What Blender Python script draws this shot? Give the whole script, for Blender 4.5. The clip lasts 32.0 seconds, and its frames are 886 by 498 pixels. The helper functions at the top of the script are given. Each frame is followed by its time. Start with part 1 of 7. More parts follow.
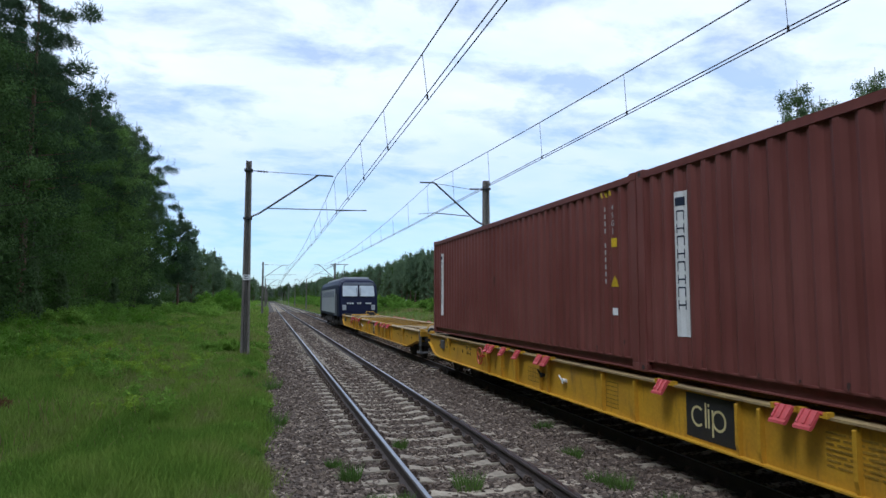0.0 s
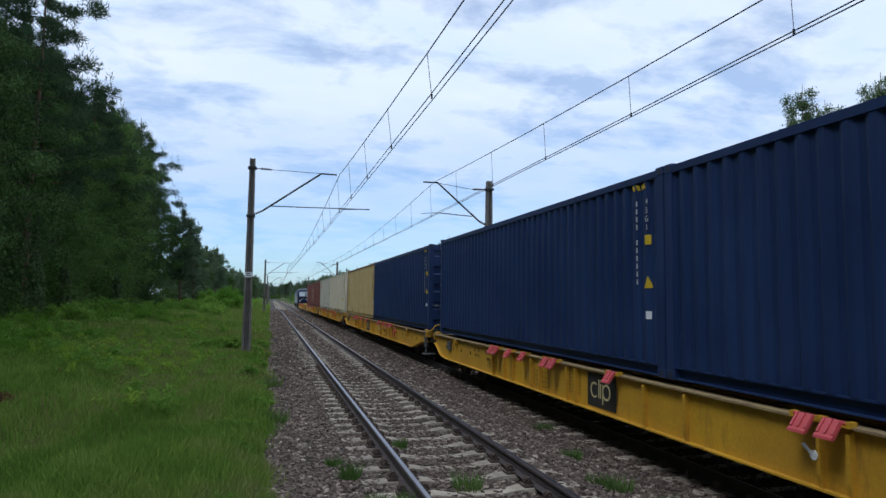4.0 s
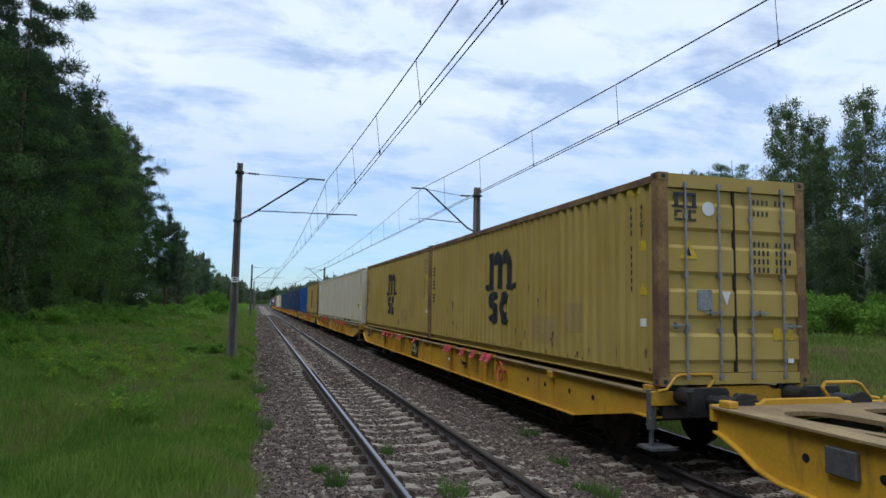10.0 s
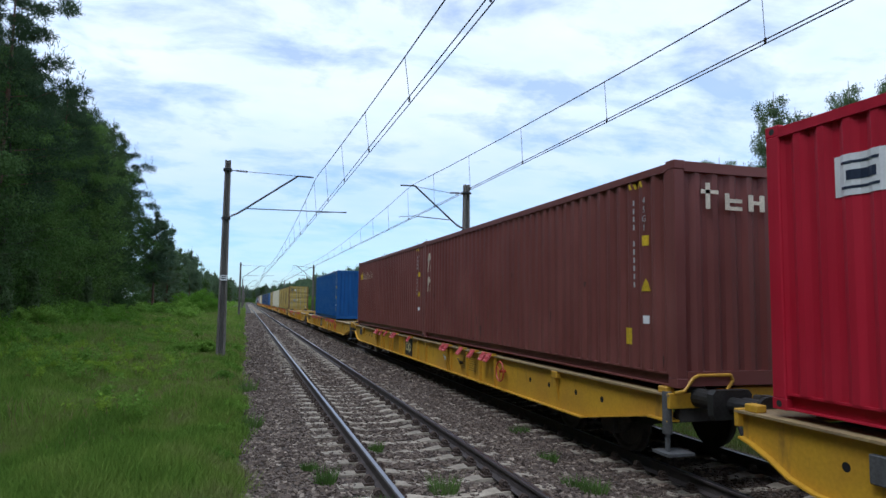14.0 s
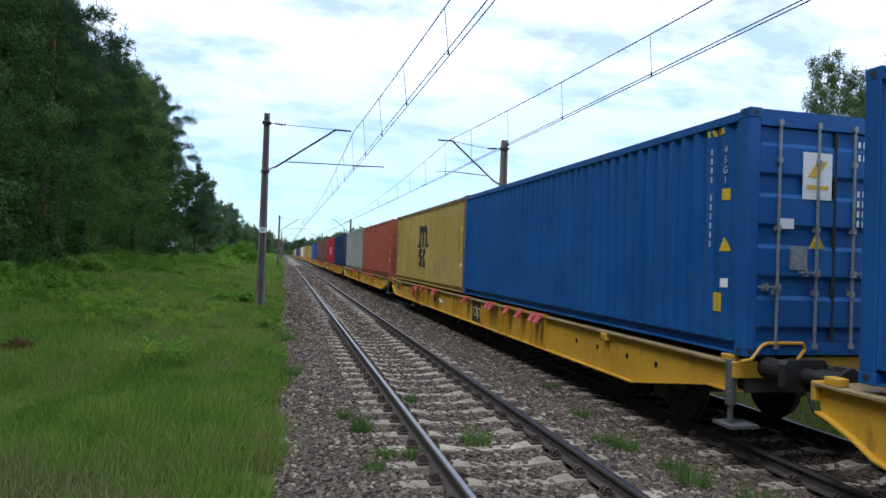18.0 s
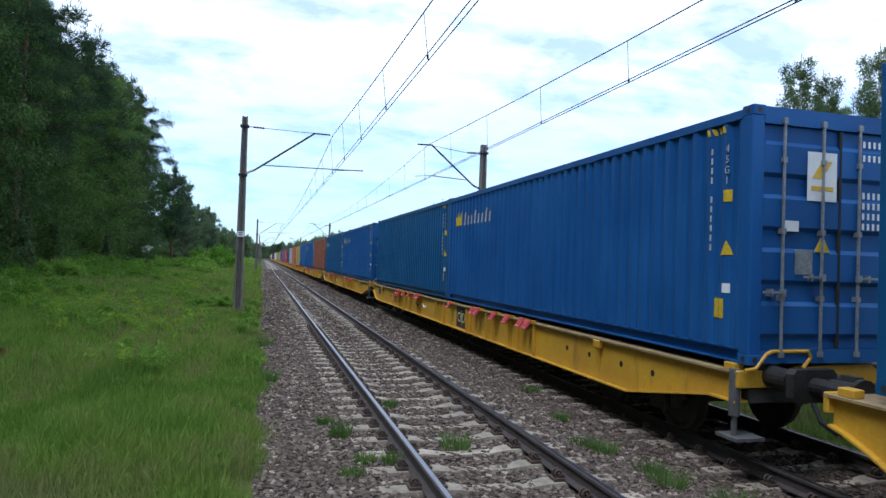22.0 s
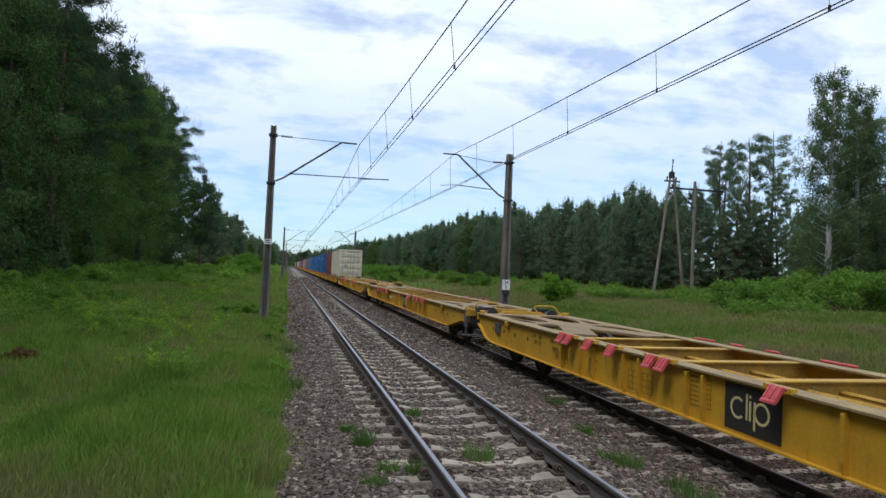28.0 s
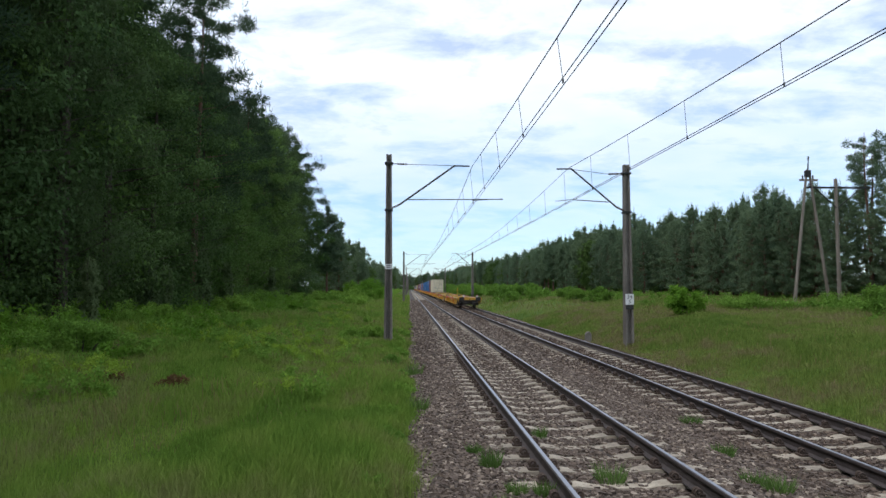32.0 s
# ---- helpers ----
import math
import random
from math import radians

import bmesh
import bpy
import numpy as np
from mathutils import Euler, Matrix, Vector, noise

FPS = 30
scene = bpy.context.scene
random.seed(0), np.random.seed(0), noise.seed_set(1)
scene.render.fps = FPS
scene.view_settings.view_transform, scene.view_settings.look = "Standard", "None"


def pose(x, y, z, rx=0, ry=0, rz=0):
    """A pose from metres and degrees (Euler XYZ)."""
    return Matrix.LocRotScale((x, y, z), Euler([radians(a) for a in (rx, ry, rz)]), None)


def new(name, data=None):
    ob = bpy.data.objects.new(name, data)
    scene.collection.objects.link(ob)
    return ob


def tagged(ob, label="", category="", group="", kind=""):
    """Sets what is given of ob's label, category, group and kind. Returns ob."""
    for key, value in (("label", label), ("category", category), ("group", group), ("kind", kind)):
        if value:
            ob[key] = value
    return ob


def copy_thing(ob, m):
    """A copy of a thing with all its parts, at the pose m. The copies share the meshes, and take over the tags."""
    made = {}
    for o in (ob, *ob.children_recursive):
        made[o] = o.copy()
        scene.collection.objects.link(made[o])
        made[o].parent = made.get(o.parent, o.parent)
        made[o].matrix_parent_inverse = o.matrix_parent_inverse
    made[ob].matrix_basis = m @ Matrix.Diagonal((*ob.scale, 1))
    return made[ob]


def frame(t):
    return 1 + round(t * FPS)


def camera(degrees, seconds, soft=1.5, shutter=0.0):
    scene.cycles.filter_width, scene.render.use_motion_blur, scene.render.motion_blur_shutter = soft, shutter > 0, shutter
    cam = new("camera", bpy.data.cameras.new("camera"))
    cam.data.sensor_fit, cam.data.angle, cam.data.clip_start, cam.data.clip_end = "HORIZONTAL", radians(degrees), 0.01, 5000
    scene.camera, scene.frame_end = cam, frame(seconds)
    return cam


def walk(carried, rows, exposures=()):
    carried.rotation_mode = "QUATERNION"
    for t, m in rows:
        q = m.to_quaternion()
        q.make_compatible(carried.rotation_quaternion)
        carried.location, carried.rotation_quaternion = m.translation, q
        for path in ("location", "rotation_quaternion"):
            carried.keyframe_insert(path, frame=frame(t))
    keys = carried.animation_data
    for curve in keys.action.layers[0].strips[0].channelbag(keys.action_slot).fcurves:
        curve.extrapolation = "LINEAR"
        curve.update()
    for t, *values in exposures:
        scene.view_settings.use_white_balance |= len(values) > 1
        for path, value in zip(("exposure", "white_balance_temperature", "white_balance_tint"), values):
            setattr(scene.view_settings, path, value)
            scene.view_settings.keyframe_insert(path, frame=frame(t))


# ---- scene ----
cam = camera(68.05, 32.0)
EYE = (-2.377, 0.0, 2.011)                # one standpoint beside the nearer track; only the turn changes
# seconds, turn, tilt, lean in degrees
PATH = [
    (0.0, -14.86, 4.41, 0.01),
    (0.5, -14.76, 4.68, 1.16),
    (1.0, -13.83, 5.39, 0.68),
    (1.5, -15.59, 6.12, 0.72),
    (2.0, -17.16, 7.03, 1.07),
    (2.5, -16.41, 7.32, 0.70),
    (3.0, -14.72, 6.12, -0.08),
    (3.5, -14.72, 5.13, -0.44),
    (5.5, -14.43, 3.14, -1.45),
    (6.0, -15.73, 3.32, -1.30),
    (6.5, -15.63, 4.29, -1.06),
    (7.0, -13.96, 4.74, -1.19),
    (7.5, -14.95, 4.67, -1.56),
    (8.0, -16.21, 4.63, -1.47),
    (8.5, -17.20, 4.59, -1.21),
    (9.0, -17.71, 4.69, -0.97),
    (9.5, -16.63, 4.75, -0.84),
    (10.0, -15.80, 4.94, -0.98),
    (10.5, -15.29, 5.17, -0.74),
    (11.0, -15.07, 5.44, -1.03),
    (11.5, -14.47, 5.51, -1.09),
    (12.0, -14.39, 5.52, -0.89),
    (12.5, -14.79, 5.31, -0.42),
    (13.0, -15.23, 5.07, -0.64),
    (13.5, -15.90, 4.73, -1.10),
    (14.0, -16.70, 4.72, -0.74),
    (14.5, -17.91, 3.87, -0.35),
    (15.0, -16.30, 3.18, -0.72),
    (15.5, -16.98, 2.01, -1.83),
    (17.5, -18.06, 0.94, -2.92),
    (18.0, -13.61, 0.79, -1.91),
    (18.5, -12.81, 0.46, -0.79),
    (19.0, -14.05, 0.87, -0.71),
    (19.5, -17.23, 1.97, -1.38),
    (20.0, -17.82, 1.81, -1.70),
    (20.5, -18.28, 1.42, -2.03),
    (21.0, -17.49, 0.98, -2.28),
    (21.5, -16.09, 0.71, -2.20),
    (22.0, -15.40, 1.21, -1.85),
    (22.5, -15.05, 1.74, -1.53),
    (23.0, -15.71, 2.16, -1.51),
    (23.5, -15.85, 2.33, -1.62),
    (24.0, -15.66, 2.29, -1.94),
    (24.5, -15.83, 2.55, -2.43),
    (25.0, -15.48, 2.62, -2.31),
    (25.5, -14.57, 2.46, -2.39),
    (27.5, -14.22, 2.11, -2.48),
    (28.0, -13.24, 1.93, -2.46),
    (28.5, -13.11, 1.72, -2.63),
    (29.0, -12.70, 1.58, -1.23),
    (29.5, -9.14, 0.63, 0.10),
    (30.0, -7.39, 0.10, 0.44),
    (30.5, -6.66, 0.86, 0.84),
    (31.0, -5.11, 2.95, 0.88),
    (31.5, -3.88, 3.26, 0.62),
    (32.0, -2.93, 3.40, -0.00),
]
# seconds, stops, kelvin, tint: the film camera's own exposure and white balance
EXPOSURES = [(0.0, -0.06, 5600, 11), (1.0, -0.16, 5720, 11), (2.0, -0.33, 5620, 11), (3.0, -0.42, 5520, 11), (6.0, 0.02, 5700, 11), (9.0, -0.32, 5650, 11),
             (11.0, -0.23, 5650, 11), (13.0, -0.24, 5600, 11), (14.0, -0.08, 5500, 11), (15.0, 0.12, 5420, 11), (18.0, 0.20, 5650, 11), (19.0, 0.36, 5650, 11),
             (21.0, 0.27, 5500, 11), (24.0, 0.31, 5450, 11), (25.0, -0.16, 5450, 11), (28.0, -0.10, 5950, 12), (30.0, 0.09, 6200, 13), (32.0, 0.04, 6050, 12)]
walk(cam, [(t, pose(*EYE, 90 + tilt, lean, turn)) for t, turn, tilt, lean in PATH], EXPOSURES)

X1, X2, Z2 = 0.0, 4.02, -0.165          # the two track axes and the second track's rail level
HALF = 0.7535                          # half the distance between rail heads

# ---- world, sun ----
world = bpy.data.worlds.new("sky")
scene.world = world
world.use_nodes = True
wn, wl = world.node_tree.nodes, world.node_tree.links
wn.clear()
SUN_UP, SUN_TURN = 61.0, 242.0


def build_sky():
    out, bg = wn.new("ShaderNodeOutputWorld"), wn.new("ShaderNodeBackground")
    sky = wn.new("ShaderNodeTexSky")
    sky.sky_type, sky.sun_disc = "NISHITA", False
    sky.sun_elevation, sky.sun_rotation = radians(SUN_UP), radians(SUN_TURN)
    sky.air_density, sky.dust_density = 1.0, 0.6
    gain = wn.new("ShaderNodeVectorMath")
    gain.operation = "MULTIPLY"
    gain.inputs[1].default_value = SKY_BLUE
    thin, cover = wn.new("ShaderNodeMapRange"), wn.new("ShaderNodeMath")
    thin.inputs["From Min"].default_value, thin.inputs["From Max"].default_value, thin.inputs["To Min"].default_value = 0.03, 0.30, 0.22
    cover.operation = "MULTIPLY"
    tc, sep = wn.new("ShaderNodeTexCoord"), wn.new("ShaderNodeSeparateXYZ")
    # a flat cloud layer: the way divided by its height
    zc = wn.new("ShaderNodeMath"); zc.operation = "MAXIMUM"; zc.inputs[1].default_value = 0.0
    za = wn.new("ShaderNodeMath"); za.operation = "ADD"; za.inputs[1].default_value = 0.20
    dv = wn.new("ShaderNodeVectorMath"); dv.operation = "DIVIDE"
    cb = wn.new("ShaderNodeCombineXYZ")
    mp = wn.new("ShaderNodeMapping")
    mp.inputs["Scale"].default_value = (0.80, 1.10, 1.0)
    mp.inputs["Location"].default_value = (3.1, 1.7, 0.0)
    mp.inputs["Rotation"].default_value = (0, 0, radians(8))
    n1, n2 = wn.new("ShaderNodeTexNoise"), wn.new("ShaderNodeTexNoise")
    n1.inputs["Scale"].default_value, n1.inputs["Detail"].default_value, n1.inputs["Roughness"].default_value = 3.0, 10, 0.60
    n1.inputs["Distortion"].default_value = 0.25
    n2.inputs["Scale"].default_value, n2.inputs["Detail"].default_value = 5.5, 5
    r1, r2 = wn.new("ShaderNodeValToRGB"), wn.new("ShaderNodeValToRGB")
    r1.color_ramp.elements[0].position, r1.color_ramp.elements[1].position = 0.37, 0.53
    r1.color_ramp.elements[0].color = (0.46, 0.46, 0.46, 1)
    r2.color_ramp.elements[0].position, r2.color_ramp.elements[1].position = 0.25, 0.75
    r2.color_ramp.elements[0].color, r2.color_ramp.elements[1].color = (0.82, 0.91, 1.0, 1), (0.97, 0.99, 1.0, 1)
    cg = wn.new("ShaderNodeVectorMath"); cg.operation = "SCALE"; cg.inputs[3].default_value = CLOUD
    mix = wn.new("ShaderNodeMix"); mix.data_type = "RGBA"
    wl.new(tc.outputs["Generated"], sep.inputs[0])
    wl.new(sep.outputs["Z"], zc.inputs[0]); wl.new(zc.outputs[0], za.inputs[0])
    for i in range(3):
        wl.new(za.outputs[0], cb.inputs[i])
    wl.new(tc.outputs["Generated"], dv.inputs[0]); wl.new(cb.outputs[0], dv.inputs[1])
    wl.new(dv.outputs[0], mp.inputs["Vector"])
    for n in (n1, n2):
        wl.new(mp.outputs[0], n.inputs["Vector"])
    wl.new(n1.outputs["Fac"], r1.inputs[0]); wl.new(n2.outputs["Fac"], r2.inputs[0])
    wl.new(sky.outputs[0], gain.inputs[0]); wl.new(r2.outputs[0], cg.inputs[0])
    wl.new(sep.outputs["Z"], thin.inputs[0]); wl.new(thin.outputs[0], cover.inputs[0]); wl.new(r1.outputs[0], cover.inputs[1])
    wl.new(cover.outputs[0], mix.inputs[0]); wl.new(gain.outputs[0], mix.inputs[6]); wl.new(cg.outputs[0], mix.inputs[7])
    wl.new(mix.outputs[2], bg.inputs[0]); wl.new(bg.outputs[0], out.inputs[0])
    bg.inputs[1].default_value = 1.0


SKY_BLUE, CLOUD = (0.120, 0.150, 0.172), 1.16
build_sky()
sun = new("sun", bpy.data.lights.new("sun", "SUN"))
sun.data.energy, sun.data.angle, sun.data.color = 1.6, radians(20), (1.0, 0.97, 0.93)
sun.matrix_world = pose(0, 0, 30, 90 - SUN_UP, 0, 180 - SUN_TURN)
scene.view_settings.exposure = 0.0

# ---- materials ----
MATS = {}


def mat(name, col, col2=None, rough=0.6, metal=0.0, scale=3.0, fine=40.0, bump=0.15, stretch=(1, 1, 1), spread=0.0, grain=0.25, lo=0.35, hi=0.65, dirt=None):
    """A surface of two colours mixed by a broad noise, with fine grain, relief and, on request, a shift per object."""
    if name in MATS:
        return MATS[name]
    m = bpy.data.materials.new(name)
    m.use_nodes = True
    n, l = m.node_tree.nodes, m.node_tree.links
    b = n["Principled BSDF"]
    col2 = col2 or tuple(c * 0.72 for c in col)
    tc, mp = n.new("ShaderNodeTexCoord"), n.new("ShaderNodeMapping")
    mp.inputs["Scale"].default_value = stretch
    l.new(tc.outputs["Object"], mp.inputs[0])
    big, small = n.new("ShaderNodeTexNoise"), n.new("ShaderNodeTexNoise")
    big.inputs["Scale"].default_value, big.inputs["Detail"].default_value, big.inputs["Roughness"].default_value = scale, 6, 0.6
    small.inputs["Scale"].default_value, small.inputs["Detail"].default_value = fine, 4
    l.new(mp.outputs[0], big.inputs["Vector"]); l.new(mp.outputs[0], small.inputs["Vector"])
    ramp = n.new("ShaderNodeValToRGB")
    ramp.color_ramp.elements[0].position, ramp.color_ramp.elements[1].position = lo, hi
    ramp.color_ramp.elements[0].color, ramp.color_ramp.elements[1].color = (*col2, 1), (*col, 1)
    l.new(big.outputs["Fac"], ramp.inputs[0])
    hsv = n.new("ShaderNodeHueSaturation")
    mr = n.new("ShaderNodeMapRange")
    mr.inputs["From Min"].default_value, mr.inputs["From Max"].default_value = 0.25, 0.75
    mr.inputs["To Min"].default_value, mr.inputs["To Max"].default_value = 1 - grain, 1 + grain
    l.new(small.outputs["Fac"], mr.inputs[0])
    if spread:
        oi, mu, ad = n.new("ShaderNodeObjectInfo"), n.new("ShaderNodeMapRange"), n.new("ShaderNodeMath")
        mu.inputs["To Min"].default_value, mu.inputs["To Max"].default_value = 1 - spread, 1 + spread
        ad.operation = "MULTIPLY"
        l.new(oi.outputs["Random"], mu.inputs[0]); l.new(mu.outputs[0], ad.inputs[0]); l.new(mr.outputs[0], ad.inputs[1])
        l.new(ad.outputs[0], hsv.inputs["Value"])
    else:
        l.new(mr.outputs[0], hsv.inputs["Value"])
    l.new(ramp.outputs[0], hsv.inputs["Color"]); l.new(hsv.outputs[0], b.inputs["Base Color"])
    if dirt:
        # runs of dirt and rust, different on each object
        oi, cx, ad, dn, dr, dm = n.new("ShaderNodeObjectInfo"), n.new("ShaderNodeCombineXYZ"), n.new("ShaderNodeVectorMath"), n.new("ShaderNodeTexNoise"), n.new("ShaderNodeValToRGB"), n.new("ShaderNodeMix")
        mu2, mp2 = n.new("ShaderNodeMath"), n.new("ShaderNodeMapping")
        mu2.operation, mu2.inputs[1].default_value = "MULTIPLY", 50
        mp2.inputs["Scale"].default_value = (1, 2.2, 0.55)
        dn.inputs["Scale"].default_value, dn.inputs["Detail"].default_value, dn.inputs["Roughness"].default_value = 1.6, 9, 0.68
        dr.color_ramp.elements[0].position, dr.color_ramp.elements[1].position = dirt[1], dirt[2]
        dm.data_type, dm.inputs[7].default_value = "RGBA", (*dirt[0], 1)
        l.new(oi.outputs["Random"], mu2.inputs[0]); l.new(mu2.outputs[0], cx.inputs[1]); l.new(tc.outputs["Object"], ad.inputs[0]); l.new(cx.outputs[0], ad.inputs[1])
        l.new(ad.outputs[0], mp2.inputs[0]); l.new(mp2.outputs[0], dn.inputs["Vector"]); l.new(dn.outputs["Fac"], dr.inputs[0])
        l.new(dr.outputs[0], dm.inputs[0]); l.new(hsv.outputs[0], dm.inputs[6]); l.new(dm.outputs[2], b.inputs["Base Color"])
    b.inputs["Roughness"].default_value, b.inputs["Metallic"].default_value = rough, metal
    if bump:
        bp = n.new("ShaderNodeBump")
        bp.inputs["Strength"].default_value, bp.inputs["Distance"].default_value = bump, 0.01
        l.new(small.outputs["Fac"], bp.inputs["Height"]); l.new(bp.outputs[0], b.inputs["Normal"])
    MATS[name] = m
    return m


def leafy(name, a, b2, island=0.2, rough=0.55, scale=0.5, stops=(), glow=0.4):
    """Leaves and blades: each island takes its own shade between two greens."""
    m = bpy.data.materials.new(name)
    m.use_nodes = True
    n, l = m.node_tree.nodes, m.node_tree.links
    b = n["Principled BSDF"]
    g, oi, ramp = n.new("ShaderNodeNewGeometry"), n.new("ShaderNodeObjectInfo"), n.new("ShaderNodeValToRGB")
    ramp.color_ramp.elements[0].color, ramp.color_ramp.elements[1].color = (*a, 1), (*b2, 1)
    for at, c in stops:
        ramp.color_ramp.elements.new(at).color = (*c, 1)
    hsv, mr = n.new("ShaderNodeHueSaturation"), n.new("ShaderNodeMapRange")
    mr.inputs["To Min"].default_value, mr.inputs["To Max"].default_value = 1 - island, 1 + island
    tc, big = n.new("ShaderNodeTexCoord"), n.new("ShaderNodeTexNoise")
    big.inputs["Scale"].default_value, big.inputs["Detail"].default_value = scale, 4
    mx = n.new("ShaderNodeMath"); mx.operation = "ADD"
    sc = n.new("ShaderNodeMapRange"); sc.inputs["To Min"].default_value, sc.inputs["To Max"].default_value = -0.33, 0.33
    l.new(tc.outputs["Object"], big.inputs["Vector"])
    l.new(oi.outputs["Random"], sc.inputs[0]); l.new(sc.outputs[0], mx.inputs[1]); l.new(big.outputs["Fac"], mx.inputs[0])
    l.new(mx.outputs[0], ramp.inputs[0])
    l.new(g.outputs["Random Per Island"], mr.inputs[0]); l.new(mr.outputs[0], hsv.inputs["Value"])
    l.new(ramp.outputs[0], hsv.inputs["Color"]); l.new(hsv.outputs[0], b.inputs["Base Color"])
    b.inputs["Roughness"].default_value = rough + 0.2
    b.inputs["Specular IOR Level"].default_value = 0.08
    see_through(n, l, b, hsv.outputs[0], glow)
    return m


def see_through(n, l, b, colour, share):
    """Mixes light that comes through a thin leaf into its surface."""
    tr, mix = n.new("ShaderNodeBsdfTranslucent"), n.new("ShaderNodeMixShader")
    mix.inputs[0].default_value = share
    l.new(colour, tr.inputs["Color"])
    l.new(b.outputs[0], mix.inputs[1]); l.new(tr.outputs[0], mix.inputs[2]); l.new(mix.outputs[0], n["Material Output"].inputs["Surface"])


def turf(name, stops, value=1.0, island=0.2, blades=True):
    """Meadow colours that drift over the ground in broad and small patches: lush, pale, and dry brown."""
    m = bpy.data.materials.new(name)
    m.use_nodes = True
    n, l = m.node_tree.nodes, m.node_tree.links
    b = n["Principled BSDF"]
    tc, na, nb, nc = n.new("ShaderNodeTexCoord"), n.new("ShaderNodeTexNoise"), n.new("ShaderNodeTexNoise"), n.new("ShaderNodeTexNoise")
    mp = n.new("ShaderNodeMapping")
    mp.inputs["Scale"].default_value = (1.0, 0.55, 0.0)
    l.new(tc.outputs["Object"], mp.inputs[0])
    for q, sc, de in ((na, 0.26, 3), (nb, 1.25, 4), (nc, 14.0, 3)):
        q.inputs["Scale"].default_value, q.inputs["Detail"].default_value = sc, de
        l.new(mp.outputs[0], q.inputs["Vector"])
    mx = n.new("ShaderNodeMix"); mx.inputs[0].default_value = 0.42
    st = n.new("ShaderNodeMapRange")
    st.inputs["From Min"].default_value, st.inputs["From Max"].default_value = 0.33, 0.67
    l.new(na.outputs["Fac"], mx.inputs[2]); l.new(nb.outputs["Fac"], mx.inputs[3]); l.new(mx.outputs[0], st.inputs[0])
    ramp = n.new("ShaderNodeValToRGB")
    e = ramp.color_ramp.elements
    e[0].position, e[0].color = stops[0][0], (*stops[0][1], 1)
    e[1].position, e[1].color = stops[-1][0], (*stops[-1][1], 1)
    for at, c in stops[1:-1]:
        e.new(at).color = (*c, 1)
    l.new(st.outputs[0], ramp.inputs[0])
    hsv, mr = n.new("ShaderNodeHueSaturation"), n.new("ShaderNodeMapRange")
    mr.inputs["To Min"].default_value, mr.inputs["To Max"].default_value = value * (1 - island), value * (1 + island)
    if blades:
        g = n.new("ShaderNodeNewGeometry")
        l.new(g.outputs["Random Per Island"], mr.inputs[0])
    else:
        l.new(nc.outputs["Fac"], mr.inputs[0])
        bp = n.new("ShaderNodeBump"); bp.inputs["Strength"].default_value, bp.inputs["Distance"].default_value = 0.6, 0.05
        l.new(nc.outputs["Fac"], bp.inputs["Height"]); l.new(bp.outputs[0], b.inputs["Normal"])
    l.new(ramp.outputs[0], hsv.inputs["Color"]); l.new(mr.outputs[0], hsv.inputs["Value"]); l.new(hsv.outputs[0], b.inputs["Base Color"])
    b.inputs["Roughness"].default_value, b.inputs["Specular IOR Level"].default_value = 0.9, 0.03
    if blades:
        see_through(n, l, b, hsv.outputs[0], 0.3)
    return m


YELLOW = mat("wagon_yellow_paint", (0.60, 0.340, 0.018), (0.50, 0.268, 0.022), rough=0.5, scale=1.2, fine=25, grain=0.1, bump=0.08, dirt=((0.17, 0.095, 0.03), 0.56, 0.78))
DECK = mat("worn_deck_paint", (0.30, 0.205, 0.085), (0.20, 0.135, 0.07), rough=0.75, scale=2.5, fine=30, grain=0.25)
BLACK = mat("black_paint", (0.02, 0.02, 0.02), (0.03, 0.028, 0.025), rough=0.55)
GRIME = mat("dark_bogie_iron", (0.028, 0.025, 0.022), (0.05, 0.042, 0.035), rough=0.85, scale=4)
FLAP = mat("faded_red_paint", (0.62, 0.10, 0.11), (0.48, 0.07, 0.07), rough=0.55, grain=0.12)
GALV = mat("galvanised_steel", (0.33, 0.335, 0.34), (0.24, 0.245, 0.25), rough=0.5, metal=0.5, scale=9)
# near black: the shade inside holes and pockets is put into the colour
VOID = mat("unlit_pocket_steel", (0.006, 0.006, 0.006), rough=0.95, grain=0.05, bump=0.0)
RUBBER = mat("black_rubber", (0.02, 0.02, 0.02), rough=0.8)
WHITE = mat("white_paint", (0.78, 0.78, 0.76), (0.68, 0.68, 0.66), rough=0.5, grain=0.06)
RED = mat("signal_red", (0.6, 0.03, 0.03), rough=0.45, grain=0.06)
LETTER_Y = mat("yellow_mark", (0.75, 0.46, 0.05), rough=0.5, grain=0.06)
SAND = mat("khaki_mark", (0.72, 0.62, 0.30), rough=0.5, grain=0.05)
CONCRETE = mat("old_mast_concrete", (0.20, 0.18, 0.155), (0.12, 0.105, 0.09), rough=0.9, scale=1.8, fine=30, stretch=(1, 1, 0.4), bump=0.3)
SLEEPER = mat("weathered_concrete_sleeper", (0.38, 0.325, 0.245), (0.23, 0.19, 0.14), rough=0.9, scale=5, fine=60, spread=0.18, bump=0.3)
RAILTOP = mat("polished_rail_head", (0.34, 0.34, 0.37), (0.22, 0.22, 0.24), rough=0.30, metal=1.0, stretch=(1, 0.05, 1), fine=60, grain=0.15, bump=0.0)
RAILSIDE = mat("rusty_rail_web", (0.072, 0.056, 0.050), (0.048, 0.038, 0.034), rough=0.85, scale=6, fine=70, grain=0.3)
WIRE = mat("copper_wire_weathered", (0.05, 0.05, 0.05), rough=0.6, metal=0.6)
PORCELAIN = mat("brown_insulator", (0.06, 0.035, 0.025), rough=0.25)
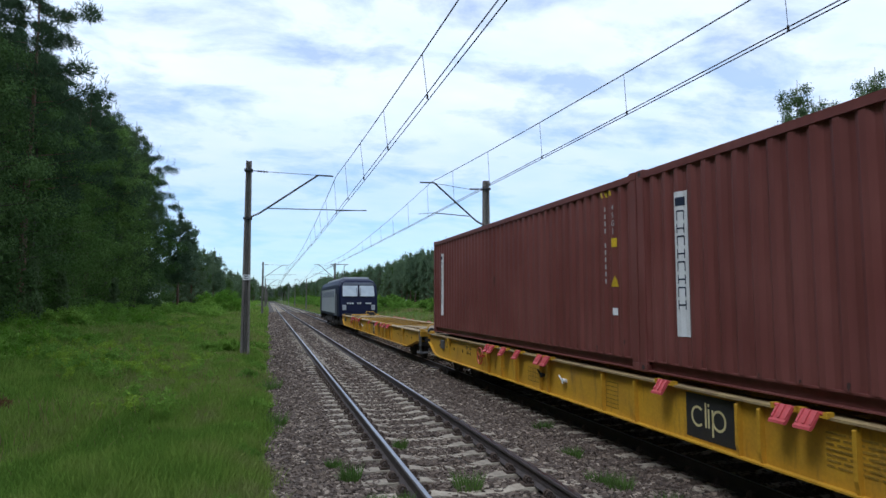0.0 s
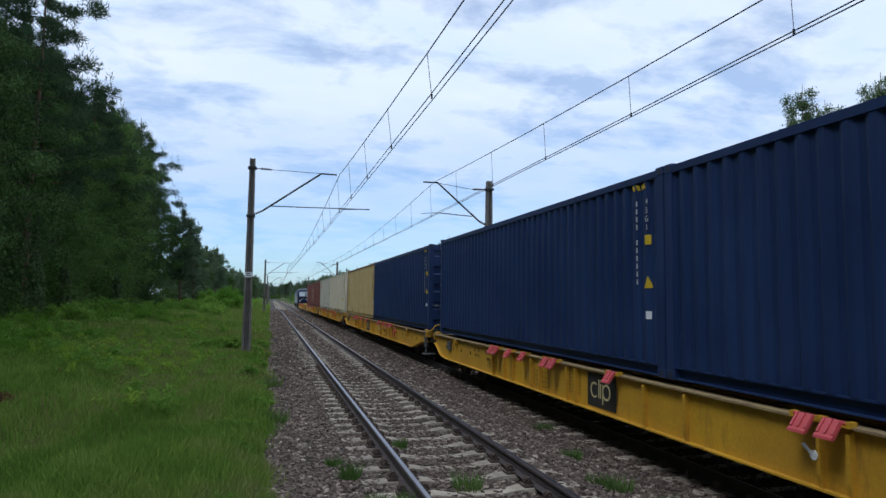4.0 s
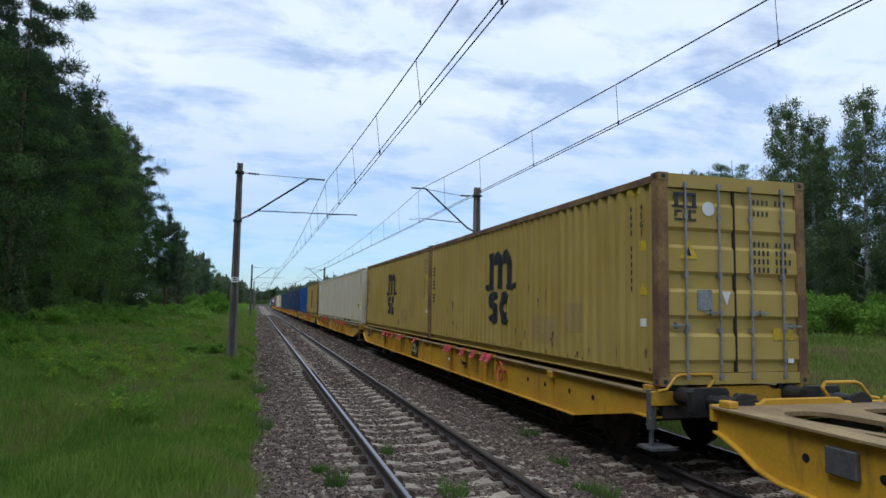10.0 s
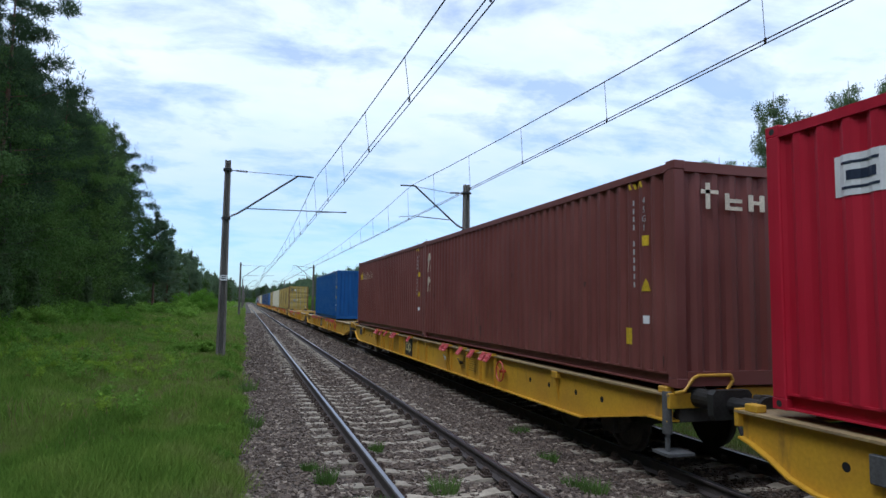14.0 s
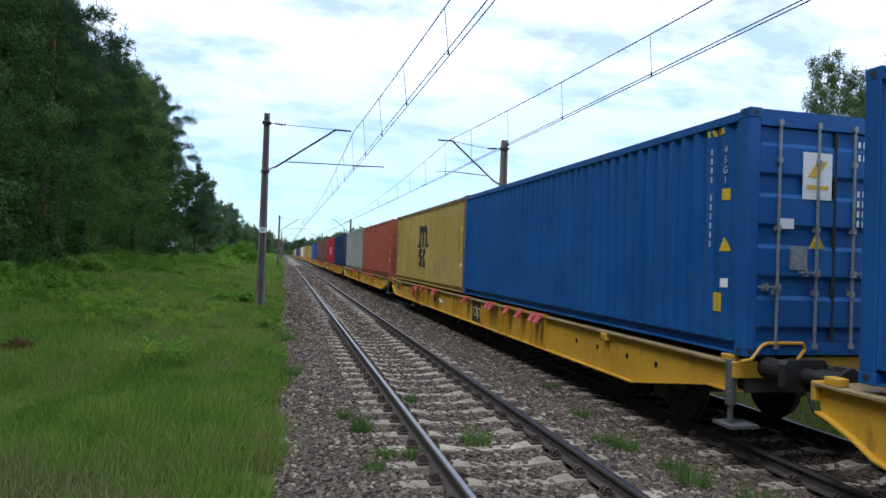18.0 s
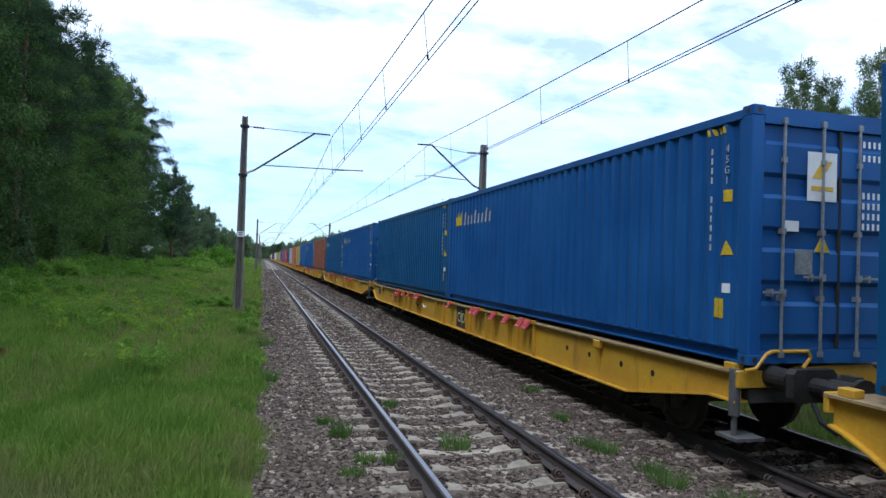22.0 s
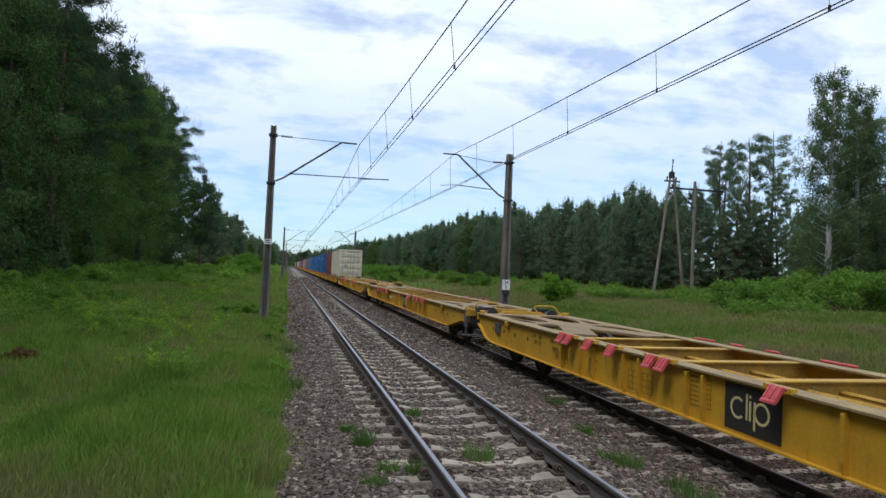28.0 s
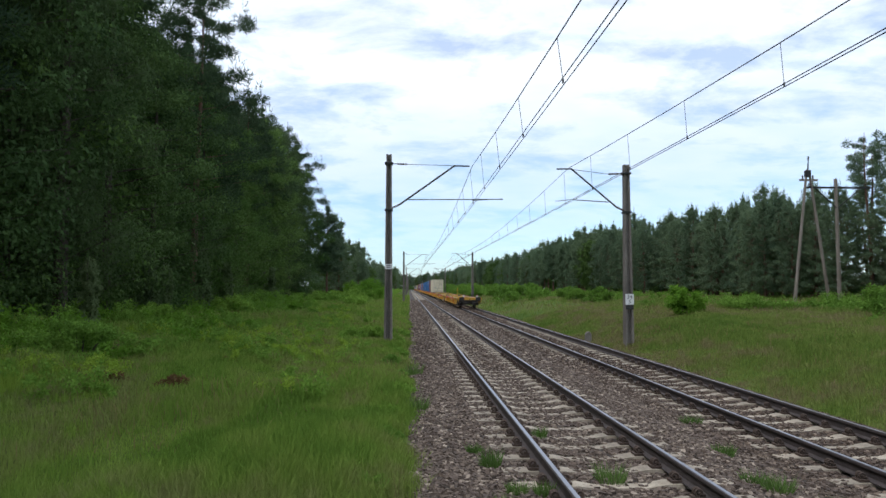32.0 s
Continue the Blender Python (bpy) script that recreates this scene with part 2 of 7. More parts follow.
TIMBER = mat("grey_pole_timber", (0.24, 0.205, 0.17), (0.15, 0.125, 0.10), rough=0.9, stretch=(1, 1, 0.08), scale=6, fine=50)
BARK = mat("grey_brown_bark", (0.085, 0.066, 0.05), (0.05, 0.04, 0.032), rough=0.95, stretch=(1, 1, 0.3), scale=5, fine=25, bump=0.5)
PINEBARK = mat("orange_pine_bark", (0.17, 0.085, 0.05), (0.09, 0.06, 0.045), rough=0.95, stretch=(1, 1, 0.3), scale=3, fine=20, bump=0.5)
BIRCHBARK = mat("white_birch_bark", (0.55, 0.53, 0.50), (0.10, 0.09, 0.08), rough=0.8, stretch=(1, 1, 0.5), scale=4, fine=20, lo=0.38, hi=0.45)
LEAF_DARK = leafy("dark_deciduous_leaf", (0.030, 0.062, 0.022), (0.105, 0.172, 0.050), glow=0.25)
LEAF_EDGE = leafy("forest_edge_leaf", (0.055, 0.115, 0.024), (0.155, 0.245, 0.060), glow=0.3)
LEAF_BIRCH = leafy("birch_leaf", (0.086, 0.128, 0.054), (0.152, 0.206, 0.086))
NEEDLE = leafy("pine_needle", (0.032, 0.060, 0.030), (0.068, 0.106, 0.048))
LEAF_BUSH = leafy("bright_bush_leaf", (0.085, 0.195, 0.018), (0.195, 0.345, 0.038))
MEADOW = ((0.0, (0.105, 0.190, 0.030)), (0.30, (0.148, 0.245, 0.038)), (0.46, (0.190, 0.278, 0.050)), (0.60, (0.205, 0.258, 0.064)), (0.68, (0.215, 0.230, 0.082)), (0.76, (0.182, 0.272, 0.045)), (1.0, (0.245, 0.345, 0.050)))
BANKS = ((0.00, (0.108, 0.172, 0.032)), (0.30, (0.158, 0.225, 0.046)), (0.50, (0.195, 0.236, 0.062)), (0.60, (0.212, 0.208, 0.082)), (0.68, (0.236, 0.198, 0.100)), (0.76, (0.208, 0.231, 0.067)), (1.00, (0.190, 0.252, 0.048)))
BLADE, BLADE_BANK = turf("meadow_grass_blade", MEADOW), turf("bank_grass_blade", BANKS)
BLADE_DRY = leafy("dry_grass_blade", (0.20, 0.165, 0.07), (0.28, 0.23, 0.10), island=0.3)


# ---- mesh helpers ----
def box(bm, x0, x1, y0, y1, z0, z1):
    v = [bm.verts.new((x, y, z)) for z in (z0, z1) for y in (y0, y1) for x in (x0, x1)]
    for q in ((0, 2, 3, 1), (4, 5, 7, 6), (0, 1, 5, 4), (2, 6, 7, 3), (0, 4, 6, 2), (1, 3, 7, 5)):
        bm.faces.new([v[i] for i in q])


def bevelled(bm, w=0.01, seg=1):
    bmesh.ops.recalc_face_normals(bm, faces=bm.faces)
    bmesh.ops.bevel(bm, geom=[e for e in bm.edges if len(e.link_faces) == 2 and e.calc_face_angle() > 0.6], offset=w, segments=seg, affect="EDGES")


def tube(bm, p0, p1, r0, r1=None, n=8, cap=True):
    p0, p1 = Vector(p0), Vector(p1)
    r1 = r0 if r1 is None else r1
    q = (p1 - p0).to_track_quat("Z", "Y").to_matrix()
    a, b = [], []
    for i in range(n):
        d = q @ Vector((math.cos(2 * math.pi * i / n), math.sin(2 * math.pi * i / n), 0))
        a.append(bm.verts.new(p0 + d * r0)); b.append(bm.verts.new(p1 + d * r1))
    for i in range(n):
        bm.faces.new((a[i], a[(i + 1) % n], b[(i + 1) % n], b[i]))
    if cap:
        bm.faces.new(a[::-1]); bm.faces.new(b)


def prism(bm, poly, axis, a, b):
    """A polygon, given in the plane across the axis (x: y, z; y: x, z; z: x, y), drawn out from a to b."""
    def put(u, v, w):
        return {"x": (w, u, v), "y": (u, w, v), "z": (u, v, w)}[axis]
    lo = [bm.verts.new(put(u, v, a)) for u, v in poly]
    hi = [bm.verts.new(put(u, v, b)) for u, v in poly]
    k = len(poly)
    for i in range(k):
        bm.faces.new((lo[i], lo[(i + 1) % k], hi[(i + 1) % k], hi[i]))
    bm.faces.new(lo[::-1]); bm.faces.new(hi)


def ring(bm, c, r, w, axis="x", n=20, k=6):
    """A torus round c."""
    rows = []
    for i in range(n):
        a = 2 * math.pi * i / n
        row = []
        for j in range(k):
            b = 2 * math.pi * j / k
            rr, h = r + w * math.cos(b), w * math.sin(b)
            u, v = rr * math.cos(a), rr * math.sin(a)
            row.append(bm.verts.new(Vector(c) + Vector({"x": (h, u, v), "y": (u, h, v), "z": (u, v, h)}[axis])))
        rows.append(row)
    for i in range(n):
        for j in range(k):
            bm.faces.new((rows[i][j], rows[(i + 1) % n][j], rows[(i + 1) % n][(j + 1) % k], rows[i][(j + 1) % k]))


def mesh_of(name, bm, material):
    bmesh.ops.recalc_face_normals(bm, faces=bm.faces)
    me = bpy.data.meshes.new(name)
    bm.to_mesh(me)
    bm.free()
    me.materials.append(material)
    return me


def part(name, bm, material, parent, label="", m=None):
    """Links a bmesh, or a mesh that is already made, as one part under its thing."""
    me = bm if isinstance(bm, bpy.types.Mesh) else mesh_of(name, bm, material)
    ob = new(name, me)
    ob.parent = parent
    if m is not None:
        ob.matrix_basis = m
    if label:
        ob["label"] = label
    return ob


def solid(name, material, *boxes, bevel=0.0):
    bm = bmesh.new()
    for b in boxes:
        box(bm, *b)
    if bevel:
        bevelled(bm, bevel)
    return mesh_of(name, bm, material)


def quick_mesh(name, verts, faces, material, smooth=False):
    """A mesh from numpy arrays, all faces with the same number of corners."""
    me = bpy.data.meshes.new(name)
    verts, faces = np.asarray(verts, dtype=np.float32), np.asarray(faces, dtype=np.int32)
    k = faces.shape[1]
    me.vertices.add(len(verts)); me.vertices.foreach_set("co", verts.ravel())
    me.loops.add(faces.size); me.loops.foreach_set("vertex_index", faces.ravel())
    me.polygons.add(len(faces)); me.polygons.foreach_set("loop_start", np.arange(len(faces), dtype=np.int32) * k)
    me.polygons.foreach_set("use_smooth", np.full(len(faces), smooth))
    me.update(calc_edges=True)
    me.validate()
    me.materials.append(material)
    return me


def words(text, size, material, parent, m, name="lettering"):
    """Raised lettering in the built-in font, as a mesh part."""
    cu = bpy.data.curves.new(name, "FONT")
    cu.body, cu.size, cu.extrude, cu.align_x, cu.align_y, cu.resolution_u = text, size, 0.002, "CENTER", "CENTER", 3
    tmp = new(name, cu)
    me = bpy.data.meshes.new_from_object(tmp.evaluated_get(bpy.context.evaluated_depsgraph_get()))
    bpy.data.objects.remove(tmp)
    bpy.data.curves.remove(cu)
    me.materials.clear()
    me.materials.append(material)
    return part(name, me, material, parent, "", m)

# ---- ground ----
PROFILE = [(-400, 3.0), (-60, 1.6), (-24, 0.85), (-17, 0.62), (-9, 0.22), (-4.2, -0.02), (-3.0, -0.14), (-2.45, -0.27), (-2.2, -0.36), (5.7, -0.52), (6.1, -0.42),
           (6.6, -0.26), (8.6, 0.36), (11, 0.78), (16, 0.95), (22, 1.0), (32, 1.15), (60, 1.5), (400, 3.0)]


def ground_z(x, y):
    """Height of the ground: a cross-section along the line, with slow unevenness away from the tracks."""
    z = np.interp(x, [p[0] for p in PROFILE], [p[1] for p in PROFILE])
    off = np.clip((np.abs(x - 1.7) - 4.6) / 6, 0, 1)
    return z + off * (0.10 * np.sin(x * 0.55 + 1.3) * np.sin(y * 0.23) + 0.06 * np.sin(x * 1.3 + y * 0.71))


def build_ground():
    xs = np.concatenate([[-3000, -1200, -400, -150, -80, -50], np.arange(-40, -20, 2.0), np.arange(-20, -4, 0.8), np.arange(-4, -2, 0.25), np.arange(-2, 5.5, 1.5),
                         np.arange(5.5, 12, 0.4), np.arange(12, 40, 2.0), [42, 55, 80, 150, 400, 1200, 3000]])
    ys = np.concatenate([[-3000, -1000, -400, -150, -60, -30, -14], np.arange(-6, 40, 0.8), np.arange(40, 120, 4.0), [125, 140, 160, 200, 260, 350, 500, 800, 1500, 3000]])
    gx, gy = np.meshgrid(xs, ys)
    gz = ground_z(gx, gy)
    far = np.clip((np.hypot(gx, gy) - 400) / 1500, 0, 1)
    gz = gz * (1 - far) - far * 0.5
    nx, ny = len(xs), len(ys)
    idx = np.arange(nx * ny).reshape(ny, nx)
    faces = np.stack([idx[:-1, :-1], idx[:-1, 1:], idx[1:, 1:], idx[1:, :-1]], -1).reshape(-1, 4)
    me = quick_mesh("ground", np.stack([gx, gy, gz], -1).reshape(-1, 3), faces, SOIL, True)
    tagged(new("ground", me), "rough green meadow sloping beside the railway line", "ground", kind="structure")


# grass colours at 0.40: the shade among the blades is put into this colour
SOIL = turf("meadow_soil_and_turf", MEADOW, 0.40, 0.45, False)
build_ground()


# ---- ballast bed ----
BED = [(-2.62, -0.40), (-2.35, -0.30), (-1.75, -0.215), (-1.15, -0.195), (-0.95, -0.215), (-0.75, -0.225), (0, -0.228), (0.75, -0.225), (0.95, -0.215), (1.15, -0.195), (1.75, -0.25), (2.1, -0.34),
       (2.45, -0.385), (2.85, -0.36), (3.07, -0.38), (3.35, -0.395), (4.02, -0.395), (4.7, -0.395), (4.97, -0.38), (5.2, -0.36), (5.45, -0.39), (5.75, -0.46), (6.15, -0.60)]


def bed_z(x):
    return np.interp(x, [p[0] for p in BED], [p[1] for p in BED])


def build_ballast():
    xs = np.linspace(-2.62, 6.15, 60)
    ys = np.concatenate([[-700, -200, -60, -20], np.arange(-4, 40, 0.25), np.arange(40, 90, 2.0), [100, 140, 200, 300, 500, 900, 1500]])
    gx, gy = np.meshgrid(xs, ys)
    gz = bed_z(gx) + np.where((np.abs(gx - 1.75) < 4.2) & (gy < 40), np.random.RandomState(3).uniform(-0.012, 0.012, gx.shape), 0)
    nx, ny = len(xs), len(ys)
    idx = np.arange(nx * ny).reshape(ny, nx)
    faces = np.stack([idx[:-1, :-1], idx[:-1, 1:], idx[1:, 1:], idx[1:, :-1]], -1).reshape(-1, 4)
    tagged(new("ballast_bed", quick_mesh("ballast_bed", np.stack([gx, gy, gz], -1).reshape(-1, 3), faces, BALLAST, True)),
           "grey-brown crushed stone ballast under both tracks", "ballast", kind="structure")


def oily_strip(n, l, colour, value):
    """Brake dust and oil: a brown strip along the second track."""
    tc, sp, su, ab, mr, mx = n.new("ShaderNodeTexCoord"), n.new("ShaderNodeSeparateXYZ"), n.new("ShaderNodeMath"), n.new("ShaderNodeMath"), n.new("ShaderNodeMapRange"), n.new("ShaderNodeMix")
    su.operation, su.inputs[1].default_value, ab.operation = "SUBTRACT", X2, "ABSOLUTE"
    mr.inputs["From Min"].default_value, mr.inputs["From Max"].default_value = 0.75, 1.9
    mr.inputs["To Min"].default_value, mr.inputs["To Max"].default_value = value, 0.0
    mx.data_type, mx.blend_type, mx.inputs[7].default_value = "RGBA", "MULTIPLY", (0.46, 0.36, 0.28, 1)
    l.new(tc.outputs["Object"], sp.inputs[0]); l.new(sp.outputs["X"], su.inputs[0]); l.new(su.outputs[0], ab.inputs[0]); l.new(ab.outputs[0], mr.inputs[0])
    l.new(mr.outputs[0], mx.inputs[0]); l.new(colour, mx.inputs[6])
    return mx.outputs[2]


def gravel_material():
    """Crushed stone seen from farther off: cells of differing greys with dark joints between."""
    m = bpy.data.materials.new("crushed_stone_bed")
    m.use_nodes = True
    n, l = m.node_tree.nodes, m.node_tree.links
    b = n["Principled BSDF"]
    tc, vo, ve = n.new("ShaderNodeTexCoord"), n.new("ShaderNodeTexVoronoi"), n.new("ShaderNodeTexVoronoi")
    vo.inputs["Scale"].default_value = ve.inputs["Scale"].default_value = 19
    ve.feature = "DISTANCE_TO_EDGE"
    rc, rj, mu = n.new("ShaderNodeValToRGB"), n.new("ShaderNodeValToRGB"), n.new("ShaderNodeMix")
    rc.color_ramp.elements[0].color, rc.color_ramp.elements[1].color = (0.040, 0.029, 0.022, 1), (0.120, 0.091, 0.068, 1)
    rj.color_ramp.elements[0].color, rj.color_ramp.elements[1].position = (0.25, 0.25, 0.25, 1), 0.22
    mu.data_type, mu.blend_type = "RGBA", "MULTIPLY"
    mu.inputs[0].default_value = 1.0
    big = n.new("ShaderNodeTexNoise"); big.inputs["Scale"].default_value = 0.7
    hs, mr = n.new("ShaderNodeHueSaturation"), n.new("ShaderNodeMapRange")
    mr.inputs["To Min"].default_value, mr.inputs["To Max"].default_value = 0.75, 1.25
    for q in (vo, ve, big):
        l.new(tc.outputs["Object"], q.inputs["Vector"])
    l.new(vo.outputs["Color"], rc.inputs[0]); l.new(ve.outputs["Distance"], rj.inputs[0])
    l.new(rc.outputs[0], mu.inputs[6]); l.new(rj.outputs[0], mu.inputs[7]); l.new(mu.outputs[2], hs.inputs["Color"])
    l.new(big.outputs["Fac"], mr.inputs[0]); l.new(mr.outputs[0], hs.inputs["Value"]); l.new(oily_strip(n, l, hs.outputs[0], 0.55), b.inputs["Base Color"])
    b.inputs["Roughness"].default_value = 0.95
    bp = n.new("ShaderNodeBump"); bp.inputs["Strength"].default_value, bp.inputs["Distance"].default_value = 0.9, 0.03
    l.new(ve.outputs["Distance"], bp.inputs["Height"]); l.new(bp.outputs[0], b.inputs["Normal"])
    return m


BALLAST = gravel_material()
build_ballast()


def stone_variants(k, rs):
    """Squat broken stones with eight corners each."""
    base = np.array([[sx, sy, sz] for sz in (-1, 1) for sy in (-1, 1) for sx in (-1, 1)], float)
    quads = np.array([[0, 2, 3, 1], [4, 5, 7, 6], [0, 1, 5, 4], [2, 6, 7, 3], [0, 4, 6, 2], [1, 3, 7, 5]])
    return [base * rs.uniform(0.45, 1.0, (8, 3)) for _ in range(k)], quads


def build_stones(name, count, x0, x1, y0, y1, size, seed, power):
    rs = np.random.RandomState(seed)
    var, quads = stone_variants(24, rs)
    x = rs.uniform(x0, x1, count)
    y = y0 + (y1 - y0) * rs.uniform(0, 1, count) ** power
    x, y = x[keep_stone(x, y)], y[keep_stone(x, y)]
    n = len(x)
    s = rs.uniform(0.55, 1.35, n) * size
    a, b = rs.uniform(0, 6.28, n), rs.uniform(-0.6, 0.6, n)
    v = np.stack([var[i] for i in rs.randint(0, 24, n)]) * s[:, None, None]
    v[:, :, 2] *= 0.75
    ca, sa, cb, sb = np.cos(a)[:, None], np.sin(a)[:, None], np.cos(b)[:, None], np.sin(b)[:, None]
    vx, vz = v[:, :, 0] * cb + v[:, :, 2] * sb, -v[:, :, 0] * sb + v[:, :, 2] * cb
    vy = v[:, :, 1]
    w = np.stack([vx * ca - vy * sa + x[:, None], vx * sa + vy * ca + y[:, None], vz + (bed_z(x) + s * 0.25)[:, None]], -1)
    f = (quads[None] + (np.arange(n) * 8)[:, None, None]).reshape(-1, 4)
    tagged(new(name, quick_mesh(name, w.reshape(-1, 3), f, STONES)), "loose broken ballast stones in greys and browns", "ballast stones", kind="stuff")


def keep_stone(x, y):
    """Stones lie clear of the rails, and seldom on top of a sleeper."""
    keep = np.ones(len(x), bool)
    for xc in (X1, X2):
        u = np.abs(np.abs(x - xc) - HALF)
        on = (np.abs(((y - (7.42 if xc == X1 else 7.30) + 0.3) % 0.6) - 0.3) < 0.14) & (np.abs(x - xc) < 1.28)
        keep &= ~((u < 0.10) | (on & (((x * 7.13 + y * 3.7) % 1.0) > 0.42)))
    return keep


def stone_shades():
    m = bpy.data.materials.new("broken_stone_shades")
    m.use_nodes = True
    n, l = m.node_tree.nodes, m.node_tree.links
    g, r, t, no = n.new("ShaderNodeNewGeometry"), n.new("ShaderNodeValToRGB"), n.new("ShaderNodeTexCoord"), n.new("ShaderNodeTexNoise")
    e = r.color_ramp.elements
    e[0].color, e[1].color = (0.066, 0.047, 0.036, 1), (0.34, 0.275, 0.21, 1)
    q = e.new(0.55); q.color = (0.114, 0.083, 0.062, 1)
    q = e.new(0.85); q.color = (0.158, 0.118, 0.087, 1)
    mx, hs = n.new("ShaderNodeMapRange"), n.new("ShaderNodeHueSaturation")
    no.inputs["Scale"].default_value = 30
    mx.inputs["To Min"].default_value, mx.inputs["To Max"].default_value = 0.7, 1.3
    l.new(g.outputs["Random Per Island"], r.inputs[0]); l.new(t.outputs["Object"], no.inputs["Vector"]); l.new(no.outputs["Fac"], mx.inputs[0])
    l.new(r.outputs[0], hs.inputs["Color"]); l.new(mx.outputs[0], hs.inputs["Value"]); l.new(oily_strip(n, l, hs.outputs[0], 0.55), n["Principled BSDF"].inputs["Base Color"])
    n["Principled BSDF"].inputs["Roughness"].default_value = 0.92
    return m


STONES = stone_shades()
build_stones("ballast_stones", 74000, -2.55, 5.9, 4.2, 19, 0.028, 11, 1.2)
build_stones("ballast_stones", 9000, -2.5, 5.9, -7, 4.3, 0.034, 14, 1.0)
build_stones("ballast_stones", 26000, -2.5, 5.9, 18, 48, 0.044, 12, 1.3)
build_stones("ballast_stones", 15000, -2.5, 5.9, 46, 120, 0.08, 13, 1.3)


# ---- tracks ----
def rail_mesh(y0, y1):
    bm = bmesh.new()
    h = [(-0.075, -0.172), (0.075, -0.172), (0.075, -0.160), (0.012, -0.140), (0.009, -0.045), (0.036, -0.036), (0.036, -0.006), (0.029, 0.0),
         (-0.029, 0.0), (-0.036, -0.006), (-0.036, -0.036), (-0.009, -0.045), (-0.012, -0.140), (-0.075, -0.160)]
    prism(bm, h, "y", y0, y1)
    return mesh_of("rail", bm, RAILSIDE)


def sleeper_mesh():
    """A concrete sleeper: sloped sides, the middle lower than the rail seats."""
    bm = bmesh.new()
    st = [(-1.25, 0.135, 0.0), (-1.0, 0.14, 0.0), (-0.5, 0.14, 0.0), (-0.3, 0.115, -0.035), (0.3, 0.115, -0.035), (0.5, 0.14, 0.0), (1.0, 0.14, 0.0), (1.25, 0.135, 0.0)]
    rows = []
    for x, w, top in st:
        rows.append([bm.verts.new(q) for q in ((x, -w, -0.2), (x, -w * 0.78, top), (x, w * 0.78, top), (x, w, -0.2))])
    for a, b in zip(rows, rows[1:]):
        for i in range(4):
            bm.faces.new((a[i], a[(i + 1) % 4], b[(i + 1) % 4], b[i]))
    bm.faces.new(rows[0]); bm.faces.new(rows[-1][::-1])
    return mesh_of("sleeper", bm, SLEEPER)


def clip_mesh():
    """A rail fastening: ribbed plate, a coiled spring clip and its screw."""
    bm = bmesh.new()
    box(bm, -0.06, 0.065, -0.075, 0.075, -0.012, 0.014)
    for d in (-0.028, 0.028):
        ring(bm, (0.005, d, 0.052), 0.036, 0.015, "y", 10, 5)
    tube(bm, (0.0, -0.06, 0.05), (0.0, 0.06, 0.05), 0.014, n=6)
    tube(bm, (-0.05, -0.045, 0.03), (-0.05, 0.045, 0.03), 0.015, n=6)
    return mesh_of("rail_clip", bm, CLIPIRON)


CLIPIRON = mat("rusty_clip_iron", (0.10, 0.065, 0.045), (0.06, 0.042, 0.032), rough=0.85, fine=60)
RAIL_M, SLEEP_M, CLIP_M = rail_mesh(-700, 880), sleeper_mesh(), clip_mesh()
HEAD_M = solid("running_surface", RAILTOP, (-0.021, 0.023, -700, 880, 0.0, 0.0025))


def build_track(name, xc, z, first, label):
    track = tagged(new(name), label, "railway track", "railway tracks", "structure")
    track.location = (xc, 0, z)
    for s in (-1, 1):
        r = part("rail", RAIL_M, None, track, "", pose(s * HALF, 0, 0, 0, s * 1.4, 0))
        part("running_surface", HEAD_M, None, r, "polished bright running surface")
    near = [first + 0.6 * k for k in range(-14, 130)]
    for y in near:
        part("sleeper", SLEEP_M, None, track, "", pose(random.uniform(-0.02, 0.02), y, -0.178, 0, 0, random.uniform(-0.5, 0.5)))
    for y in near[8:38]:
        for s in (-1, 1):
            for d in (-1, 1):
                part("rail_clip", CLIP_M, None, track, "", pose(s * HALF + d * 0.125, y, -0.160, 0, 0, 0 if d > 0 else 180))
    v0 = np.array([v.co[:] for v in SLEEP_M.vertices])
    f0 = [tuple(p.vertices) for p in SLEEP_M.polygons]
    rest = [first + 0.6 * k for k in range(130, 700)] + [first + 0.6 * k for k in range(-120, -14)]
    vs = np.concatenate([v0 + (0, y, -0.178) for y in rest])
    fs = np.array([[i + 16 * 0 + len(v0) * j for i in f] for j in range(len(rest)) for f in f0 if len(f) == 4])
    far = part("far_sleepers", quick_mesh("far_sleepers", vs, fs, SLEEPER), None, track)
    far["kind"] = "stuff"


build_track("railway_track_near", X1, 0.0, 7.42, "electrified track with polished rails on concrete sleepers in ballast")
build_track("railway_track_far", X2, Z2, 7.30, "second track with darker rails on concrete sleepers in ballast")


# ---- overhead line ----
MAST_Y, SPAN = 26.0, 70.0


def mast_post(bm, h, base):
    """A tapered concrete post with hollowed sides: an H in plan."""
    def plan(w, d):
        return [(-w, -d), (-w * 0.55, -d), (-w * 0.35, -d * 0.35), (w * 0.35, -d * 0.35), (w * 0.55, -d), (w, -d), (w, d), (w * 0.55, d), (w * 0.35, d * 0.35), (-w * 0.35, d * 0.35), (-w * 0.55, d), (-w, d)]
    lo = [bm.verts.new((x, y, base)) for x, y in plan(0.17, 0.20)]
    hi = [bm.verts.new((x, y, h)) for x, y in plan(0.105, 0.13)]
    for i in range(12):
        bm.faces.new((lo[i], lo[(i + 1) % 12], hi[(i + 1) % 12], hi[i]))
    bm.faces.new(lo[::-1]); bm.faces.new(hi)


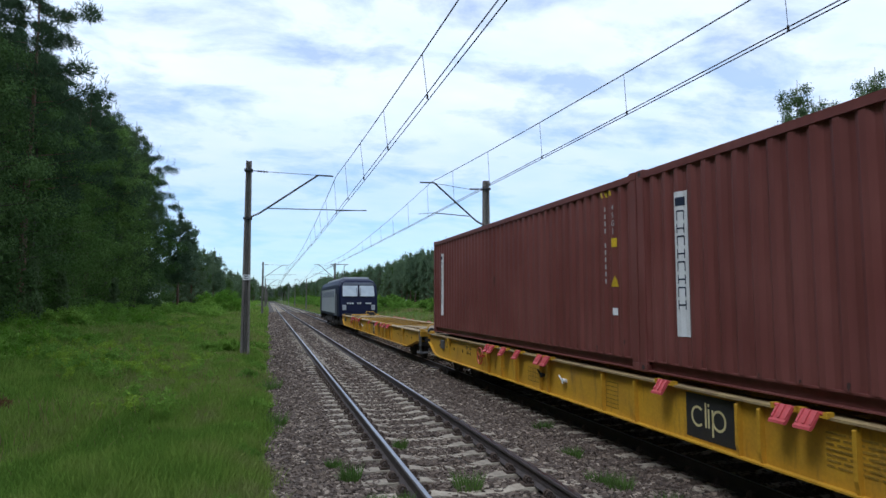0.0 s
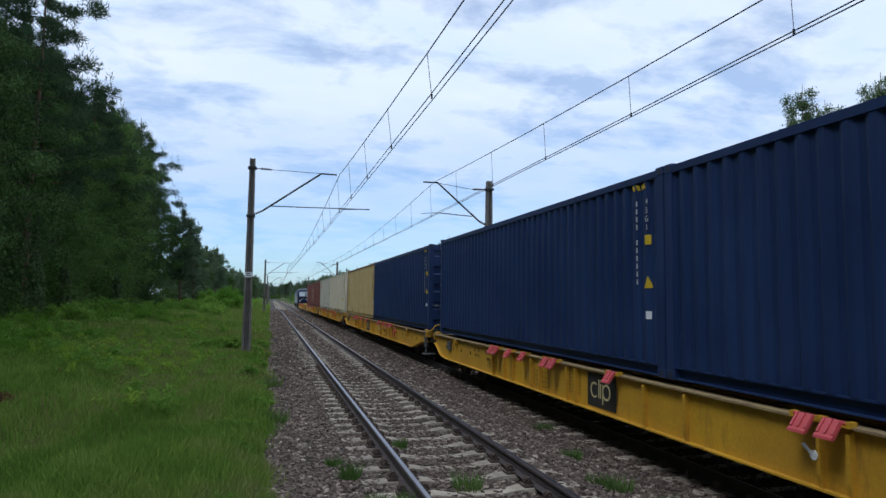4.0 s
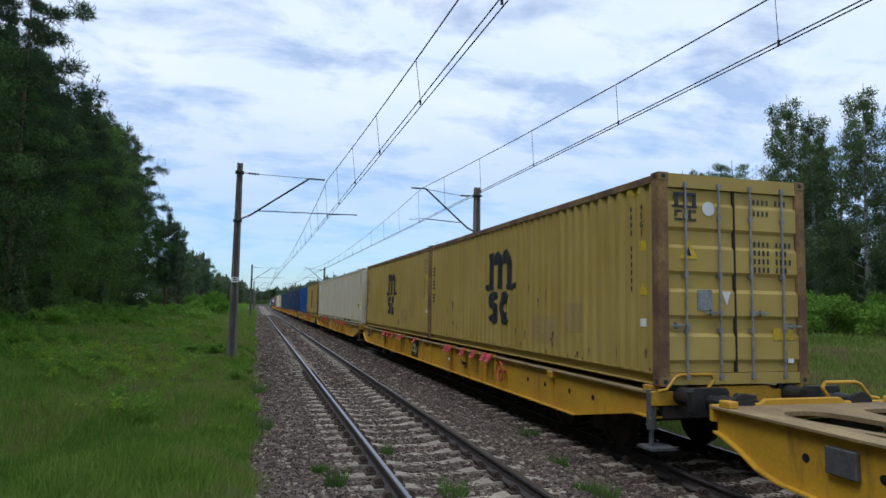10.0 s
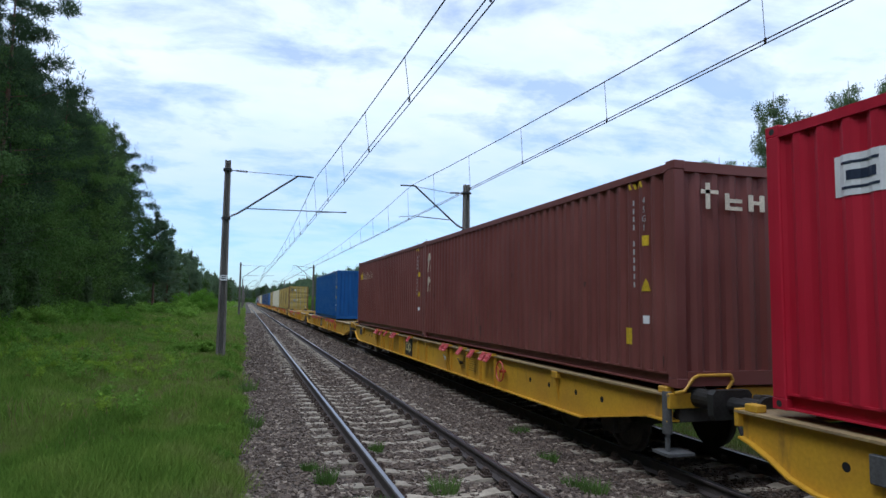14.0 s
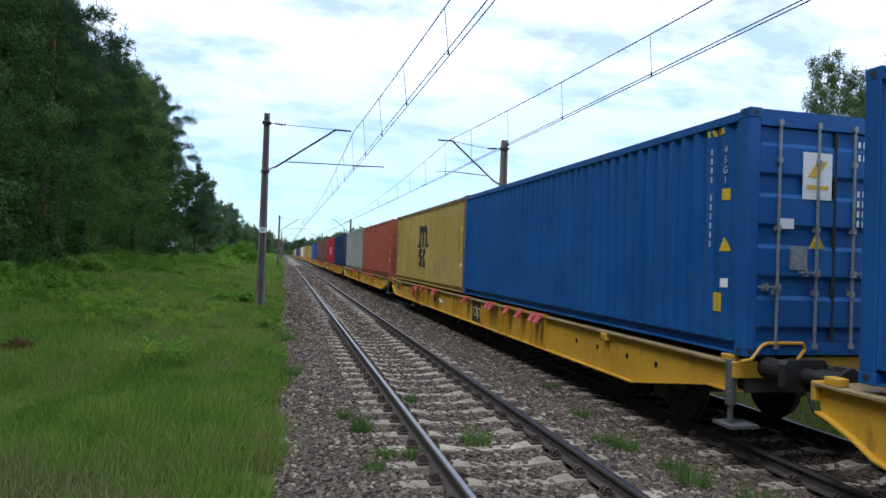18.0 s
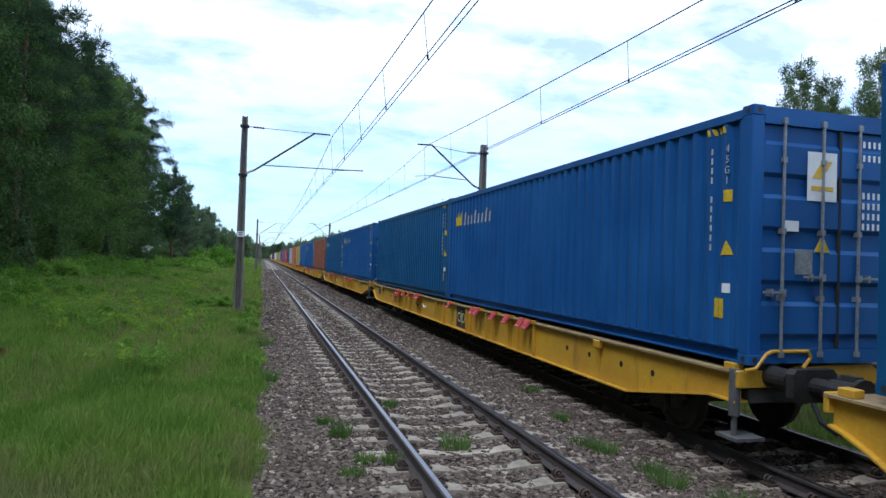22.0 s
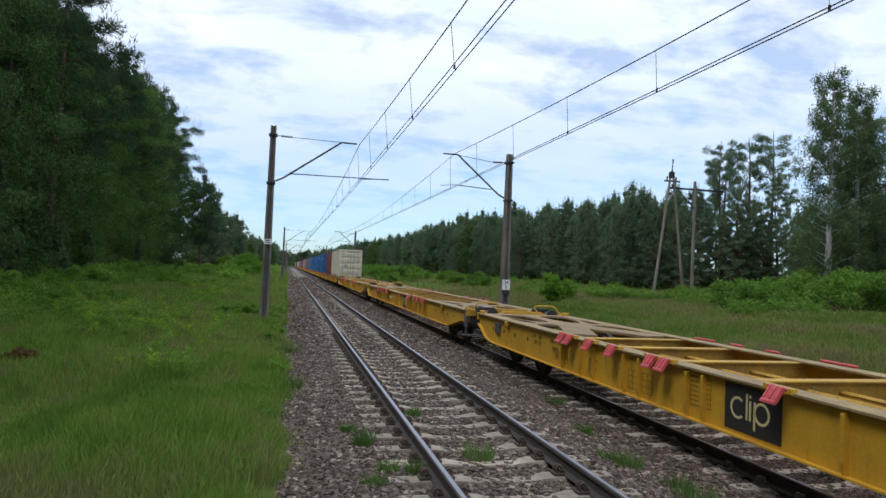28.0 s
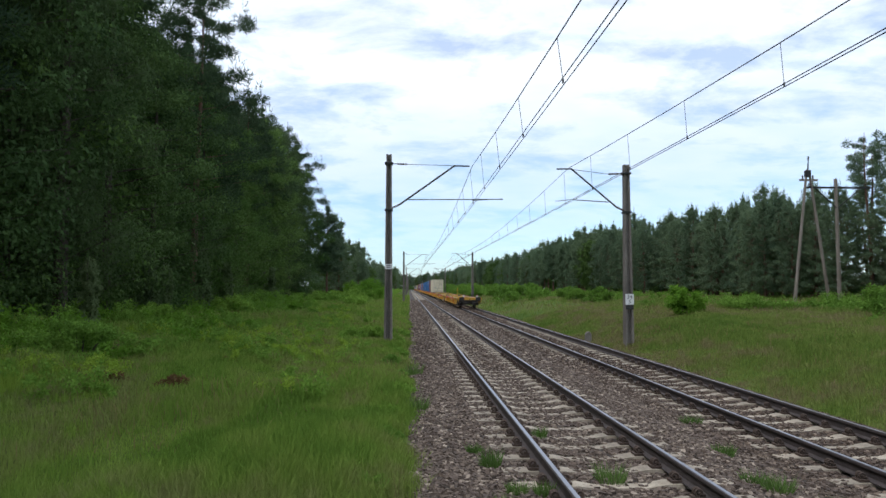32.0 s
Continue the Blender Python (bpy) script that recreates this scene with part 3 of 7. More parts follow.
def insulator(bm, a, b, r):
    """A stack of porcelain sheds from a to b."""
    a, b = Vector(a), Vector(b)
    for i in range(4):
        p = a.lerp(b, i / 4)
        q = a.lerp(b, (i + 0.8) / 4)
        tube(bm, p, q, r, r * 0.45, 10)


def build_mast(side, top, reach, strut_z, steady, base, label):
    """A mast at the origin; reach: towards the track, along x; heights over the plan's zero."""
    mast = tagged(new("catenary_mast"), label, "catenary mast", "catenary masts")
    bm = bmesh.new(); mast_post(bm, top, base)
    part("post", bm, CONCRETE, mast, "weathered grey-brown concrete post")
    s = side
    drop = -0.02 if side > 0 else 0.22
    bm = bmesh.new()
    tube(bm, (s * 0.1, 0, top - 0.36), (s * 0.55, 0, top - 0.37), 0.016, n=6)
    tube(bm, (s * 0.75, 0, top - 0.38), (s * (reach - 0.45), 0, top - 0.40 + drop), 0.011, n=6)
    part("tie_rod", bm, WIRE, mast)
    bm = bmesh.new(); insulator(bm, (s * 0.33, 0, top - 0.365), (s * 0.75, 0, top - 0.38), 0.05)
    part("insulator", bm, PORCELAIN, mast)
    bm = bmesh.new()
    tube(bm, (s * 0.42, 0, strut_z + 0.20), (s * (reach - 0.6), 0, top - 0.40 + drop), 0.035, n=8)
    tube(bm, (s * (reach - 0.63), 0, top - 0.40 + drop), (s * reach, 0, top - 0.41 + drop), 0.03, n=8)
    part("bracket_strut", bm, WIRE, mast, "dark steel tube strut")
    bm = bmesh.new(); insulator(bm, (s * 0.1, 0, strut_z + 0.05), (s * 0.44, 0, strut_z + 0.21), 0.055)
    part("insulator", bm, PORCELAIN, mast)
    bm = bmesh.new()
    tube(bm, (s * 0.74, 0, strut_z + 0.40), (s * steady, 0, 5.56), 0.02, n=6)
    tube(bm, (s * steady, 0, 5.58), (s * (reach + 0.1 if side > 0 else 2.9), 0, 5.50), 0.012, n=6)
    part("registration_arm", bm, WIRE, mast)
    for z in (strut_z - 0.02, top - 0.36):
        part("clamp", solid("clamp", WIRE, (-0.16, 0.16, -0.19, 0.19, z - 0.035, z + 0.035)), None, mast)
    return mast


def board(name, w, h, parent, m, material, label):
    bm = bmesh.new(); box(bm, -w / 2, w / 2, -0.006, 0.006, -h / 2, h / 2); bevelled(bm, 0.003)
    return part(name, bm, material, parent, label, m)


left = build_mast(1, 7.32, 3.22, 5.12, 4.55, -0.6, "concrete catenary mast with tubular bracket beside the near track")
right = build_mast(-1, 7.0, 2.84, 5.08, 2.16, -0.9, "concrete catenary mast with tubular bracket beside the far track")
left.location, right.location = (-3.2, MAST_Y, 0), (6.39, MAST_Y, 0)
for k in (-2, -1, 1, 2, 3, 4, 5, 6, 7, 8):
    copy_thing(left, pose(-3.2, MAST_Y + SPAN * k, 0))
    copy_thing(right, pose(6.39, MAST_Y + SPAN * k - (5 if k > 0 else 0), 0))
p = board("number_plate", 0.26, 0.20, left, pose(0, -0.19, 2.85), WHITE, "small worn white plate with unreadable marks")
for dz in (0.045, -0.03):
    part("mark", solid("mark", BLACK, (-0.08, 0.08, -0.003, 0.0, -0.018, 0.018)), None, p, "", pose(0, -0.007, dz))
p = board("kilometre_plate", 0.34, 0.42, right, pose(0, -0.20, 1.56), WHITE, "white plate with black kilometre figures")
words("34", 0.22, BLACK, p, pose(0, -0.0085, 0.09, 90, 0, 0))
words("5", 0.22, BLACK, p, pose(0, -0.0085, -0.10, 90, 0, 0))
part("lower_band", solid("lower_band", BLACK, (-0.16, 0.16, -0.012, 0.012, -0.09, 0.09)), None, right, "black painted band", pose(0, -0.19, 1.25))


def build_wire(name, pts, r, material, label):
    """One wire through the points, six-sided, as a thing of its own."""
    bm = bmesh.new()
    rows = []
    for i, p in enumerate(pts):
        rows.append([bm.verts.new((p[0] + r * math.cos(a), p[1], p[2] + r * math.sin(a))) for a in (0, 1.571, 3.142, 4.712)])
    for a, b in zip(rows, rows[1:]):
        for i in range(4):
            bm.faces.new((a[i], a[(i + 1) % 4], b[(i + 1) % 4], b[i]))
    return tagged(new(name, mesh_of(name, bm, material)), label, "overhead wire", "overhead line")


def messenger_z(y, top):
    u = ((y - MAST_Y) % SPAN) / SPAN * 2 - 1
    return 5.97 + (top - 5.97) * u * u


def build_line(xc, stagger, top):
    ys = np.arange(MAST_Y - 2 * SPAN, MAST_Y + 8 * SPAN + 0.1, SPAN / 14)
    mess = build_wire("messenger_wire", [(xc, y, messenger_z(y, top)) for y in ys], 0.0125, WIRE, "dark sagging messenger wire over the track")
    for d in (-0.05, 0.05):
        pts = [(xc + d + stagger * math.cos(math.pi * (y - MAST_Y) / SPAN), y, 5.5) for y in ys]
        build_wire("contact_wire", pts, 0.0105, WIRE, "dark taut contact wire over the track")
    for y in np.arange(MAST_Y - 70 + 3.07, MAST_Y + 3 * SPAN, 3.98):
        bm = bmesh.new()
        c = stagger * math.cos(math.pi * (y - MAST_Y) / SPAN)
        tube(bm, (xc, y, messenger_z(y, top)), (xc + c, y, 5.51), 0.006, n=4)
        tube(bm, (xc + c, y, 5.47), (xc + c, y, 5.55), 0.018, n=6)
        part("dropper", bm, WIRE, mess)


build_line(0.12, 0.12, 6.88)
build_line(4.02, 0.06, 6.84)


# ---- timber power-line poles ----
def build_poles():
    a = tagged(new("timber_a_pole"), "weathered timber A-shaped power pole with insulators", "utility pole", "power-line poles")
    a.location = (22.2, 39.0, 0)
    for name, dx in (("leg", -1.15), ("leg", 1.15)):
        bm = bmesh.new(); tube(bm, (dx, 0, 0.7), (dx * 0.06, 0, 9.3), 0.105, 0.07, 10)
        part(name, bm, TIMBER, a)
    bm = bmesh.new(); box(bm, -0.55, 0.6, -0.05, 0.05, 8.6, 8.72); bevelled(bm, 0.01)
    part("cross_arm", bm, TIMBER, a)
    bm = bmesh.new(); box(bm, -0.19, 0.15, -0.10, 0.10, 8.85, 9.25); tube(bm, (0, 0, 9.3), (0.05, 0, 9.95), 0.05, 0.03, 6); bevelled(bm, 0.01)
    part("switch_head", bm, WIRE, a, "dark metal switch head")
    for x, z in ((-0.35, 8.72), (0.3, 8.72), (0.05, 9.9)):
        bm = bmesh.new(); insulator(bm, (x, 0, z), (x, 0, z + 0.25), 0.07)
        part("insulator", bm, PORCELAIN, a)
    b = tagged(new("timber_pole"), "weathered upright timber power pole with a crossbar", "utility pole", "power-line poles")
    b.location = (23.95, 39.0, 0)
    bm = bmesh.new(); tube(bm, (0, 0, 0.7), (0, 0, 8.75), 0.115, 0.095, 10)
    part("post", bm, TIMBER, b)
    bm = bmesh.new(); box(bm, -2.0, 2.3, -0.05, 0.05, 8.15, 8.26)
    part("cross_arm", bm, WIRE, b)
    for x in (-1.7, 1.9):
        bm = bmesh.new(); tube(bm, (0, -0.06, 6.9), (x * 0.8, -0.06, 8.15), 0.03, n=6)
        part("brace", bm, WIRE, b)
        bm = bmesh.new(); insulator(bm, (x, 0, 8.26), (x, 0, 8.5), 0.07)
        part("insulator", bm, PORCELAIN, b)


build_poles()

# ---- container wagons ----
PITCH = 25.94                       # wagon length over buffers
WAGON_FLAPS = (6.80, 7.12, 7.88, 8.74, 9.90, 10.22, 13.98, 16.10, 16.42, 17.58, 18.40, 19.20, 19.52)


def sill_outline():
    """The side sill seen from the side: deep belly, short curve up in front, long taper behind."""
    return [(12.35, 1.05), (12.35, 0.80), (12.2, 0.76), (11.95, 0.66), (11.7, 0.53), (11.4, 0.46), (10.9, 0.43), (-10.1, 0.43), (-11.9, 0.75), (-12.35, 0.75), (-12.35, 1.05)]


WORN = mat("worn_tan_top_face", (0.36, 0.26, 0.11), (0.24, 0.165, 0.085), rough=0.75, scale=3, fine=30, grain=0.2)


def sill_web(side):
    bm = bmesh.new()
    prism(bm, sill_outline(), "x", side * 1.215, side * 1.230)
    return mesh_of("web", bm, YELLOW)


def sill_flange(side, top):
    bm = bmesh.new()
    if top:
        prism(bm, [(12.4, 1.05), (12.4, 1.075), (-12.4, 1.075), (-12.4, 1.05)], "x", side * 1.02, side * 1.305)
    else:
        low = [p for p in sill_outline() if p[1] < 1.0]
        for a, b in zip(low, low[1:]):
            prism(bm, [(a[0], a[1]), (b[0], b[1]), (b[0], b[1] - 0.02), (a[0], a[1] - 0.02)], "x", side * 1.08, side * 1.305)
    return mesh_of("flange", bm, WORN if top else YELLOW)


def rib_mesh():
    """A folded upright stiffener on the web."""
    bm = bmesh.new()
    prism(bm, [(-1.298, 0.55), (-1.298, 1.0), (-1.23, 1.05), (-1.23, 0.43), (-1.27, 0.43)], "y", -0.022, 0.022)
    return mesh_of("stiffener", bm, YELLOW)


def flap_mesh():
    """A folding container spigot hanging outside the sill: sloped red plate with a cranked lip, two ribs and its hinge bar."""
    bm = bmesh.new()
    prism(bm, [(-1.305, 1.105), (-1.325, 1.118), (-1.420, 0.985), (-1.448, 0.968), (-1.456, 0.942), (-1.432, 0.936), (-1.402, 0.962)], "y", -0.105, 0.105)
    for d in (-0.085, 0.0, 0.085):
        prism(bm, [(-1.325, 1.120), (-1.346, 1.112), (-1.428, 0.998), (-1.416, 0.982)], "y", d - 0.012, d + 0.012)
    tube(bm, (-1.310, -0.16, 1.098), (-1.310, 0.16, 1.098), 0.020, n=8)
    return mesh_of("folding_spigot", bm, FLAP)


def lump_mesh():
    """The yellow lugs that carry a folding spigot."""
    bm = bmesh.new()
    prism(bm, [(-0.20, 1.06), (0.20, 1.06), (0.20, 1.118), (0.15, 1.118), (0.15, 1.077), (-0.15, 1.077), (-0.15, 1.118), (-0.20, 1.118)], "x", -1.335, -1.25)
    return mesh_of("hinge_lug", bm, YELLOW)


def wheelset_mesh():
    bm = bmesh.new()
    half = [(0.0, 0.085), (0.66, 0.09), (0.68, 0.14), (0.70, 0.40), (0.69, 0.48), (0.72, 0.49), (0.735, 0.462), (0.82, 0.455), (0.82, 0.40), (0.79, 0.36), (0.79, 0.16), (0.86, 0.13), (0.87, 0.08), (1.0, 0.075)]
    prof = [(-x, r) for x, r in half[:0:-1]] + half
    rows = [[bm.verts.new((x, r * math.cos(6.2832 * i / 28), r * math.sin(6.2832 * i / 28))) for i in range(28)] for x, r in prof]
    for a, b in zip(rows, rows[1:]):
        for i in range(28):
            bm.faces.new((a[i], a[(i + 1) % 28], b[(i + 1) % 28], b[i]))
    bm.faces.new(rows[0]); bm.faces.new(rows[-1][::-1])
    return mesh_of("wheelset", bm, WHEEL)


def bogie_frame_mesh():
    bm = bmesh.new()
    for s in (-1, 1):
        prism(bm, [(-1.45, 0.52), (-1.1, 0.78), (-0.5, 0.80), (-0.28, 0.62), (0.28, 0.62), (0.5, 0.80), (1.1, 0.78), (1.45, 0.52), (1.2, 0.48), (0.55, 0.50), (0.3, 0.40), (-0.3, 0.40), (-0.55, 0.50), (-1.2, 0.48)],
              "x", s * 0.93, s * 1.06)
        for y in (-0.9, 0.9):
            box(bm, *sorted((s * 0.9, s * 1.13)), y - 0.16, y + 0.16, 0.30, 0.62)
            for d in (-0.24, 0.24):
                tube(bm, (s * 1.0, y + d, 0.36), (s * 1.0, y + d, 0.62), 0.085, n=10)
    box(bm, -0.95, 0.95, -0.22, 0.22, 0.52, 0.80)
    box(bm, -0.95, 0.95, -1.5, -1.4, 0.5, 0.6)
    box(bm, -0.95, 0.95, 1.4, 1.5, 0.5, 0.6)
    return mesh_of("bogie_frame", bm, GRIME)


def buffer_mesh():
    """A buffer with its sleeve, plunger and wide rounded oblong head; it points along +y."""
    bm = bmesh.new()
    tube(bm, (0, -0.02, 0), (0, 0.03, 0), 0.17, 0.17, 16)
    tube(bm, (0, 0.03, 0), (0, 0.36, 0), 0.125, 0.115, 16)
    tube(bm, (0, 0.36, 0), (0, 0.56, 0), 0.09, 0.09, 14)
    prism(bm, [(-0.275, -0.12), (-0.23, -0.17), (0.23, -0.17), (0.275, -0.12), (0.275, 0.12), (0.23, 0.17), (-0.23, 0.17), (-0.275, 0.12)], "y", 0.56, 0.61)
    return mesh_of("buffer", bm, BUFFER)


WHEEL = mat("dark_wheel_steel", (0.06, 0.05, 0.042), (0.04, 0.034, 0.03), rough=0.7, metal=0.3, scale=5)
BUFFER = mat("greasy_buffer_iron", (0.045, 0.043, 0.04), (0.03, 0.028, 0.026), rough=0.5, metal=0.4, scale=5)
M = {"web": [sill_web(-1), sill_web(1)], "top": [sill_flange(-1, True), sill_flange(1, True)], "low": [sill_flange(-1, False), sill_flange(1, False)],
     "rib": rib_mesh(), "flap": flap_mesh(), "lug": lump_mesh(), "wheelset": wheelset_mesh(), "bogie": bogie_frame_mesh(), "buffer": buffer_mesh()}


def deck_mesh():
    """The open deck: end plates with oval cut-outs between diagonal members, and cross beams."""
    bm = bmesh.new()
    loops = [[(-1.02, 6.9), (-0.55, 6.7), (0.0, 8.2), (0.55, 6.7), (1.02, 6.9), (1.02, 12.38), (-1.02, 12.38)]]
    for s in (-1, 1):
        for hole in ([(0.18, 11.85), (0.75, 11.92), (0.97, 11.55), (0.60, 9.75), (0.18, 9.75)], [(0.99, 10.95), (0.99, 9.45), (0.68, 9.45), (0.72, 9.9)],
                     [(0.98, 9.10), (0.98, 7.25), (0.62, 8.30), (0.36, 9.10)]):
            q = [(s * x, y) for x, y in hole]
            for _ in range(2):
                q = [(a[0] * (1 - k) + b[0] * k, a[1] * (1 - k) + b[1] * k) for a, b in zip(q, q[1:] + q[:1]) for k in (0.22, 0.78)]
            loops.append(q)
    edges = []
    for q in loops:
        v = [bm.verts.new((x, y, 1.07)) for x, y in q]
        edges += [bm.edges.new((a, b)) for a, b in zip(v, v[1:] + v[:1])]
    bmesh.ops.triangle_fill(bm, use_beauty=True, edges=edges)
    top = bm.faces[:]
    ext = bmesh.ops.extrude_face_region(bm, geom=top)
    bmesh.ops.translate(bm, vec=(0, 0, -0.05), verts=[g for g in ext["geom"] if isinstance(g, bmesh.types.BMVert)])
    bmesh.ops.recalc_face_normals(bm, faces=bm.faces)
    return mesh_of("deck_plate", bm, DECK)


def cross_beam_mesh():
    bm = bmesh.new()
    box(bm, -1.21, 1.21, -0.10, 0.10, 1.03, 1.05)
    box(bm, -1.21, 1.21, -0.012, 0.012, 0.62, 1.03)
    box(bm, -1.21, 1.21, -0.08, 0.08, 0.60, 0.62)
    return mesh_of("cross_beam", bm, YELLOW2)


YELLOW2 = mat("wagon_yellow_inside", (0.60, 0.35, 0.03), (0.40, 0.24, 0.05), rough=0.65, scale=1.5, fine=20)
M["deck"], M["beam"] = deck_mesh(), cross_beam_mesh()


def hole_mesh():
    bm = bmesh.new()
    # a flat black disc on the web, painted as dark as an open hole
    tube(bm, (-1.2325, 0, 0), (-1.2305, 0, 0), 0.045, n=14)
    return mesh_of("hole", bm, VOID)


M["hole"] = hole_mesh()


def plain_bars(parent, x, y, z, w, h, rows, material, name="marking"):
    """Unreadable small print on the sill as rows of thin bars."""
    bm = bmesh.new()
    step = h / rows
    for i in range(rows):
        u, end = y + w / 2, y + w / 2 - w * (1 - 0.35 * ((i * 7) % 3) / 3)
        k = i
        while u - 0.05 > end:
            q = min(u - end, 0.09 + 0.07 * ((k * 5) % 4))
            box(bm, x - 0.002, x, u - q, u, z + i * step, z + i * step + step * 0.40)
            u -= q + 0.035
            k += 1
    return part(name, bm, material, parent)


def table_mark(parent, x, y, z, w, h, cols, rows, material):
    """A ruled load table: thin lines."""
    bm = bmesh.new()
    for i in range(cols + 1):
        u = y - w / 2 + w * i / cols
        box(bm, x - 0.002, x, u - 0.0035, u + 0.0035, z, z + h)
    for j in range(rows + 1):
        u = z + h * j / rows
        box(bm, x - 0.002, x, y - w / 2, y + w / 2, u - 0.0035, u + 0.0035)
    return part("load_table", bm, material, parent)


FAINT = mat("faded_stencil", (0.34, 0.20, 0.022), rough=0.6)
MARK = mat("black_stencil", (0.135, 0.085, 0.018), rough=0.6)


def stencil(w):
    """The stencilled lettering near a wagon's front: type and register letters; its numbers as plain bars."""
    words("TEN  PL", 0.125, MARK, w, pose(-1.2345, 8.05, 0.755, 90, 0, -90))
    words("Sggnss", 0.125, MARK, w, pose(-1.2345, 7.12, 0.755, 90, 0, -90))
    bm = bmesh.new()
    for y0, n in ((8.30, 2), (7.98, 2), (7.36, 4), (6.98, 3)):
        for i in range(n):
            box(bm, -1.2355, -1.2335, y0 - i * 0.085 - 0.052, y0 - i * 0.085, 0.845, 0.925)
    part("number_marks", bm, MARK, w, "row of small dark stencilled marks")


def logo_plate(parent, x, y, z, w, h, flip=1):
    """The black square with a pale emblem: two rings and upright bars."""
    bm = bmesh.new(); box(bm, x - 0.003, x, y - w / 2, y + w / 2, z - h / 2, z + h / 2)
    plate = part("logo_panel", bm, BLACK, parent, "black square panel with pale yellow emblem")
    bm = bmesh.new()
    r, t = h * 0.21, 0.015
    def arc(cy, cz, a0, a1, n=14):
        for i in range(n):
            a, b = a0 + (a1 - a0) * i / n, a0 + (a1 - a0) * (i + 1) / n
            q = [(cy + (r + k) * math.cos(c), cz + (r + k) * math.sin(c)) for c, k in ((a, -t), (b, -t), (b, t), (a, t))]
            prism(bm, q, "x", x - 0.006, x - 0.003)
    # +y lies to the reader's left
    arc(y + w * 0.25, z, -math.pi + 0.85, math.pi - 0.85, 18)
    box(bm, x - 0.006, x - 0.003, y + w * 0.085 - t, y + w * 0.085 + t, z - r, z + h * 0.34)
    box(bm, x - 0.006, x - 0.003, y + w * 0.025 - t, y + w * 0.025 + t, z - r, z + r)
    box(bm, x - 0.006, x - 0.003, y + w * 0.025 - t, y + w * 0.025 + t, z + r + 0.03, z + r + 0.065)
    arc(y - w * 0.175, z, 0, 2 * math.pi, 18)
    box(bm, x - 0.006, x - 0.003, y - w * 0.175 + r - t, y - w * 0.175 + r + t, z - h * 0.38, z + r)
    part("emblem", bm, SAND, plate)


def brake_wheel(parent, y):
    bm = bmesh.new()
    ring(bm, (-1.36, y, 0.80), 0.20, 0.016, "x", 22, 6)
    for k in range(3):
        a = k * 2.094 + 0.5
        tube(bm, (-1.36, y, 0.80), (-1.36, y + 0.2 * math.cos(a), 0.80 + 0.2 * math.sin(a)), 0.011, n=6)
    tube(bm, (-1.37, y, 0.80), (-1.22, y, 0.80), 0.03, n=8)
    part("brake_wheel", bm, REDDISH, parent, "red handbrake wheel on the sill")


REDDISH = mat("red_brake_paint", (0.52, 0.07, 0.03), (0.40, 0.06, 0.03), rough=0.5, grain=0.1)


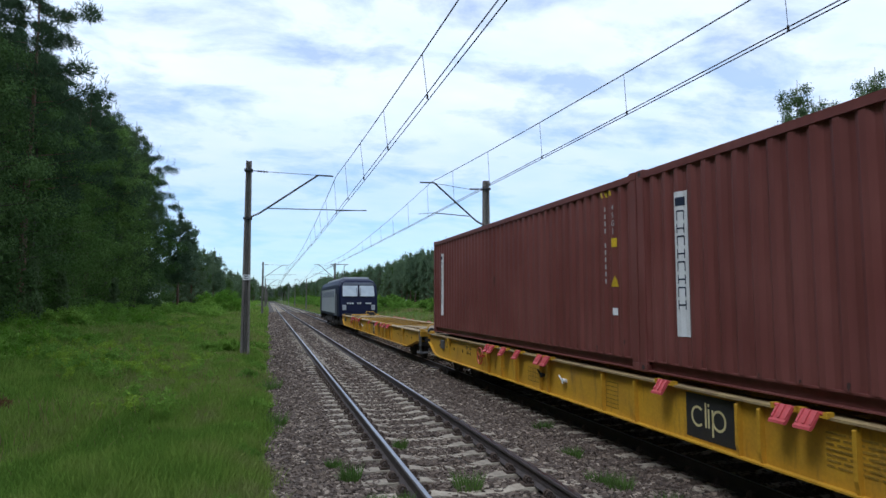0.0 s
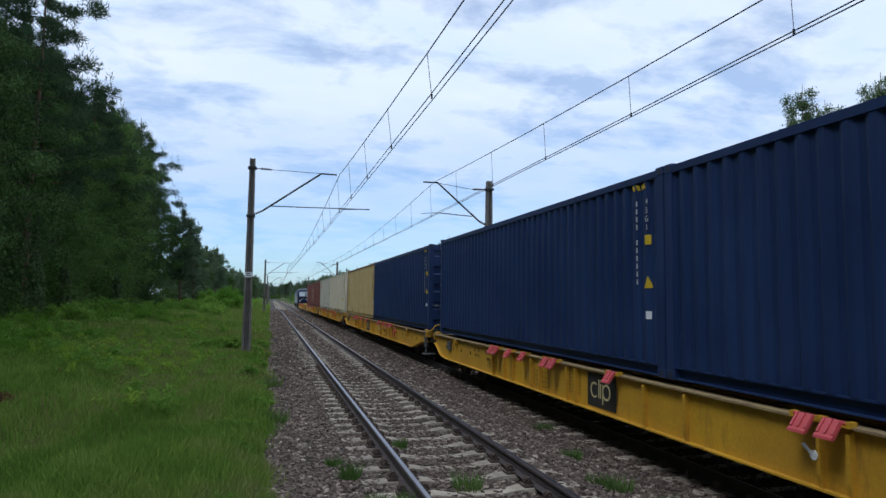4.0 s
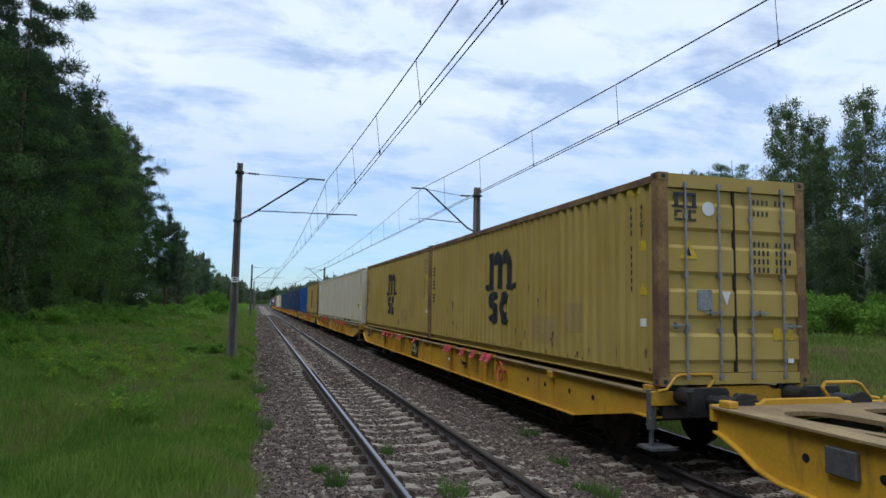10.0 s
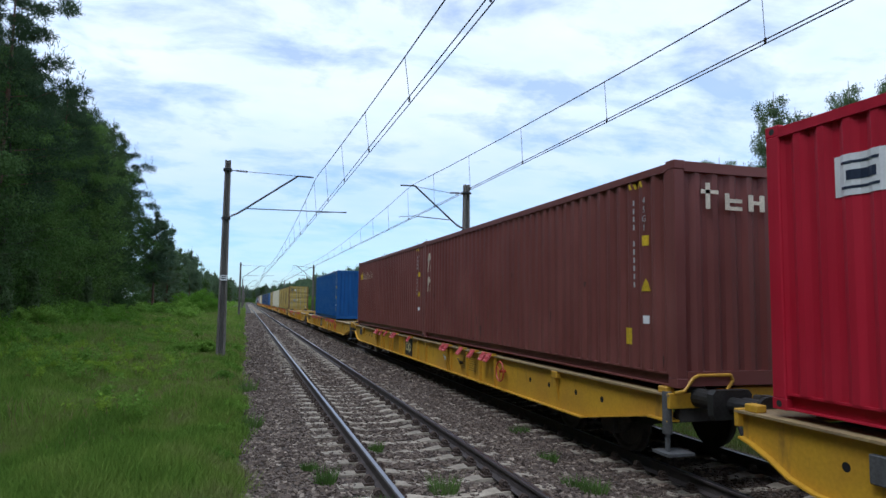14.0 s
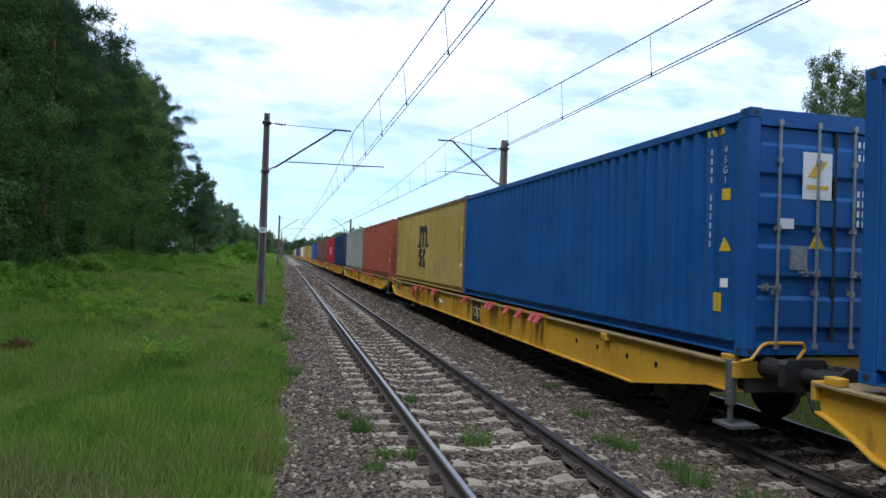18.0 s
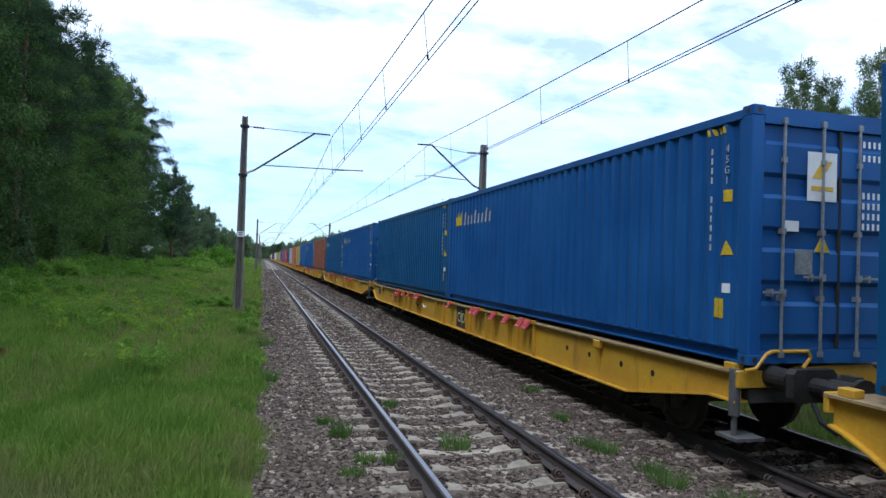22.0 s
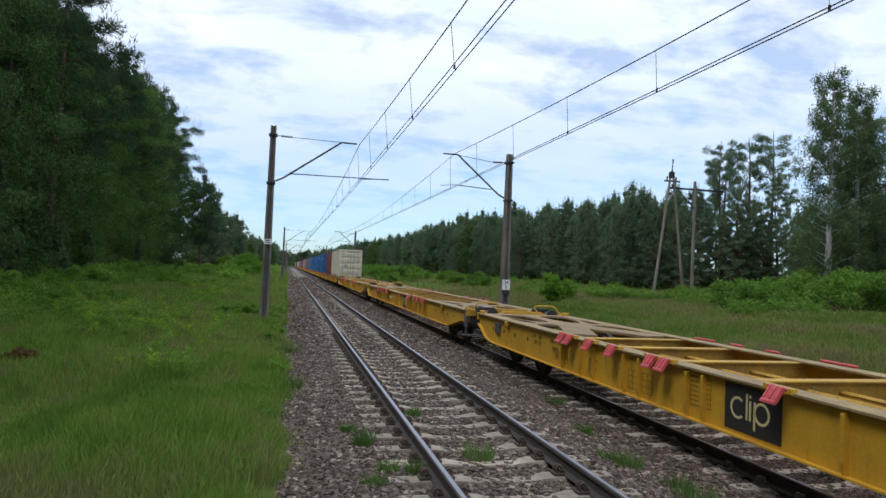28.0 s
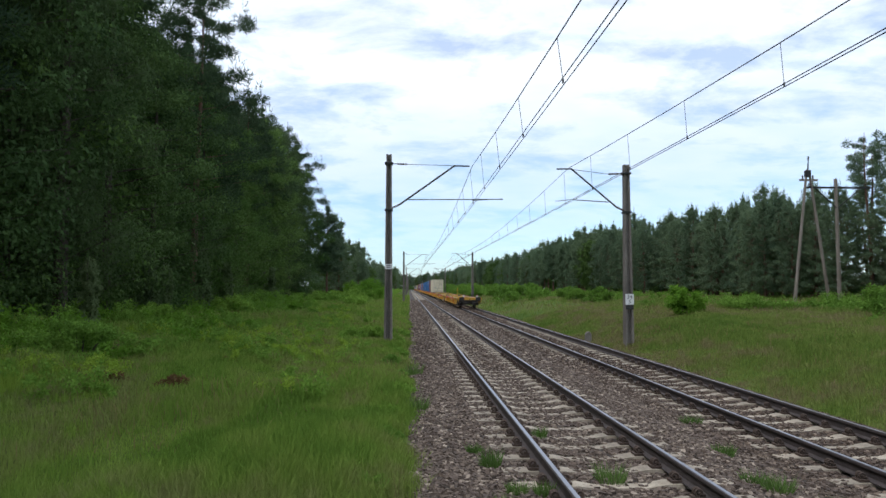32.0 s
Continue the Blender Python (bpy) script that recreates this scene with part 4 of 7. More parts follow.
def build_wagon(pattern):
    """A yellow flat wagon for two long containers. pattern 0: brake wheel towards the front; 1: the fittings in reverse order."""
    w = tagged(new("container_wagon"), "long yellow container wagon with red folding spigots on the rails", "railway wagon", "container train")
    for i, s in enumerate((-1, 1)):
        sill = part("side_sill", M["web"][i], None, w, "deep yellow side sill")
        part("top_flange", M["top"][i], None, sill)
        part("bottom_flange", M["low"][i], None, sill)
        sgn = pose(0, 0, 0) if s < 0 else pose(0, 0, 0, 0, 0, 180)
        us = [12.97 - u for u in WAGON_FLAPS]
        if (pattern > 0) != (s > 0):
            us = [-y for y in us]
        for y in us:
            part("folding_spigot", M["flap"], None, w, "faded red folding spigot", sgn @ pose(0, y if s < 0 else -y, 0))
            if s < 0:
                part("hinge_lug", M["lug"], None, w, "", sgn @ pose(0, y if s < 0 else -y, 0))
        for y in () if s > 0 else (6.35, 5.4, 4.5, 3.2, 2.86, 0.75, -0.2, -2.35, -2.7, -3.9, -4.35, -5.4, -5.9, -6.7):
            part("stiffener", M["rib"], None, sill, "", sgn @ pose(0, y if (pattern == 0) != (s > 0) else -y, 0))
        for y in () if s > 0 else (11.09, 10.26, 9.48, 8.63, -8.07, -8.87, -9.85, -10.66):
            part("hole", M["hole"], None, sill, "", sgn @ pose(0, y, 0.77))
    for turn in (0, 180):
        part("deck_plate", M["deck"], None, w, "worn brown-yellow end deck with rounded cut-outs", pose(0, 0, 0, 0, 0, turn))
    for y in (6.4, 5.0, 3.4, 1.8, 0.0, -1.8, -3.4, -5.0, -6.4):
        part("cross_beam", M["beam"], None, w, "", pose(0, y, 0))
    bm = bmesh.new()
    tube(bm, (-0.28, -8, 0.93), (-0.28, 8, 0.93), 0.025, n=6); tube(bm, (0.25, -8, 0.90), (0.25, 8, 0.90), 0.03, n=6)
    part("brake_pipe", bm, YELLOW2, w)
    for e in (-1, 1):
        bm = bmesh.new()
        prism(bm, [(-1.30, 0.90), (1.30, 0.90), (1.30, 1.09), (0.62, 1.09), (0.55, 1.14), (-0.55, 1.14), (-0.62, 1.09), (-1.30, 1.09)], "y", *sorted((e * 12.35, e * 12.41)))
        bevelled(bm, 0.008)
        part("headstock", bm, YELLOW, w)
        bm = bmesh.new(); box(bm, -1.12, 1.12, *sorted((e * 12.25, e * 12.37)), 0.72, 0.895); bevelled(bm, 0.01)
        part("buffer_beam", bm, GRIME, w, "dark grimy beam below the headstock")
        for s in (-1, 1):
            part("buffer", M["buffer"], None, w, "dark greasy buffer", pose(s * 0.875, e * 12.36, 1.03, 0, 0, 0 if e > 0 else 180))
        bm = bmesh.new()
        tube(bm, (0, e * 12.4, 1.0), (0, e * 12.62, 1.0), 0.05, n=8); box(bm, -0.05, 0.05, *sorted((e * 12.55, e * 12.75)), 0.90, 1.06)
        ring(bm, (0, e * 12.8, 0.88), 0.11, 0.03, "x", 12, 6)
        part("draw_hook", bm, GRIME, w)
        bm = bmesh.new()
        for x in (-0.35, 0.35):
            pts = [Vector((x, e * 12.45, 0.78)), Vector((x * 1.1, e * 12.62, 0.55)), Vector((x * 0.9, e * 12.78, 0.45)), Vector((x * 0.6, e * 12.85, 0.62))]
            for a, b in zip(pts, pts[1:]):
                tube(bm, a, b, 0.028, n=7)
        part("brake_hose", bm, RUBBER, w)
        # corner step with its bracket on the rear left and front right
        s = -1 if e < 0 else 1
        bm = bmesh.new()
        tube(bm, (s * 1.26, e * 12.3, 0.58), (s * 1.26, e * 12.3, 1.10), 0.062, n=12); tube(bm, (s * 1.26, e * 12.3, 0.35), (s * 1.26, e * 12.3, 0.60), 0.032, n=10)
        box(bm, *sorted((s * 1.36, s * 0.98)), *sorted((e * 12.12, e * 12.46)), 0.325, 0.36)
        part("corner_step", bm, GRIMEGREY, w, "grey worn step bracket")
        bm = bmesh.new()
        pts = [Vector((s * 1.26, e * 12.45, 1.10)), Vector((s * 1.12, e * 12.45, 1.12)), Vector((s * 0.98, e * 12.45, 1.28)), Vector((s * 0.90, e * 12.45, 1.31)), Vector((s * 0.42, e * 12.45, 1.31)), Vector((s * 0.38, e * 12.45, 1.24)), Vector((s * 0.48, e * 12.45, 1.12))]
        for a, b in zip(pts, pts[1:]):
            tube(bm, a, b, 0.022, n=7)
        part("handrail", bm, YELLOW, w)
        for x in (-1.2, 1.2):
            bm = bmesh.new(); box(bm, x - 0.065, x + 0.065, e * 12.2 - 0.09, e * 12.2 + 0.09, 1.075, 1.155); bevelled(bm, 0.01)
            part("corner_stop", bm, YELLOW, w)
    for yb in (-9.75, 9.75):
        bogie = part("bogie", M["bogie"], None, w, "dark grimy four-wheel bogie", pose(0, yb, 0))
        for d in (-0.9, 0.9):
            part("wheelset", M["wheelset"], None, bogie, "", pose(0, d, 0.46))
    if pattern == 0:
        brake_wheel(w, 6.72)
    else:
        brake_wheel(w, -6.85 if pattern == 1 else 6.62)
    logo_plate(w, -1.2335, -1.82 if pattern == 0 else 1.5, 0.74, 0.93, 0.54)
    stencil(w)
    if pattern == 0:
        plain_bars(w, -1.2335, -4.0, 0.60, 0.95, 0.36, 7, FAINT); table_mark(w, -1.2335, 0.52, 0.52, 0.36, 0.38, 1, 6, MARK); table_mark(w, -1.2335, 3.6, 0.55, 0.62, 0.26, 5, 3, MARK)
    else:
        table_mark(w, -1.2335, 3.92, 0.52, 0.68, 0.28, 5, 3, MARK); table_mark(w, -1.2335, 2.45, 0.60, 0.42, 0.36, 1, 6, MARK); plain_bars(w, -1.2335, -4.6, 0.60, 0.95, 0.36, 7, FAINT)
        table_mark(w, -1.2335, 6.62, 0.54, 0.22, 0.18, 1, 2, MARK)
    plain_bars(w, -1.2335, 5.45, 0.56, 0.34, 0.24, 4, FAINT)
    for y, m_ in ((2.16, WHITE), (3.12, BLACK)) if pattern == 0 else ((-2.8, WHITE), (-4.04, BLACK)):
        bm = bmesh.new(); box(bm, -1.29, -1.23, y - 0.05, y + 0.05, 0.70, 0.76); tube(bm, (-1.30, y, 0.73), (-1.32, y + 0.10, 0.82), 0.016, n=7); tube(bm, (-1.31, y - 0.02, 0.73), (-1.27, y - 0.02, 0.73), 0.045, n=10)
        part("brake_selector", bm, m_, w, "small brake selector lever")
    words("GE", 0.14, MARK, w, pose(-1.236, 7.02, 0.635, 90, 0, -90))
    table_mark(w, -1.2335, 7.02, 0.56, 0.36, 0.15, 1, 1, MARK)
    bm = bmesh.new(); box(bm, -1.29, -1.23, 10.48, 10.82, 0.70, 0.95); bevelled(bm, 0.01)
    part("label_holder", bm, GRIMEGREY, w, "dark wire label holder")
    for y in (9.92, -9.23):
        bm = bmesh.new(); box(bm, -1.32, -1.22, y - 0.10, y + 0.10, 0.93, 1.05); bevelled(bm, 0.012)
        prism(bm, [(-1.30, 0.93), (-1.23, 0.93), (-1.23, 0.50)], "y", y - 0.015, y + 0.015)
        part("lashing_lug", bm, YELLOW, w)
    return w


GRIMEGREY = mat("worn_grey_paint", (0.11, 0.11, 0.11), (0.07, 0.067, 0.062), rough=0.7, scale=5)

# ---- containers ----
CL, CW, CH = 12.192, 2.438, 2.896
DX = -CW / 2 + 0.007                # where painted marks lie on the outer folds of a side wall
FOLD, WALL_L = 0.036, CL - 0.30
FOLDS = int(WALL_L / 0.278)


def fold_depth(y):
    """How far the side wall lies behind its outer folds at y."""
    if abs(y) >= WALL_L / 2:
        return 0.0
    u = ((y + WALL_L / 2) / (WALL_L / FOLDS)) % 1.0
    return FOLD * float(np.interp(u, (0, 0.26, 0.5, 0.76, 1.0), (0, 0, 1, 1, 0)))


def painted(name, bm, material, parent, label=""):
    """A painted mark that follows the corrugation of the side wall."""
    ys = [v.co.y for v in bm.verts]
    lo, hi, p = min(ys), max(ys), WALL_L / FOLDS
    for i in range(FOLDS):
        for k in (0.0, 0.26, 0.5, 0.76):
            y = -WALL_L / 2 + (i + k) * p
            if lo + 0.002 < y < hi - 0.002:
                bmesh.ops.bisect_plane(bm, geom=bm.verts[:] + bm.edges[:] + bm.faces[:], plane_co=(0, y, 0), plane_no=(0, 1, 0))
    for v in bm.verts:
        v.co.x += fold_depth(v.co.y)
    return part(name, bm, material, parent, label)


def rust_streaks(parent, count, seed, material, high=0.9):
    """Thin rust runs down the folds, most of them near the bottom rail."""
    rs = np.random.RandomState(seed)
    bm = bmesh.new()
    for i in range(count):
        y, top, w = rs.uniform(-5.8, 5.8), 0.22 + high * rs.uniform(0, 1) ** 3.0, rs.uniform(0.006, 0.024)
        low = max(0.18, top - rs.uniform(0.05, 0.28))
        prism(bm, [(y - w, top - 0.02), (y - w * 0.3, top), (y + w * 0.8, top - 0.01), (y + w, top - 0.05), (y + w * 0.2, low), (y - w * 0.3, low + 0.02)], "x", DX - 0.001, DX + 0.001)
    painted("rust_stain", bm, material, parent, "brown rust runs")["kind"] = "stuff"


def stain(parent, y0, y1, z0, z1, count, seed, material, label, small=0.05, large=0.16):
    """A cluster of ragged blotches."""
    rs = np.random.RandomState(seed)
    bm = bmesh.new()
    for i in range(count):
        y, z, r = rs.uniform(y0, y1), rs.uniform(z0, z1), rs.uniform(small, large)
        prism(bm, [(y + r * rs.uniform(0.5, 1.2) * math.cos(a * 0.628), z + 1.2 * r * rs.uniform(0.5, 1.2) * math.sin(a * 0.628)) for a in range(10)], "x", DX - 0.001 - 0.0002 * i, DX + 0.001)
    painted("stain", bm, material, parent, label)["kind"] = "stuff"


RUST = mat("rust_brown", (0.17, 0.075, 0.035), (0.11, 0.05, 0.028), rough=0.85, scale=6, fine=30)
RUSTED = mat("rusted_mustard_frame", (0.27, 0.165, 0.060), (0.13, 0.068, 0.038), rough=0.85, scale=2.2, fine=30, stretch=(1, 1, 0.6), lo=0.42, hi=0.6)
SOOT = mat("dark_scorched_rust", (0.085, 0.042, 0.032), (0.055, 0.03, 0.025), rough=0.9, scale=6, fine=30)


def corrugated(length, height, depth, pitch, wall=0.03):
    """A corrugated sheet in the plane across x, outer side at -x: slanted folds, with a flat skin behind."""
    n = int(length / pitch)
    p = length / n
    bm = bmesh.new()
    prof = []
    for i in range(n):
        y = -length / 2 + i * p
        prof += [(y, 0.0), (y + p * 0.26, 0.0), (y + p * 0.5, depth), (y + p * 0.76, depth)]
    prof.append((length / 2, 0.0))
    lo = [bm.verts.new((d, y, 0)) for y, d in prof]
    hi = [bm.verts.new((d, y, height)) for y, d in prof]
    for i in range(len(prof) - 1):
        bm.faces.new((lo[i], lo[i + 1], hi[i + 1], hi[i]))
    a = [bm.verts.new((depth + wall, y, z)) for y, z in ((-length / 2, 0), (length / 2, 0), (length / 2, height), (-length / 2, height))]
    bm.faces.new(a)
    return bm


def paint(name, col, faded, rust=0.12, rough=0.45):
    """Container paint: faded broad patches, vertical dirt streaks and a little rust."""
    m = bpy.data.materials.new(name)
    m.use_nodes = True
    n, l = m.node_tree.nodes, m.node_tree.links
    b = n["Principled BSDF"]
    tc, oi = n.new("ShaderNodeTexCoord"), n.new("ShaderNodeObjectInfo")
    off = n.new("ShaderNodeVectorMath"); off.operation = "ADD"
    cx = n.new("ShaderNodeCombineXYZ"); mu = n.new("ShaderNodeMath"); mu.operation = "MULTIPLY"; mu.inputs[1].default_value = 60
    l.new(oi.outputs["Random"], mu.inputs[0]); l.new(mu.outputs[0], cx.inputs[1]); l.new(tc.outputs["Object"], off.inputs[0]); l.new(cx.outputs[0], off.inputs[1])
    big, streak, spots = n.new("ShaderNodeTexNoise"), n.new("ShaderNodeTexNoise"), n.new("ShaderNodeTexNoise")
    big.inputs["Scale"].default_value, big.inputs["Detail"].default_value = 0.7, 5
    mp = n.new("ShaderNodeMapping"); mp.inputs["Scale"].default_value = (1, 7, 0.35)
    streak.inputs["Scale"].default_value, streak.inputs["Detail"].default_value = 1.0, 5
    spots.inputs["Scale"].default_value, spots.inputs["Detail"].default_value, spots.inputs["Roughness"].default_value = 3.0, 9, 0.7
    l.new(off.outputs[0], big.inputs["Vector"]); l.new(off.outputs[0], mp.inputs[0]); l.new(mp.outputs[0], streak.inputs["Vector"]); l.new(off.outputs[0], spots.inputs["Vector"])
    r = n.new("ShaderNodeValToRGB")
    r.color_ramp.elements[0].position, r.color_ramp.elements[1].position = 0.36, 0.68
    r.color_ramp.elements[0].color, r.color_ramp.elements[1].color = (*col, 1), (*faded, 1)
    l.new(big.outputs["Fac"], r.inputs[0])
    mr = n.new("ShaderNodeMapRange"); mr.inputs["From Min"].default_value, mr.inputs["From Max"].default_value = 0.3, 0.75
    mr.inputs["To Min"].default_value, mr.inputs["To Max"].default_value = 1.08, 0.82
    l.new(streak.outputs["Fac"], mr.inputs[0])
    hs = n.new("ShaderNodeHueSaturation"); l.new(r.outputs[0], hs.inputs["Color"]); l.new(mr.outputs[0], hs.inputs["Value"])
    rr = n.new("ShaderNodeValToRGB")
    rr.color_ramp.elements[0].position, rr.color_ramp.elements[1].position = 0.735 - rust, 0.80 - rust
    rr.color_ramp.elements[0].color, rr.color_ramp.elements[1].color = (0, 0, 0, 1), (0.75, 0.75, 0.75, 1)
    l.new(spots.outputs["Fac"], rr.inputs[0])
    mx = n.new("ShaderNodeMix"); mx.data_type = "RGBA"; mx.inputs[7].default_value = (0.10, 0.045, 0.025, 1)
    l.new(rr.outputs[0], mx.inputs[0]); l.new(hs.outputs[0], mx.inputs[6]); l.new(mx.outputs[2], b.inputs["Base Color"])
    b.inputs["Roughness"].default_value, b.inputs["Specular IOR Level"].default_value = rough, 0.28
    bp = n.new("ShaderNodeBump"); bp.inputs["Strength"].default_value, bp.inputs["Distance"].default_value = 0.12, 0.01
    l.new(spots.outputs["Fac"], bp.inputs["Height"]); l.new(bp.outputs[0], b.inputs["Normal"])
    return m


PAINTS = {
    "brown": ((0.165, 0.052, 0.043), (0.205, 0.074, 0.062), 0.02, "reddish-brown"),
    "maroon": ((0.150, 0.044, 0.047), (0.20, 0.072, 0.074), 0.02, "dark maroon"),
    "cream": ((0.60, 0.54, 0.38), (0.66, 0.60, 0.45), 0.04, "cream-white"),
    "oldcream": ((0.47, 0.44, 0.34), (0.56, 0.53, 0.43), 0.05, "weathered cream"),
    "tan": ((0.50, 0.38, 0.16), (0.57, 0.45, 0.23), 0.055, "rust-stained tan"),
    "navy": ((0.014, 0.030, 0.090), (0.022, 0.042, 0.115), 0.0, "dark navy blue"),
    "blue": ((0.014, 0.082, 0.262), (0.022, 0.105, 0.305), 0.0, "bright blue"),
    "teal": ((0.010, 0.075, 0.190), (0.018, 0.095, 0.230), 0.0, "dull dark blue"),
    "mustard": ((0.42, 0.295, 0.070), (0.48, 0.355, 0.105), 0.055, "faded mustard yellow"),
    "red": ((0.42, 0.010, 0.028), (0.46, 0.020, 0.040), 0.0, "bright red"),
    "grey": ((0.30, 0.31, 0.28), (0.36, 0.37, 0.34), 0.06, "pale grey"),
    "orange": ((0.36, 0.085, 0.045), (0.42, 0.12, 0.07), 0.08, "orange-red"),
    "rustbrown": ((0.235, 0.080, 0.050), (0.27, 0.10, 0.065), 0.11, "dusty red-brown"),
}
HAZARD = mat("hazard_yellow", (0.70, 0.48, 0.02), rough=0.5)
PROTO = {}
SMUDGE = mat("scorched_paint", (0.185, 0.064, 0.042), (0.135, 0.046, 0.031), rough=0.7, scale=6)


def build_container(key):
    """A forty-foot high box: frame, corner castings, corrugated walls and roof, and doors at the -y end."""
    col, faded, rust, word = PAINTS[key]
    pm = paint(key + "_container_paint", col, faded, rust)
    c = tagged(new("shipping_container"), word + " forty-foot corrugated steel container on a yellow wagon", "shipping container", "containers on the train")
    wall = mesh_of("side_wall", corrugated(CL - 0.30, CH - 0.30, 0.036, 0.278), pm)
    for s in (-1, 1):
        part("side_wall", wall, None, c, "", pose(s * (CW / 2 - 0.012), 0, 0.17, 0, 0, 0 if s < 0 else 180))
    part("end_wall", mesh_of("end_wall", corrugated(CW - 0.26, CH - 0.34, 0.045, 0.27), pm), None, c, "", pose(0, CL / 2 - 0.03, 0.20, 0, 0, -90))
    bm = corrugated(CL - 0.30, CW - 0.16, 0.02, 0.3)
    part("roof", mesh_of("roof", bm, pm), None, c, "", Matrix.Translation((-(CW - 0.16) / 2, 0, CH - 0.025)) @ pose(0, 0, 0, 0, 90, 0))
    fm = RUSTED if key in ("mustard", "tan") else pm
    post = solid("corner_post", fm, (-0.08, 0.08, -0.085, 0.085, 0.11, CH - 0.11), bevel=0.012)
    cast = solid("corner_casting", fm, (-0.083, 0.083, -0.092, 0.092, 0, 0.118), bevel=0.008)
    # flat black discs: the shade inside the casting openings is painted on
    eye = bmesh.new()
    tube(eye, (-0.085, 0, 0.06), (-0.0825, 0, 0.06), 0.034, n=12); tube(eye, (0, -0.094, 0.06), (0, -0.0915, 0.06), 0.034, n=12)
    eye = mesh_of("casting_eye", eye, BLACK)
    for sx in (-1, 1):
        for sy in (-1, 1):
            part("corner_post", post, None, c, "", pose(sx * (CW / 2 - 0.08), sy * (CL / 2 - 0.09), 0))
            for z in (0, CH - 0.118):
                q = part("corner_casting", cast, None, c, "", pose(sx * (CW / 2 - 0.083), sy * (CL / 2 - 0.092), z))
                if sx < 0 or sy < 0:
                    part("casting_eye", eye, None, q, "casting opening shown by flat black discs", Matrix.Diagonal((-sx, -sy, 1, 1)))
    bm = bmesh.new()
    prism(bm, [(-0.028, 0.012), (0.066, 0.012), (0.066, 0.172), (-0.014, 0.172), (-0.014, 0.150), (0.052, 0.150), (0.052, 0.026), (-0.028, 0.026)], "y", -CL / 2 + 0.17, CL / 2 - 0.17)
    rail_b = mesh_of("bottom_rail", bm, pm)
    rail_t = solid("top_rail", fm, (-0.03, 0.03, -CL / 2 + 0.17, CL / 2 - 0.17, CH - 0.13, CH - 0.03))
    for s in (-1, 1):
        part("bottom_rail", rail_b, None, c, "", pose(s * (CW / 2 - 0.035), 0, 0, 0, 0, 0 if s < 0 else 180))
        part("top_rail", rail_t, None, c, "", pose(s * (CW / 2 - 0.033), 0, 0))
    for e, zs in ((1, (0.02, 0.20)), (1, (CH - 0.14, CH - 0.01)), (-1, (0.02, 0.17)), (-1, (CH - 0.20, CH - 0.01))):
        part("end_rail", solid("end_rail", pm, (-CW / 2 + 0.16, CW / 2 - 0.16, e * (CL / 2 - 0.06) - 0.05, e * (CL / 2 - 0.06) + 0.05, *zs)), None, c)
    # doors
    for s in (-1, 1):
        bm = bmesh.new()
        x0, x1, y = min(s * 0.01, s * 1.06), max(s * 0.01, s * 1.06), -CL / 2 + 0.05
        face = [(y + 0.04, 0.18), (y, 0.18)]
        for k in range(4):
            z = 0.30 + k * 0.60
            face += [(y, z), (y - 0.035, z + 0.05), (y - 0.035, z + 0.36), (y, z + 0.41)]
        prism(bm, face + [(y, CH - 0.21), (y + 0.04, CH - 0.21)], "x", x0, x1)
        door = part("door", mesh_of("door", bm, pm), None, c)
        for x in (s * 0.26, s * 0.80):
            bm = bmesh.new(); tube(bm, (x, y - 0.055, 0.10), (x, y - 0.055, CH - 0.12), 0.017, n=8)
            for z in (0.12, 0.75, 1.5, 2.3, CH - 0.16):
                box(bm, x - 0.028, x + 0.028, y - 0.075, y + 0.0, z - 0.03, z + 0.03)
            part("lock_rod", bm, GALV, door, "galvanised lock rod")
            zh = 0.98 if abs(x) < 0.5 else 0.80
            bm = bmesh.new(); box(bm, min(x, x + s * 0.27), max(x, x + s * 0.27), y - 0.085, y - 0.068, zh, zh + 0.026); box(bm, x - 0.03, x + 0.03, y - 0.09, y - 0.05, zh - 0.03, zh + 0.05); box(bm, x + s * 0.15 - 0.02, x + s * 0.15 + 0.02, y - 0.075, y, zh - 0.035, zh + 0.05)
            part("door_handle", bm, GALV, door)
        for z in (0.45, 1.1, 1.8, 2.45):
            bm = bmesh.new(); box(bm, s * 1.08 - 0.05, s * 1.08 + 0.05, y - 0.03, y + 0.02, z - 0.05, z + 0.05)
            part("hinge", bm, pm, door)
    part("door_gasket", solid("door_gasket", RUBBER, (-0.014, 0.014, -CL / 2 + 0.008, -CL / 2 + 0.06, 0.18, CH - 0.21)), None, c, "black rubber seal between the doors")
    # closed blocks whose black colour stands for the shade inside the pockets
    for y in (-1.03, 1.03) if key in ("cream", "oldcream") else ():
        part("fork_pocket", solid("fork_pocket", VOID, (-CW / 2 + 0.045, -CW / 2 + 0.09, y - 0.18, y + 0.18, 0.03, 0.15)), None, c, "dark fork-lift pocket")
    return c


def stripes(parent, y, z):
    """A short yellow and black height band under the top rail at a container's corner."""
    bm = bmesh.new()
    x = DX
    for i in range(4):
        prism(bm, [(y + i * 0.09, z), (y + i * 0.09 + 0.05, z), (y + i * 0.09 + 0.08, z + 0.08), (y + i * 0.09 + 0.03, z + 0.08)], "x", x - 0.002, x)
    painted("height_mark", bm, HAZARD, parent, "yellow and black hazard stripes")


def decal(parent, name, y0, y1, z0, z1, material, label="", x=DX):
    bm = bmesh.new()
    box(bm, x - 0.002, x, min(y0, y1), max(y0, y1), z0, z1)
    return painted(name, bm, material, parent, label)


